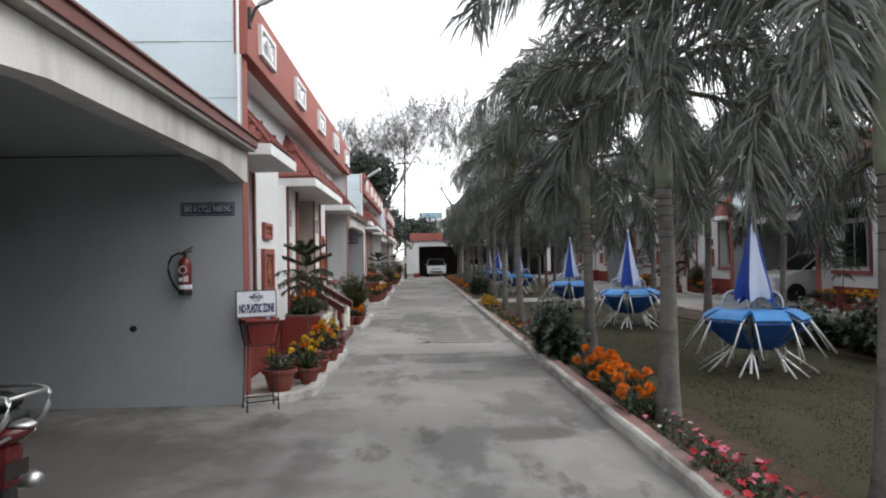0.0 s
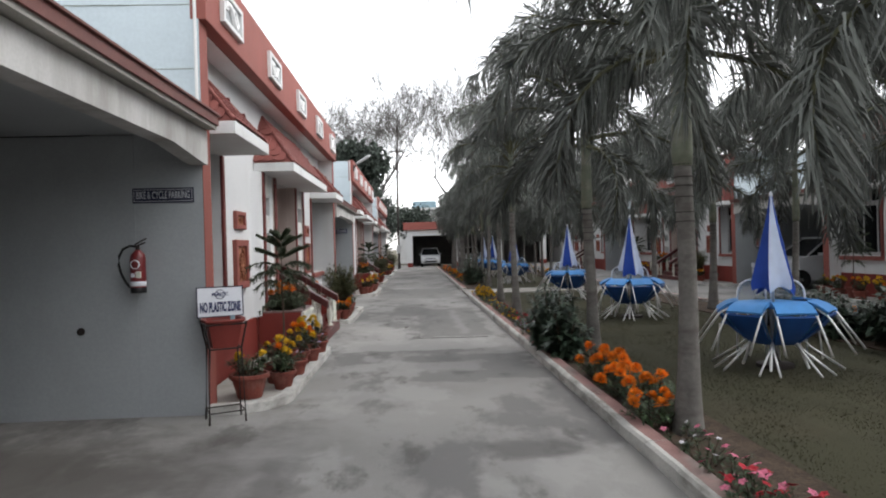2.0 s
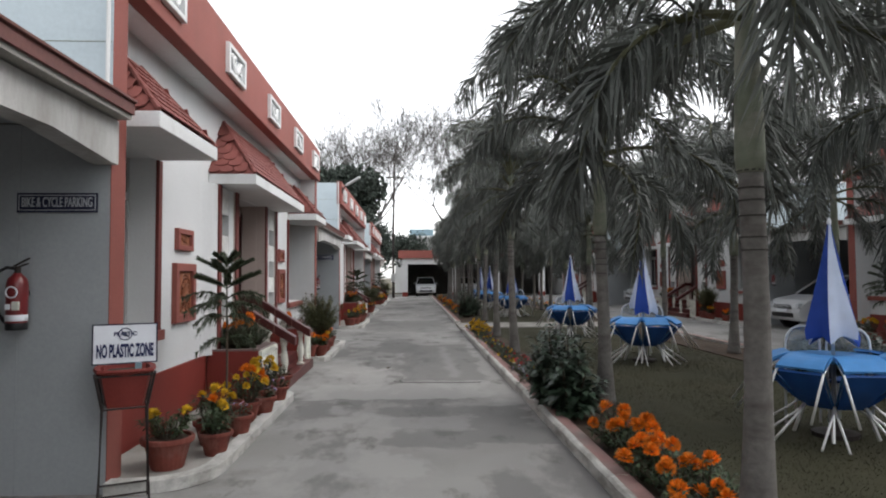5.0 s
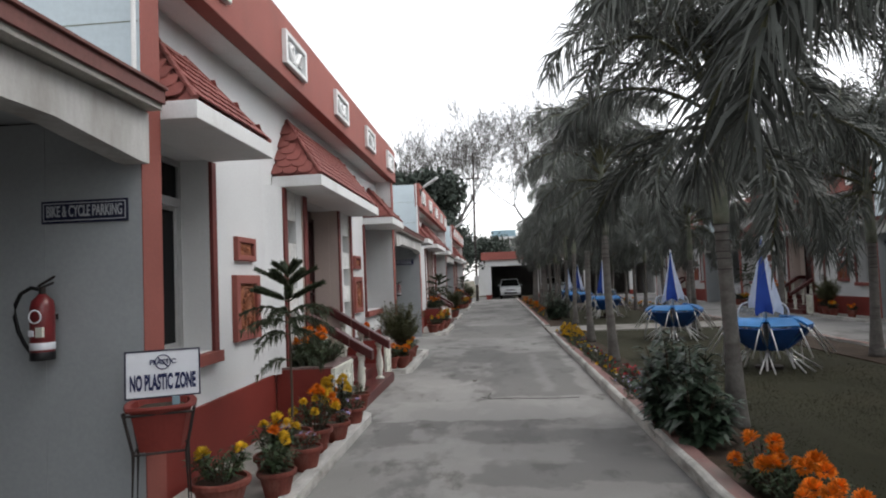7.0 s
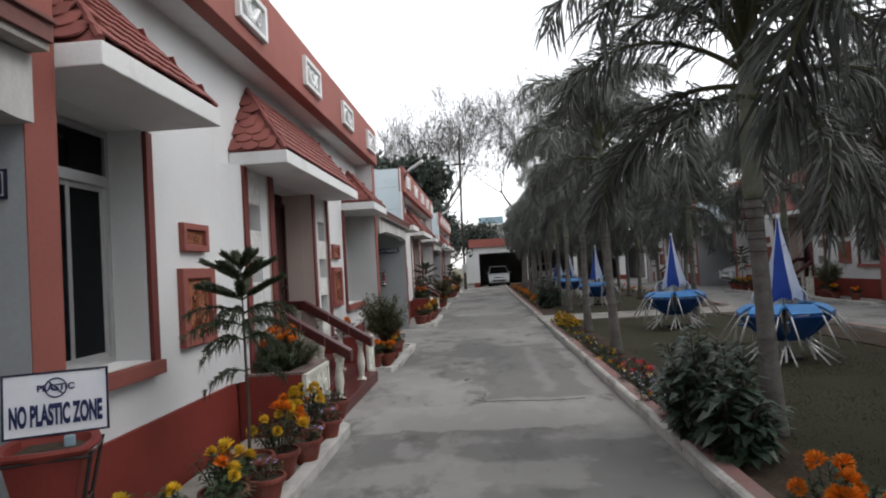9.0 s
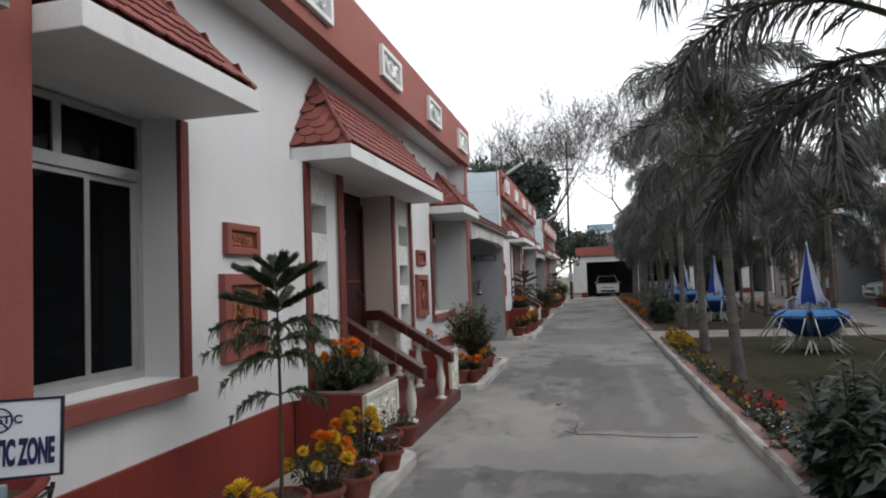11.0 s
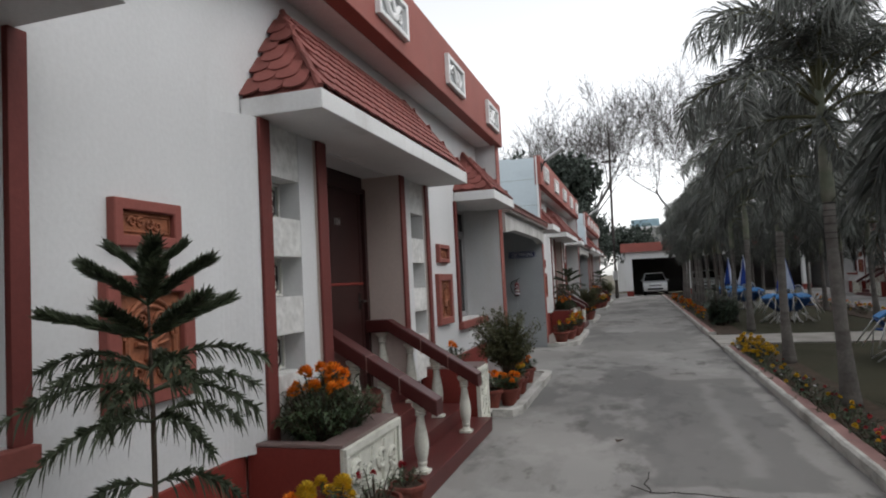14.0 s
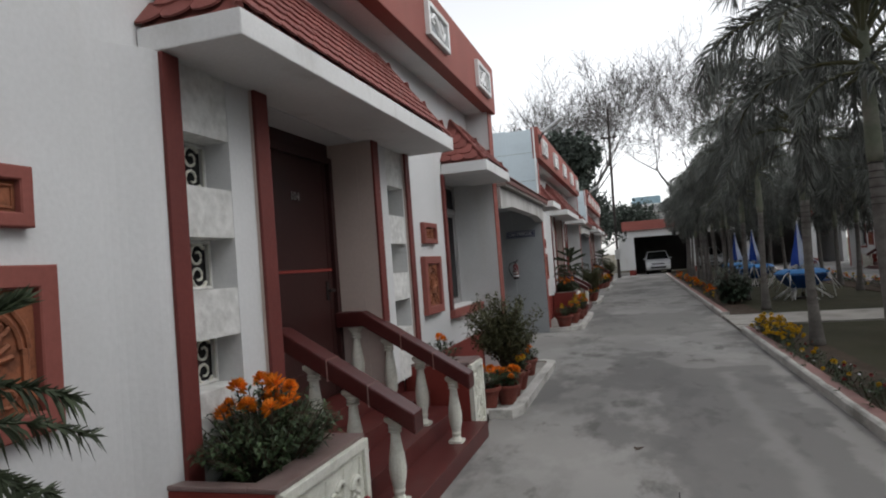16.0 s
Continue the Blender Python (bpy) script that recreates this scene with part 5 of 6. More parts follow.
def norfolk_pine(m, seed=3, h=1.66, label="young potted pine with tiers of drooping branches"):
    """A small potted pine with level tiers of needle-clad branches."""
    rs = random.Random(seed)
    t = thing("potted_pine", m, label, "potted plant", "potted pines")
    pot_parts(t, 0.17, 0.27)
    tr = bmesh.new()
    tube(tr, [(0, 0, 0.2), (0.01, 0, 0.6), (0, 0.012, 1.1), (0, 0, h - 0.05)], [0.014, 0.012, 0.009, 0.004], 7)
    part("stem", tr, TWIG, t, "thin dark stem")
    tiers = ((0.86, 0.33, 2, -7), (1.08, 0.41, 4, -5), (1.18, 0.48, 5, -2), (1.26, 0.45, 5, 5), (1.36, 0.40, 6, 15), (1.485, 0.29, 6, 24), (1.57, 0.14, 4, 38))
    for z, ln, n, el in tiers:
        a0 = rs.uniform(0, 6.28)
        for k in range(n):
            a = a0 + 6.2832 * k / n + rs.uniform(-0.15, 0.15)
            e = radians(el + rs.uniform(-4, 4))
            L = 0.9 * ln * rs.uniform(0.82, 1.1)
            pts = []
            for i in range(9):
                f = i / 8
                r = L * f * math.cos(e)
                pts.append(Vector((r * math.cos(a), r * math.sin(a), L * f * math.sin(e) + 0.05 * math.sin(f * 3.14) * (1 if el < 8 else 0.3) - 0.05 * f * f * (1 if el < 8 else -0.6))))
            s = Soup()
            s.limb(pts, [0.006 * (1 - 0.7 * i / 8) for i in range(9)], 4)
            for i in range(1, 8):
                way = (pts[i + 1] - pts[i]).normalized()
                sd = way.cross(Vector((0, 0, 1))).normalized()
                f = i / 8
                hang = el < 8
                for q in range(90 if not hang else 7):
                    at = pts[i].lerp(pts[i + 1], rs.random())
                    if hang:
                        d = way * 0.45 + sd * rs.choice((-1, 1)) * rs.uniform(0.15, 0.6) + Vector((0, 0, rs.uniform(-1.1, -0.1)))
                        s.blade(at, d, rand_from(rs), rs.uniform(0.06, 0.115) * (1.1 - 0.4 * f), 0.008, 0.3)
                        for _ in range(5):
                            d2 = way + sd * rs.uniform(-1, 1) + Vector((0, 0, rs.uniform(-0.5, 0.9)))
                            s.blade(at, d2, rand_from(rs), rs.uniform(0.022, 0.042), 0.007, 0.0)
                    else:
                        d = way * 0.9 + sd * rs.uniform(-1, 1) + Vector((0, 0, rs.uniform(-0.25, 1.0)))
                        s.blade(at, d, rand_from(rs), rs.uniform(0.040, 0.070), 0.008, 0.0)
            s.part("branch", NEEDLE, t, m=pose(0, 0, z))
    return t


def bushy_pot(m, seed=9):
    """A potted rounded olive-green bush."""
    rs = random.Random(seed)
    t = thing("potted_bush", m, "potted olive-green clipped bush with fine leaves", "potted plant", "potted bushes")
    pot_parts(t, 0.19, 0.27)
    leaf, stem = Soup(), Soup()
    for k in range(110):
        d = rand_from(rs).normalized()
        r = rs.random() ** 0.4
        tip = Vector((d.x * 0.44 * r, d.y * 0.44 * r, 0.82 + d.z * 0.36 * r))
        tip.z = max(tip.z, 0.52)
        mid = Vector((tip.x * 0.35, tip.y * 0.35, 0.25 + (tip.z - 0.25) * 0.55))
        stem.limb([(0, 0, 0.22), mid, tip], [0.007, 0.004, 0.002], 4)
        for q in range(84):
            at = mid.lerp(tip, rs.uniform(0.1, 1.1))
            at += rand_from(rs) * 0.04
            leaf.leaf(at, rand_from(rs) + Vector((0, 0, 0.4)), (0, 0, 1), rs.uniform(0.028, 0.05), rs.uniform(0.016, 0.026), 0.1, 0.1)
    leaf.part("foliage", LEAF_OLIVE, t)
    stem.part("stalk", TWIG, t)
    return t


def dress(m, full, seed):
    """The slabs, pots and planter flowers along one cottage front; m places the front's middle."""
    def at(x, y, z=0.062, turn=0):
        return m @ pose(x, y, z, 0, 0, turn)
    slab_bed(SLAB_A, m, "low concrete planting slab with white edge")
    slab_bed(SLAB_B, m, "low concrete planting slab with white edge by the steps")
    rs = random.Random(seed)
    norfolk_pine(at(0.70, -3.33), seed)
    bushy_pot(at(0.72, 2.86), seed + 1)
    rows = [(0.60, -4.52, 0.19, 0.24, ("yellow",), 2, 0.30, 0.20, "terracotta pot with leafy plant and yellow bud"),
            (0.86, -4.17, 0.135, 0.19, ("yellow",), 1, 0.26, 0.16, "small terracotta pot with leafy seedling"),
            (0.72, -3.83, 0.15, 0.21, ("yellow", "yellow", "orange"), 7, 0.36, 0.20, "terracotta pot with yellow marigolds"),
            (0.88, -3.53, 0.13, 0.19, ("lilac", "white"), 6, 0.16, 0.14, "terracotta pot with lilac violas"),
            (0.80, -2.98, 0.15, 0.21, ("orange", "yellow", "yellow"), 11, 0.42, 0.22, "terracotta pot with orange and yellow marigolds"),
            (0.90, -2.62, 0.13, 0.19, ("lilac", "white"), 6, 0.15, 0.13, "terracotta pot with pale violas"),
            (0.80, -2.24, 0.15, 0.21, ("yellow", "yellow", "orange", "yellow"), 13, 0.44, 0.23, "terracotta pot with tall yellow marigolds"),
            (0.91, -1.93, 0.12, 0.18, ("lilac",), 4, 0.14, 0.12, "terracotta pot with small violas"),
            (0.74, -1.52, 0.16, 0.22, ("crimson",), 3, 0.30, 0.20, "terracotta pot with sparse red-flowered shrub"),
            (0.80, -1.12, 0.12, 0.19, ("crimson",), 1, 0.16, 0.11, "small terracotta pot with dark rosette plant"),
            (0.60, 2.30, 0.15, 0.22, ("orange",), 2, 0.26, 0.19, "terracotta pot with leafy marigold"),
            (0.78, 2.50, 0.13, 0.2, ("orange", "orange"), 5, 0.24, 0.16, "terracotta pot with orange marigolds"),
            (0.76, 3.25, 0.14, 0.21, ("orange", "yellow"), 6, 0.26, 0.17, "terracotta pot with orange marigolds"),
            (0.70, 3.65, 0.15, 0.22, ("orange",), 5, 0.24, 0.17, "terracotta pot with orange marigolds"),
            (0.72, 4.15, 0.14, 0.21, ("orange",), 3, 0.22, 0.17, "terracotta pot with leafy marigold")]
    for k, (x, y, r, h, kinds, heads, ph, sp, label) in enumerate(rows):
        if full or k % 2 == 0:
            small = kinds[0] in ("lilac", "crimson")
            potted(0, 0, 0, r, h, seed + 20 + k, kinds, heads, ph * 0.82, sp, label, size=0.075 if not small else 0.045, count=340 if not small else 140, scale=1.2 if not small else 1.0, m=at(x, y, 0.063, rs.uniform(0, 360)))
    flowering("marigold_bush", at(0.33, -1.33, 0.565), random.Random(seed + 50), 0.36, 0.44, 0.47, 3200, 0.062, ("orange",), 13, "dark leafy marigold bush with orange heads in planter", "marigold", "planter flowers", scale=1.25)
    flowering("marigold_bush", at(0.34, 1.69, 0.565), random.Random(seed + 51), 0.22, 0.16, 0.36, 200, 0.07, ("orange",), 2, "leafy marigold bush in the smaller planter", "marigold", "planter flowers")


for k in range(3):
    dress(pose(LEFT_WALL, MID0 + k * PERIOD, 0), k == 0, 300 + 40 * k)
for k in range(2):
    dress(pose(2 * LAWN_MID - LEFT_WALL, MID0 + k * PERIOD, 0, 0, 0, 180), False, 500 + 40 * k)


def bed_plants(x, y0, y1, step, seed, name, kinds, heads, h, spread, label, category, size=0.06, count=170, scale=1.0, leaf_mat=LEAF, broad=False, wob=0.08):
    rs = random.Random(seed)
    y = y0
    while y <= y1:
        flowering(name, pose(x + rs.uniform(-wob, wob), y, 0.045, 0, 0, rs.uniform(0, 360)), rs, spread * rs.uniform(0.85, 1.1), spread, h * rs.uniform(0.85, 1.12), count, size, kinds, heads, label, category, label[:24], leaf_mat, scale=scale, broad=broad)
        y += step * rs.uniform(0.85, 1.15)


bed_plants(1.52, 6.55, 8.75, 0.33, 1, "marigold", ("orange",), 5, 0.30, 0.27, "orange marigold clump in the kerbside bed", "marigold", 0.075, 520, 1.4)
bed_plants(1.45, 3.4, 5.2, 0.30, 2, "pink_vinca", ("red", "red", "pink"), 16, 0.20, 0.2, "red and pink flowering plant in the bed", "flower", 0.055, 280, 1.15)
bed_plants(1.50, 5.3, 6.2, 0.36, 3, "pink_vinca", ("pink", "white"), 7, 0.20, 0.2, "leafy pink flowering plant in the bed", "flower", 0.055, 160, 1.0)
bed_plants(1.52, 11.0, 12.8, 0.36, 4, "alyssum", ("white", "lilac"), 14, 0.14, 0.2, "low white flowering plant in the bed", "flower", 0.045, 220, 1.0)
bed_plants(1.62, 12.9, 14.0, 0.40, 5, "red_verbena", ("red",), 16, 0.16, 0.2, "low crimson flowering plant in the bed", "flower", 0.05, 220, 1.1)
bed_plants(1.47, 11.2, 18.5, 0.27, 6, "bedding_plant", ("white", "crimson", "yellow"), 3, 0.17, 0.26, "low dark leafy bedding plant", "bedding plant", 0.055, 150, 0.7)
bed_plants(1.50, 18.7, 20.6, 0.36, 7, "chrysanthemum", ("yellow",), 15, 0.30, 0.27, "dense yellow chrysanthemum clump in the bed", "chrysanthemum", 0.065, 380, 0.95)
bed_plants(1.60, 27.6, 44.0, 0.9, 8, "marigold", ("orange", "orange", "yellow"), 5, 0.28, 0.30, "distant orange marigold clump in the bed", "marigold", 0.08, 120, 1.1)
bed_plants(6.0, 24.5, 40.0, 1.1, 9, "marigold", ("yellow", "orange"), 4, 0.35, 0.40, "marigold clump across the lawn", "marigold", 0.10, 120, 1.1)


def shrub(x, y, h, spread, seed, label):
    """A broad-leaved shrub of upright canes with whorled leaves."""
    rs = random.Random(seed)
    t = thing("shrub", pose(x, y, 0.04), label, "shrub", "broad-leaved shrubs")
    leaf, stem = Soup(), Soup()
    for k in range(15):
        a, r = rs.uniform(0, 6.2832), rs.random() ** 0.6
        top = Vector((spread * r * math.cos(a), spread * r * math.sin(a), h * rs.uniform(0.55, 1.0) * (1 - 0.35 * r * r)))
        base = Vector((top.x * 0.3, top.y * 0.3, 0))
        stem.limb([base, base.lerp(top, 0.5) + Vector((0, 0, 0.04)), top], [0.010, 0.007, 0.004], 5)
        n = int(14 * top.z / h) + 8
        for i in range(n):
            f = 0.15 + 0.85 * i / n
            at = base.lerp(top, f)
            for q in range(3):
                b = i * 2.4 + q * 2.094 + rs.uniform(-0.3, 0.3)
                d = Vector((math.cos(b), math.sin(b), rs.uniform(-0.15, 0.55)))
                ln = rs.uniform(0.13, 0.24) * (1.1 - 0.45 * f)
                leaf.leaf(at + d * 0.02, d, (0, 0, 1), ln, ln * rs.uniform(0.45, 0.6), 0.15, rs.uniform(0.1, 0.4))
    leaf.part("foliage", LEAF_BROAD, t)
    stem.part("stalk", TWIG, t)


shrub(1.44, 9.6, 0.92, 0.32, 41, "dark green broad-leaved shrub in the kerbside bed")
shrub(1.42, 10.15, 1.05, 0.34, 42, "dark green broad-leaved shrub spilling over the kerb")
shrub(1.52, 10.65, 0.78, 0.32, 43, "low dark green broad-leaved shrub in the bed")
shrub(1.75, 26.2, 1.25, 0.5, 44, "tall dark shrub beyond the path")
shrub(1.9, 27.0, 0.9, 0.45, 45, "dark shrub beyond the path")
for i in range(15):
    shrub(5.85 + 0.12 * math.sin(i * 2.3), 5.6 + i * 0.50, 0.72 + 0.14 * math.sin(i * 1.7), 0.42, 60 + i, "dark broad-leaved hedge shrub across the lawn")
bed_plants(6.25, 10.2, 13.0, 0.8, 12, "marigold", ("orange",), 5, 0.45, 0.25, "orange marigold behind the hedge", "marigold", 0.08, 120, 1.1)


def turf(x0, x1, y0, y1, count, seed):
    """Short grass blades over the part of the lawn that the walk passes nearest."""
    rs = random.Random(seed)
    g = Soup()
    for _ in range(count):
        x, y = rs.uniform(x0, x1), y0 + (y1 - y0) * rs.random() ** 1.5
        d = Vector((rs.uniform(-0.7, 0.7), rs.uniform(-0.7, 0.7), 1.0))
        g.blade((x, y, 0.024), d, rand_from(rs), rs.uniform(0.012, 0.026), rs.uniform(0.004, 0.007), 0.2)
    tagged(g.part("grass", GRASS), "short dull green grass blades on the lawn", "grass", kind="stuff")


turf(2.0, 5.48, 3.2, 16.0, 60000, 77)


# ---- tables, chairs and umbrellas ----
def umbrella(m, seed):
    rs = random.Random(seed)
    t = thing("garden_umbrella", m, "closed blue and white striped garden umbrella", "umbrella", "garden umbrellas")
    part("pole", tube(bmesh.new(), [(0, 0, 0.02), (0, 0, 1.98)], 0.016, 10), METAL, t, "white metal pole", smooth=True)
    part("finial", lathe(bmesh.new(), [(0.012, 1.95), (0.022, 1.97), (0.018, 2.0), (0.004, 2.02)], 10), PAPER, t)
    part("base", lathe(bmesh.new(), [(0.20, 0), (0.20, 0.04), (0.05, 0.06), (0.03, 0.16), (0.02, 0.17)], 16), IRON, t, "round base plate")
    n, sub, rows = 6, 7, 12
    hem = [rs.uniform(-0.05, 0.06) for _ in range(n)]
    for g in range(n):
        bm = bmesh.new()
        grid = []
        for i in range(rows + 1):
            f = i / rows
            line = []
            for j in range(sub + 1):
                u = j / sub
                a = 6.2832 * (g + u) / n + 0.25 * f
                drop = hem[g] * (1 - u) + hem[(g + 1) % n] * u - 0.05 * math.sin(3.1416 * u)
                z = 1.96 - f * (1.10 + drop * (f > 0.5))
                r = 0.016 + 0.255 * (f ** 1.2) * (1 - 0.30 * math.sin(3.1416 * u) * (0.3 + 0.7 * f)) - 0.035 * max(0, f - 0.92) / 0.08
                line.append(bm.verts.new((r * math.cos(a), r * math.sin(a), z)))
            grid.append(line)
        for i in range(rows):
            for j in range(sub):
                bm.faces.new((grid[i][j], grid[i + 1][j], grid[i + 1][j + 1], grid[i][j + 1]))
        part("canopy_panel", bm, UMB_BLUE if g % 2 else UMB_WHITE, t, ("blue" if g % 2 else "white") + " cloth panel", smooth=True)
    return t


def table(m):
    t = thing("garden_table", m, "round light blue plastic garden table", "table", "garden tables")
    bm = bmesh.new()
    lathe(bm, [(0.05, 0.70), (0.36, 0.695), (0.405, 0.70), (0.418, 0.715), (0.414, 0.732), (0.39, 0.740), (0.03, 0.742)], 32)
    part("tabletop", bm, CHAIR_LIGHT, t, "light blue round top", smooth=True)
    for k in range(4):
        a = 0.785 + 1.5708 * k
        part("leg", tube(bmesh.new(), [(0.30 * math.cos(a), 0.30 * math.sin(a), 0.695), (0.22 * math.cos(a), 0.22 * math.sin(a), 0.35), (0.34 * math.cos(a), 0.34 * math.sin(a), 0.0)], 0.017, 8), CHROME, t)
    return t


def tipped_chair(m):
    """A blue chair tipped up against the table, its legs pointing out."""
    t = thing("garden_chair", m, "blue plastic chair tipped against the table with splayed metal legs", "chair", "tipped chairs round the tables")
    def panel(name, mat, a, b, w0, w1, thick, label):
        bm = bmesh.new()
        a, b = Vector(a), Vector(b)
        way = (b - a).normalized()
        nrm = way.cross(Vector((0, 1, 0))) * -1
        rows = []
        n = 5
        for i in range(n + 1):
            f = i / n
            w = (w0 + (w1 - w0) * f) / 2
            c = a.lerp(b, f) - nrm * 0.02 * math.sin(3.1416 * f)
            rows.append([bm.verts.new(c + Vector((0, q * w, 0)) + nrm * s) for q, s in ((-1, 0), (-0.9, 0.012), (0, 0.0), (0.9, 0.012), (1, 0), (1, -thick), (-1, -thick))])
        for p, q in zip(rows, rows[1:]):
            for k in range(7):
                bm.faces.new((p[k], p[(k + 1) % 7], q[(k + 1) % 7], q[k]))
        bm.faces.new(rows[0])
        bm.faces.new(list(reversed(rows[-1])))
        bmesh.ops.recalc_face_normals(bm, faces=bm.faces)
        return part(name, bm, mat, t, label)
    panel("backrest", CHAIR_LIGHT, (0.37, 0, 0.764), (0.59, 0, 0.660), 0.37, 0.41, 0.018, "light blue backrest")
    panel("seat", CHAIR_DARK, (0.585, 0, 0.640), (0.24, 0, 0.30), 0.39, 0.22, 0.02, "dark blue seat underside")
    for s in (-1, 1):
        part("leg", tube(bmesh.new(), [(0.48, s * 0.190, 0.70), (0.59, s * 0.205, 0.635), (0.85, s * 0.225, 0.25)], 0.012, 8), CHROME, t, "bare metal leg", smooth=True)
        part("leg", tube(bmesh.new(), [(0.24, s * 0.12, 0.335), (0.34, s * 0.145, 0.235), (0.66, s * 0.21, 0.008)], 0.012, 8), CHROME, t, "bare metal leg", smooth=True)
        part("rim", tube(bmesh.new(), [(0.38, s * 0.187, 0.768), (0.595, s * 0.208, 0.660), (0.25, s * 0.112, 0.31)], 0.010, 8), CHAIR_LIGHT, t, smooth=True)
    part("stretcher", tube(bmesh.new(), [(0.24, -0.12, 0.335), (0.21, 0, 0.28), (0.24, 0.12, 0.335)], 0.011, 8), CHROME, t, smooth=True)
    return t


def mesh_chair(m):
    """A chair tucked in, of which the arched mesh back rises over the table."""
    t = thing("mesh_chair", m, "metal chair with arched pale mesh back at the table", "chair", "mesh chairs at the tables")
    arch = [(0.60, 0.19 * math.cos(a), 0.745 + 0.24 * max(0.0, math.sin(a)) ** 0.6) for a in np.linspace(0.0, 3.1416, 15)]
    part("back_frame", tube(bmesh.new(), [(0.62, 0.19, 0.02), *arch, (0.62, -0.19, 0.02)], 0.012, 8), PAPER, t, "white tubular frame", smooth=True)
    bm = bmesh.new()
    vs = [bm.verts.new((0.605, y, z)) for _, y, z in arch]
    f = bm.faces.new(vs)
    bmesh.ops.solidify(bm, geom=[f], thickness=0.006)
    part("back_mesh", bm, MESH_BACK, t, "pale woven mesh")
    part("seat", boxed(0.62, 0.96, -0.19, 0.19, 0.42, 0.45, bevel=0.012), CHAIR_DARK, t, "dark blue seat")
    for s in (-1, 1):
        part("leg", tube(bmesh.new(), [(0.96, s * 0.2, 0.42), (1.02, s * 0.22, 0.0)], 0.012, 8), CHROME, t, "bare metal leg")
    return t


tc, mc = None, None
for i, (x, y, turn) in enumerate(((3.70, 8.76, 8), (3.85, 14.05, 18), (3.75, 18.8, 24), (3.55, 27.0, 0), (3.5, 33.5, 30), (3.5, 37.6, 15))):
    base = pose(x, y, 0.03, 0, 0, turn)
    umbrella(base @ pose(0, 0, 0, 0, 0, 90 if i == 0 else 0), 70 + i)
    table(base @ pose(0, 0, 0.002))
    for k in range(5):
        m = base @ pose(0, 0, 0, 0, 0, 150 + 52 * k)
        if tc is None:
            tc = tipped_chair(m)
        else:
            copy_thing(tc, m)
    for k in range(2):
        m = base @ pose(0, 0, 0, 0, 0, 30 + 58 * k) @ pose(-0.20, 0, 0)
        if mc is None:
            mc = mesh_chair(m)
        else:
            copy_thing(mc, m)


# ---- the parking bay ----
def flat_sign(name, m, w, h, board, words, ink, size, label, squeeze=1.0):
    t = thing(name, m, label, "sign")
    part("board", boxed(-w / 2, w / 2, -0.012, 0, -h / 2, h / 2, bevel=0.002), board, t)
    fr = bmesh.new()
    for b in ((-w / 2 + 0.012, w / 2 - 0.012, h / 2 - 0.020, h / 2 - 0.014), (-w / 2 + 0.012, w / 2 - 0.012, -h / 2 + 0.014, -h / 2 + 0.020), (-w / 2 + 0.012, -w / 2 + 0.018, -h / 2 + 0.02, h / 2 - 0.02), (w / 2 - 0.018, w / 2 - 0.012, -h / 2 + 0.02, h / 2 - 0.02)):
        box(fr, b[0], b[1], -0.0135, -0.012, b[2], b[3])
    part("border", fr, ink, t)
    lettering(words, size, ink, t, pose(0, -0.014, 0, 90), "painted capital letters", squeeze)
    return t


flat_sign("wall_sign", pose(-2.735, 7.640, 2.065), 0.56, 0.14, NAVY, "BIKE & CYCLE PARKING", LETTER_GREY, 0.098, "dark navy sign with white capitals on the bay wall", 0.475)
flat_sign("wall_sign", pose(-2.84, 7.640 + PERIOD, 2.12), 0.62, 0.15, INK, "CAR PARKING", PAPER, 0.11, "navy sign with white capitals on the bay wall", 0.72)
flat_sign("wall_sign", pose(10.50, 7.640 + PERIOD, 2.10), 0.56, 0.14, NAVY, "CAR PARKING", PAPER, 0.10, "dark navy sign across the lawn", 0.7)


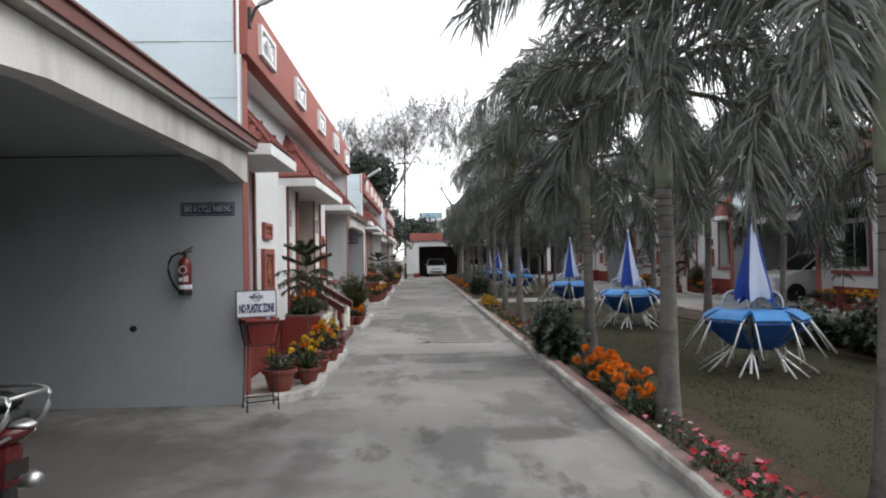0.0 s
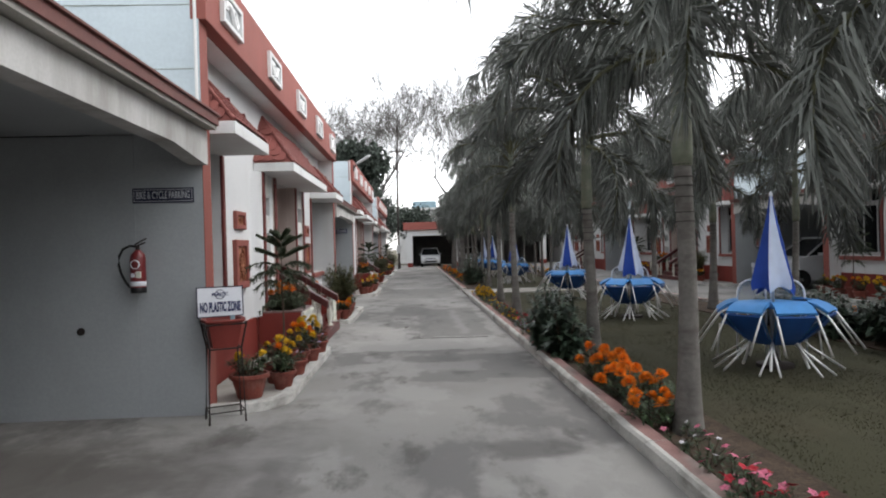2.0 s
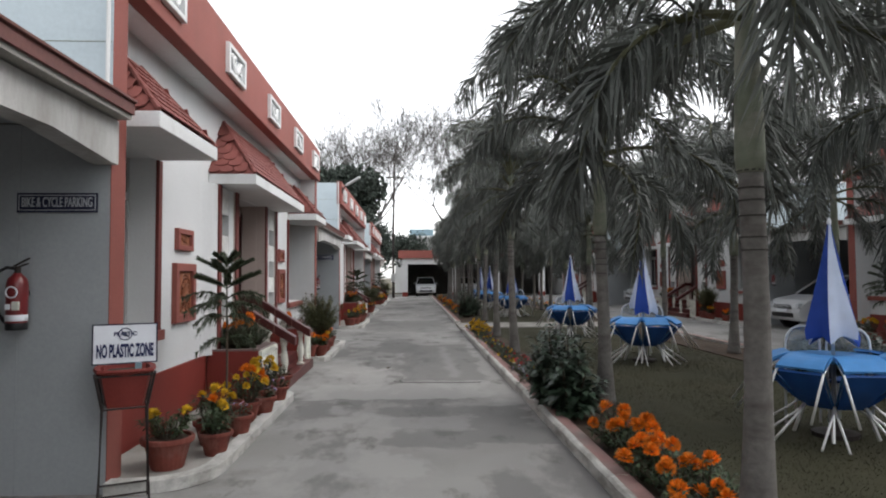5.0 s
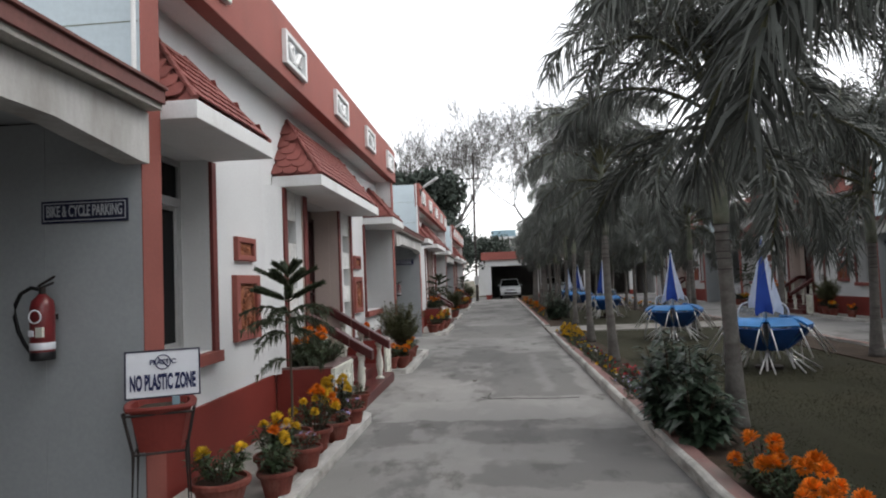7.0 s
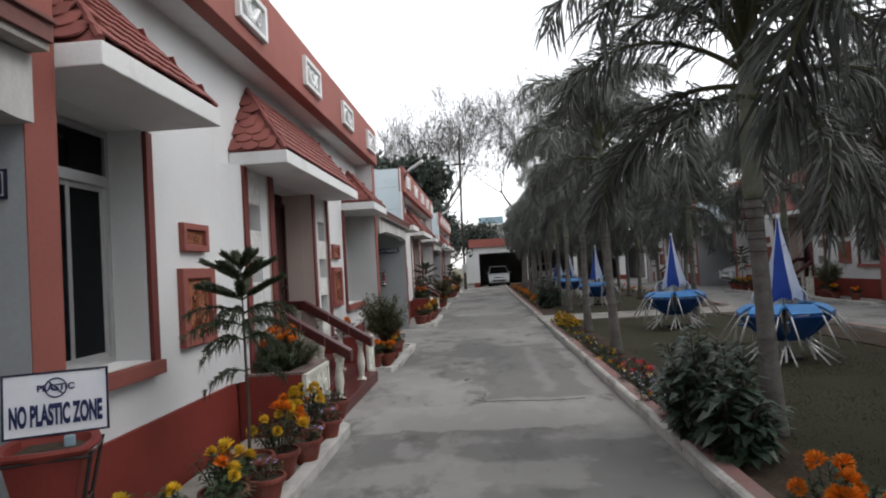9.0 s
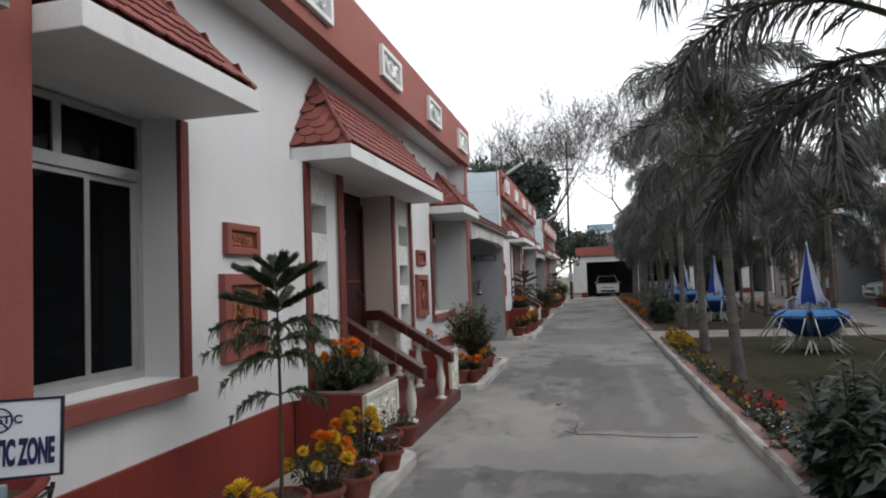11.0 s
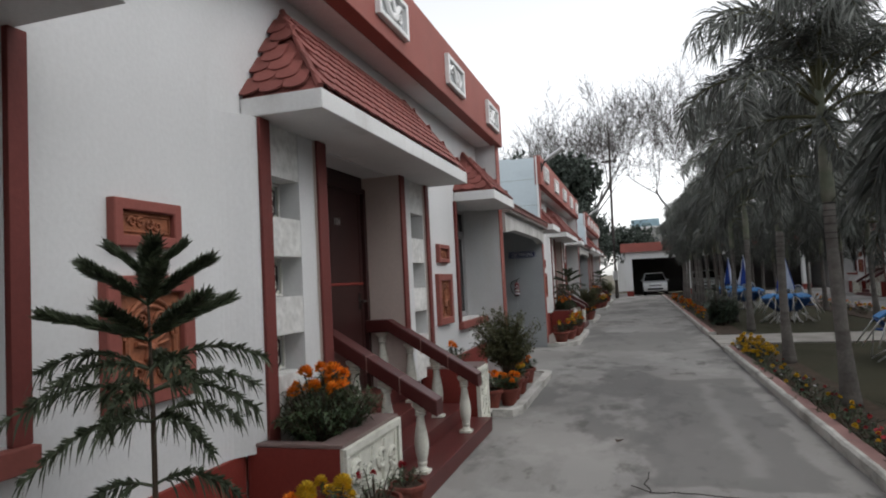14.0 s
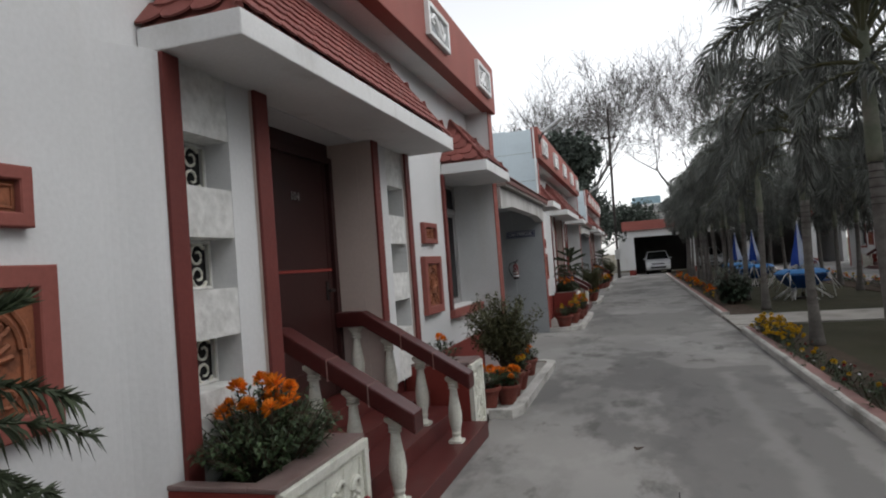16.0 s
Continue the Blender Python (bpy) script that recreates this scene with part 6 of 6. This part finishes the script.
def extinguisher(m):
    t = thing("fire_extinguisher", m, "red fire extinguisher with black hose hung on the wall", "extinguisher", "fire extinguishers")
    bm = bmesh.new()
    lathe(bm, [(0.070, 0.0), (0.078, 0.01), (0.078, 0.06), (0.080, 0.065), (0.080, 0.37), (0.070, 0.42), (0.035, 0.455), (0.028, 0.47)], 24)
    part("cylinder", bm, FIRE_RED, t, "red enamel cylinder", smooth=True)
    part("foot_band", lathe(bmesh.new(), [(0.0795, 0.0), (0.082, 0.004), (0.082, 0.055), (0.0795, 0.06)], 24), BLACK, t, smooth=True)
    lb = bmesh.new()
    lathe(lb, [(0.0805, 0.075), (0.0815, 0.076), (0.0815, 0.125), (0.0805, 0.126)], 24)
    part("paper_label", lb, PAPER, t, "white printed label band", smooth=True)
    bars = bmesh.new()
    box(bars, 0.006, 0.058, -0.084, -0.060, 0.165, 0.235, 0.002)
    part("sticker", bars, RELIEF_WHITE, t, "cream paper sticker")
    part("sticker", boxed(-0.046, -0.006, -0.084, -0.066, 0.17, 0.215, bevel=0.002), PAPER, t, "pale printed sticker")
    em = bmesh.new()
    for k in range(14):
        a0, a1 = 6.2832 * k / 14, 6.2832 * (k + 1) / 14
        tube(em, [(0.045 * math.cos(a0), -0.078, 0.31 + 0.045 * math.sin(a0)), (0.045 * math.cos(a1), -0.078, 0.31 + 0.045 * math.sin(a1))], 0.006, 5)
    part("emblem", em, PAPER, t)
    v = bmesh.new()
    tube(v, [(0, 0, 0.46), (0, 0, 0.52)], 0.022, 10)
    tube(v, [(-0.02, 0, 0.51), (0.09, -0.01, 0.545)], 0.009, 6)
    tube(v, [(-0.03, 0, 0.525), (0.10, -0.01, 0.59)], 0.009, 6)
    part("valve", v, IRON, t, "black valve with squeeze levers")
    h = bmesh.new()
    tube(h, [(0, 0, 0.50), (-0.08, -0.01, 0.515), (-0.155, -0.01, 0.475), (-0.195, -0.01, 0.40), (-0.20, -0.01, 0.31), (-0.175, -0.01, 0.21), (-0.13, -0.01, 0.12), (-0.085, -0.01, 0.06)], 0.014, 8)
    part("hose", h, RUBBER, t, "black rubber hose", smooth=True)
    part("bracket", boxed(-0.03, 0.03, 0.06, 0.125, 0.28, 0.32), IRON, t)
    return t


e0 = extinguisher(pose(-2.94, 7.53, 1.17) @ Matrix.Scale(0.84, 4))
copy_thing(e0, pose(-2.98, 7.53 + PERIOD, 1.17) @ Matrix.Scale(0.84, 4))
copy_thing(e0, pose(10.75, 7.53 + PERIOD, 1.2) @ Matrix.Scale(0.84, 4))
hk = bmesh.new()
lathe(hk, [(0.0, 0), (0.035, 0.002), (0.035, 0.012), (0.0, 0.014)], 12)
tube(hk, [(0, 0, 0.01), (0.01, -0.0, 0.05), (0.03, 0.02, 0.05)], 0.006, 6)
tagged(part("wall_hook", hk, IRON, m=pose(-3.52, 7.642, 0.82, 90)), "small dark iron hook in the bay wall", "hook")


def plant_stand(m):
    """A wire stand that carries a tapered tub with the notice board leaning at its back."""
    t = thing("plant_stand", m, "dark iron plant stand with four legs", "plant stand")
    for sx in (-1, 1):
        for sy in (-1, 1):
            part("leg", tube(bmesh.new(), [(sx * 0.18, sy * 0.155, 0.90), (sx * 0.135, sy * 0.117, 0.66), (sx * 0.155, sy * 0.135, 0.0)], 0.009, 8), IRON, t)
    for z, a in ((0.66, 0.135), (0.10, 0.150), (0.88, 0.180)):
        q = a * 0.87
        bm = bmesh.new()
        tube(bm, [(-a, -q, z), (a, -q, z), (a, q, z), (-a, q, z), (-a, -q, z)], 0.007, 6)
        part("hoop", bm, IRON, t)
    return t


stand_m = pose(-2.16, 7.44, 0.0, 0, 0, 24)
plant_stand(stand_m)
tub = thing("tub", stand_m @ pose(0, 0, 0.668), "tapered red-brown plastic tub in the stand", "planter")
tbm = bmesh.new()
lathe(tbm, [(0.115, 0.0), (0.12, 0.004), (0.165, 0.225), (0.188, 0.23), (0.194, 0.243), (0.188, 0.256), (0.155, 0.252), (0.148, 0.215), (0.03, 0.205)], 32, square=0.55)
part("tub_body", tbm, MAROON, tub)
part("soil", lathe(bmesh.new(), [(0.03, 0.206), (0.145, 0.216), (0.11, 0.232), (0.02, 0.237)], 16, square=0.5), SOIL, tub)
part("scoop", boxed(0.06, 0.10, -0.03, 0.0, 0.234, 0.28, bevel=0.006), TARP, tub, "small blue plastic scrap")

note = thing("notice_board", stand_m @ pose(0.0, 0.155, 0.925, -4, 0, 2), "white notice board reading no plastic zone", "sign")
part("board", boxed(-0.205, 0.205, 0, 0.012, 0, 0.275, bevel=0.002), PAPER, note)
nf = bmesh.new()
for b in ((-0.208, 0.208, -0.003, 0.006), (-0.208, 0.208, 0.269, 0.278), (-0.208, -0.199, 0.006, 0.269), (0.199, 0.208, 0.006, 0.269)):
    box(nf, b[0], b[1], -0.003, 0.014, b[2], b[3])
part("frame", nf, NAVY, note, "thin dark frame")
lettering("NO PLASTIC ZONE", 0.122, INK, note, pose(0, -0.002, 0.085, 90), "navy capital letters", 0.345, 0.045)
lettering("PLASTIC", 0.040, INK, note, pose(0, -0.002, 0.205, 90), "small navy capitals", 1.0, 0.03)
rb = bmesh.new()
for k in range(20):
    a0, a1 = 6.2832 * k / 20, 6.2832 * (k + 1) / 20
    tube(rb, [(0.042 * math.cos(a0), -0.002, 0.205 + 0.042 * math.sin(a0)), (0.042 * math.cos(a1), -0.002, 0.205 + 0.042 * math.sin(a1))], 0.0035, 5)
tube(rb, [(-0.028, -0.002, 0.235), (0.028, -0.002, 0.175)], 0.0035, 5)
part("ban_ring", rb, INK, note, "dark ban ring")
for s in (-1, 1):
    part("stake", boxed(s * 0.12 - 0.012, s * 0.12 + 0.012, 0.013, 0.028, -0.05, 0.24), TWIG, note, "wooden stake")


def scooter(m):
    """A parked scooter, nose along +x."""
    t = thing("scooter", m, "parked black and maroon motor scooter with chrome grab rail", "scooter")
    def loft(name, secs, mat, label=""):
        bm = bmesh.new()
        rows = []
        for x, z, w, h in secs:
            rows.append([bm.verts.new((x, w * math.cos(a) * (abs(math.cos(a)) ** -0.35 if abs(math.cos(a)) > 0.05 else 1), z + h * math.sin(a))) for a in np.linspace(0, 6.2832, 17)[:-1]])
        for a, b in zip(rows, rows[1:]):
            for k in range(16):
                bm.faces.new((a[k], a[(k + 1) % 16], b[(k + 1) % 16], b[k]))
        bm.faces.new(rows[0])
        bm.faces.new(list(reversed(rows[-1])))
        bmesh.ops.recalc_face_normals(bm, faces=bm.faces)
        return part(name, bm, mat, t, label, smooth=True)
    loft("under_body", [(0.00, 0.60, 0.05, 0.02), (0.10, 0.57, 0.11, 0.06), (0.25, 0.50, 0.15, 0.11), (0.5, 0.42, 0.16, 0.16), (0.8, 0.34, 0.12, 0.10)], MAROON_GLOSS, "glossy maroon lower body")
    loft("tail_body", [(0.06, 0.655, 0.08, 0.03), (0.15, 0.65, 0.12, 0.07), (0.35, 0.62, 0.155, 0.10), (0.6, 0.56, 0.165, 0.13), (0.85, 0.45, 0.11, 0.12)], BLACK, "black tail body")
    loft("seat", [(0.10, 0.745, 0.08, 0.03), (0.20, 0.755, 0.12, 0.04), (0.45, 0.75, 0.14, 0.045), (0.70, 0.73, 0.13, 0.05), (0.86, 0.70, 0.08, 0.04)], BLACK, "black padded seat")
    loft("floorboard", [(0.78, 0.27, 0.15, 0.05), (1.05, 0.25, 0.17, 0.04), (1.22, 0.27, 0.16, 0.05)], BLACK)
    loft("front_shield", [(1.14, 0.30, 0.16, 0.05), (1.22, 0.55, 0.19, 0.09), (1.27, 0.78, 0.17, 0.10), (1.30, 0.92, 0.12, 0.06)], MAROON_GLOSS, "glossy maroon leg shield")
    for sd in (-1, 1):
        part("grab_rail", tube(bmesh.new(), [(0.34, sd * 0.15, 0.79), (0.10, sd * 0.155, 0.815), (0.015, sd * 0.15, 0.80), (0.0, sd * 0.15, 0.78), (0.005, sd * 0.15, 0.71), (0.03, sd * 0.152, 0.66), (0.11, sd * 0.158, 0.585), (0.17, sd * 0.15, 0.55)], [0.011, 0.011, 0.013, 0.014, 0.015, 0.017, 0.018, 0.016], 10), METAL, t, "chrome grab rail", smooth=True)
    part("rail_bridge", tube(bmesh.new(), [(0.012, -0.15, 0.795), (0.0, 0, 0.80), (0.012, 0.15, 0.795)], 0.011, 10), METAL, t, smooth=True)
    loft("tail_lamp", [(-0.03, 0.63, 0.03, 0.010), (0.02, 0.635, 0.06, 0.018), (0.10, 0.64, 0.08, 0.02)], METAL, "pale tail lamp cover")
    for sd in (-1, 1):
        part("side_lettering", tube(bmesh.new(), [(0.035, sd * 0.085, 0.583), (0.10, sd * 0.122, 0.54), (0.20, sd * 0.155, 0.475)], 0.010, 6), METAL, t, "pale strip of side lettering")
    part("mudguard", boxed(0.07, 0.20, -0.07, 0.07, 0.28, 0.52, bevel=0.04), MAROON_GLOSS, t)
    part("number_plate", boxed(0.055, 0.065, -0.085, 0.085, 0.34, 0.43, bevel=0.004), IRON, t, "dark grimy number plate")
    part("muffler", tube(bmesh.new(), [(0.05, -0.17, 0.27), (0.10, -0.17, 0.27), (0.45, -0.17, 0.24), (0.6, -0.14, 0.22)], [0.035, 0.05, 0.05, 0.02], 12), METAL, t, "metal silencer", smooth=True)
    for x in (0.28, 1.34):
        w = part("wheel", lathe(bmesh.new(), [(0.10, -0.02), (0.13, -0.03), (0.13, 0.03), (0.10, 0.02)], 20), METAL, t, m=pose(x, 0, 0.215, 90))
        ring = bmesh.new()
        lathe(ring, [(0.13, -0.045), (0.19, -0.05), (0.213, -0.025), (0.213, 0.025), (0.19, 0.05), (0.13, 0.045)], 28)
        part("tyre", ring, RUBBER, w, "black rubber tyre")
    part("fork", tube(bmesh.new(), [(1.34, 0.07, 0.215), (1.27, 0.07, 0.6), (1.22, 0.0, 0.95)], 0.02, 8), IRON, t)
    part("handlebar", tube(bmesh.new(), [(1.10, -0.33, 1.02), (1.18, -0.15, 1.0), (1.22, 0, 0.98), (1.18, 0.15, 1.0), (1.10, 0.33, 1.02)], 0.016, 8), BLACK, t)
    part("headlamp", lathe(bmesh.new(), [(0.02, 0), (0.08, 0.02), (0.075, 0.08), (0.03, 0.1)], 14), LAMP_GLASS, t, m=pose(1.26, 0, 0.95, 0, 80, 0))
    part("side_stand", tube(bmesh.new(), [(0.7, 0.12, 0.25), (0.68, 0.26, 0.003)], 0.012, 6), IRON, t)
    return t


scooter(pose(-2.70, 4.42, 0.0, 0, -3, 172))


# ---- cars ----
def car(m, label):
    """A small hatchback, nose along -y."""
    t = thing("car", m, label, "car", "parked cars")
    prof = [(-1.78, 0.32, 0.74), (-1.80, 0.50, 0.78), (-1.72, 0.70, 0.80), (-1.55, 0.84, 0.80), (-0.95, 0.96, 0.80), (-0.75, 0.98, 0.80), (1.55, 1.02, 0.80), (1.78, 0.92, 0.78), (1.84, 0.60, 0.78), (1.80, 0.32, 0.74)]
    bm = bmesh.new()
    rows = []
    low = 0.26
    for k, (y, z, w) in enumerate(prof):
        rows.append((y, z, w))
    left, right = [], []
    for y, z, w in rows:
        left.append(bm.verts.new((-w, y, z)))
        right.append(bm.verts.new((w, y, z)))
    for i in range(len(rows) - 1):
        bm.faces.new((left[i], right[i], right[i + 1], left[i + 1]))
    bl = [bm.verts.new((-0.76, -1.72, low)), bm.verts.new((-0.76, 1.76, low))]
    br = [bm.verts.new((0.76, -1.72, low)), bm.verts.new((0.76, 1.76, low))]
    bm.faces.new((*left, bl[1], bl[0]))
    bm.faces.new((*reversed(right), br[0], br[1]))
    bm.faces.new((left[0], bl[0], br[0], right[0]))
    bm.faces.new((left[-1], right[-1], br[1], bl[1]))
    bm.faces.new((bl[0], bl[1], br[1], br[0]))
    bmesh.ops.recalc_face_normals(bm, faces=bm.faces)
    bmesh.ops.bevel(bm, geom=bm.edges[:], offset=0.035, segments=3, affect="EDGES", profile=0.5)
    body = part("body", bm, CAR_PAINT, t, "silver white painted body", smooth=True)
    g = bmesh.new()
    lo = [(-0.74, -0.92, 0.96), (0.74, -0.92, 0.96), (0.76, 1.62, 1.0), (-0.76, 1.62, 1.0)]
    hi = [(-0.58, -0.22, 1.47), (0.58, -0.22, 1.47), (0.60, 1.30, 1.47), (-0.60, 1.30, 1.47)]
    a, b = [g.verts.new(p) for p in lo], [g.verts.new(p) for p in hi]
    for k in range(4):
        g.faces.new((a[k], a[(k + 1) % 4], b[(k + 1) % 4], b[k]))
    g.faces.new(list(reversed(a)))
    g.faces.new(b)
    bmesh.ops.recalc_face_normals(g, faces=g.faces)
    part("glazing", g, CAR_GLASS, t, "dark glazing")
    part("roof", boxed(-0.60, 0.60, -0.26, 1.34, 1.462, 1.51, bevel=0.02), CAR_PAINT, t)
    for s in (-1, 1):
        part("pillar", tube(bmesh.new(), [(s * 0.745, -0.94, 0.965), (s * 0.585, -0.22, 1.475)], 0.028, 6), CAR_PAINT, t)
        part("pillar", tube(bmesh.new(), [(s * 0.76, 1.60, 1.0), (s * 0.60, 1.30, 1.47)], 0.05, 6), CAR_PAINT, t)
        part("headlight", boxed(s * 0.74 - 0.14 if s > 0 else -0.77, 0.77 if s > 0 else -0.60, -1.80, -1.62, 0.62, 0.76, bevel=0.02), LAMP_GLASS, t, "clear headlight")
        part("mirror", boxed(s * 0.80 if s > 0 else -0.95, 0.95 if s > 0 else -0.80, -0.66, -0.56, 0.96, 1.06, bevel=0.02), CAR_PAINT, t, "door mirror")
        for y in (-1.15, 1.15):
            w = part("wheel", lathe(bmesh.new(), [(0.05, -0.09), (0.19, -0.085), (0.19, 0.085), (0.05, 0.09)], 18), METAL, t, m=pose(s * 0.72, y, 0.29, 0, 90, 0))
            part("tyre", lathe(bmesh.new(), [(0.19, -0.09), (0.27, -0.095), (0.288, -0.06), (0.288, 0.06), (0.27, 0.095), (0.19, 0.09)], 24), RUBBER, w, "black rubber tyre")
    gr = bmesh.new()
    for z in (0.60, 0.64, 0.68):
        box(gr, -0.40, 0.40, -1.815, -1.78, z, z + 0.022)
    part("grille", gr, BLACK, t, "black slatted grille")
    part("air_intake", boxed(-0.50, 0.50, -1.815, -1.775, 0.36, 0.48, bevel=0.01), BLACK, t)
    part("number_plate", boxed(-0.25, 0.25, -1.83, -1.805, 0.50, 0.58, bevel=0.003), PAPER, t, "white number plate")
    return t


c0 = car(pose(0.85, 55.2, 0.0), "silver white hatchback parked in the garage")
copy_thing(c0, pose(4.4, 57.4, 0.0))
copy_thing(c0, pose(11.9, 20.4, 0.0, 0, 0, -90))
copy_thing(c0, pose(12.2, 34.0, 0.0, 0, 0, -90))


# ---- distance: pole, trees ----
pole = thing("utility_pole", pose(-1.62, 50.4, -0.02), "tall dark steel utility pole beside the drive", "pole")
part("post", tube(bmesh.new(), [(0, 0, 0), (0, 0, 5.0), (0.12, 0, 10.8)], [0.11, 0.09, 0.06], 10), IRON, pole)
part("crossarm", boxed(-0.5, 0.55, -0.04, 0.04, 8.9, 9.0), IRON, pole)
part("meter_box", boxed(-0.16, 0.16, -0.28, -0.1, 1.2, 1.8, bevel=0.01), METAL, pole, "grey meter box")


def tree(m, h, spread, seed, leaves, label, leaf_mat, bare=True, leaf_size=0.15, levels=6, thin=0.017):
    """A branching tree: trunk and limbs, fine twigs, and scattered leaf clumps."""
    rs = random.Random(seed)
    t = thing("tree", m, label, "tree", "trees beyond the garages")
    wood, twigs, leaf = Soup(), Soup(), Soup()
    tips = []
    def grow(p, d, length, r, level):
        n = 4
        pts, rad = [p], [r]
        for i in range(n):
            d = (d + rand_from(rs) * ((0.07 if bare else 0.12) + 0.03 * level) + Vector((0, 0, 0.05))).normalized()
            pts.append(pts[-1] + d * length / n)
            rad.append(max(r * (1 - 0.45 * (i + 1) / n), thin))
        (wood if level < 3 else twigs).limb(pts, rad, 7 if level < 2 else 4 if level < 4 else 3)
        if level >= levels:
            tips.extend(pts[2:])
            return
        for k in range(3 if level else 4):
            f = rs.uniform(0.45, 1.0) if k else 1.0
            i = min(int(f * n), n - 1)
            at = pts[i].lerp(pts[i + 1], f * n - i)
            side = rand_from(rs)
            if bare and level < 3:
                turn = rs.uniform(0, 1.2) + 2.1 * k
                side = Vector((math.cos(turn), math.sin(turn), 0.1)) * 0.95
            nd = (d * (0.75 if k else 1.1) + side * (0.70 if level else 0.9) * spread + Vector((0, 0, 0.24 if bare else 0.10))).normalized()
            grow(at, nd, length * rs.uniform(0.66, 0.88), rad[i + 1] * rs.uniform(0.58, 0.78), level + 1)
        if level >= 3:
            tips.append(pts[-1])
    grow(Vector((0, 0, 0)), Vector((0, 0, 1)), h * 0.235, h * 0.015, 0)
    for k in range(leaves):
        p = rs.choice(tips) + rand_from(rs) * (0.6 if bare else 0.8)
        leaf.leaf(p, rand_from(rs), rand_from(rs), leaf_size * rs.uniform(0.6, 1.4), leaf_size * rs.uniform(0.4, 0.7), 0.2, 0.2)
    trunk = wood.part("trunk", BARK_FAR, t, "grey trunk and limbs", smooth=True)
    twigs.part("branchwork", BARK_FAR, trunk)
    leaf.part("crown", leaf_mat, t, "thin crown of small leaves" if bare else "dense dark crown of leaves")
    return t


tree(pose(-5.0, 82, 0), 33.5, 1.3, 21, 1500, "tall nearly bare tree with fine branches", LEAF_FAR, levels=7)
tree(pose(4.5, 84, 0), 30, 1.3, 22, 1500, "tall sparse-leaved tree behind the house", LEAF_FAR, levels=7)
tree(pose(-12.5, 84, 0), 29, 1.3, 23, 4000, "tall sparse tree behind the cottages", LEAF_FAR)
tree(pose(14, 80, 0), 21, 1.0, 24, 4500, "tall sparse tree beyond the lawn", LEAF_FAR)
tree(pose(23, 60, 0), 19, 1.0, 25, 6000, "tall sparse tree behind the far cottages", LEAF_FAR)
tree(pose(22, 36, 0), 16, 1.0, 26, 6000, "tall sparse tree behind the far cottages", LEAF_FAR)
tree(pose(-5.9, 60, 0), 16.5, 1.0, 27, 26000, "dense dark green tree behind the cottages", LEAF_DARK, False, 0.6, 4)
tree(pose(-3.3, 58, 0), 10.5, 1.0, 28, 12000, "dense dark green small tree by the pole", LEAF_DARK, False, 0.3, 4)
tree(pose(21, 22, 0), 12.0, 1.0, 29, 12000, "dense dark tree behind the far cottages", LEAF, False, 0.4, 4)
tree(pose(19, 48, 0), 10.0, 1.0, 30, 12000, "dense dark tree beyond the lawn", LEAF, False, 0.4, 4)

# a dry leaf and a shallow crack on the drive
lf = Soup()
lf.leaf((0, 0, 0.012), (1, 0.3, 0.1), (0, 0, 1), 0.09, 0.05, 0.25, -0.2)
lf.leaf((0.02, 0.01, 0.012), (-0.4, 1, 0.2), (0, 0, 1), 0.05, 0.035, 0.25, -0.2)
tagged(lf.part("dry_leaf", TWIG, m=pose(-0.64, 13.6, 0.002)), "curled brown dry leaf on the drive", "leaf")

crack = bmesh.new()
for pts in (((-0.49, 12.40), (-0.35, 12.25), (-0.20, 12.28), (-0.05, 12.27), (0.20, 12.22), (0.48, 12.20), (0.77, 12.24)), ((-0.35, 12.25), (-0.40, 12.45), (-0.36, 12.75))):
    for a, b in zip(pts, pts[1:]):
        tube(crack, [(*a, 0.001), ((a[0] + b[0]) / 2 + 0.012, (a[1] + b[1]) / 2 - 0.010, 0.001), (*b, 0.001)], 0.0045, 5)
tagged(part("crack_filler", crack, RING), "dark tar-filled crack in the concrete drive", "crack", kind="structure")
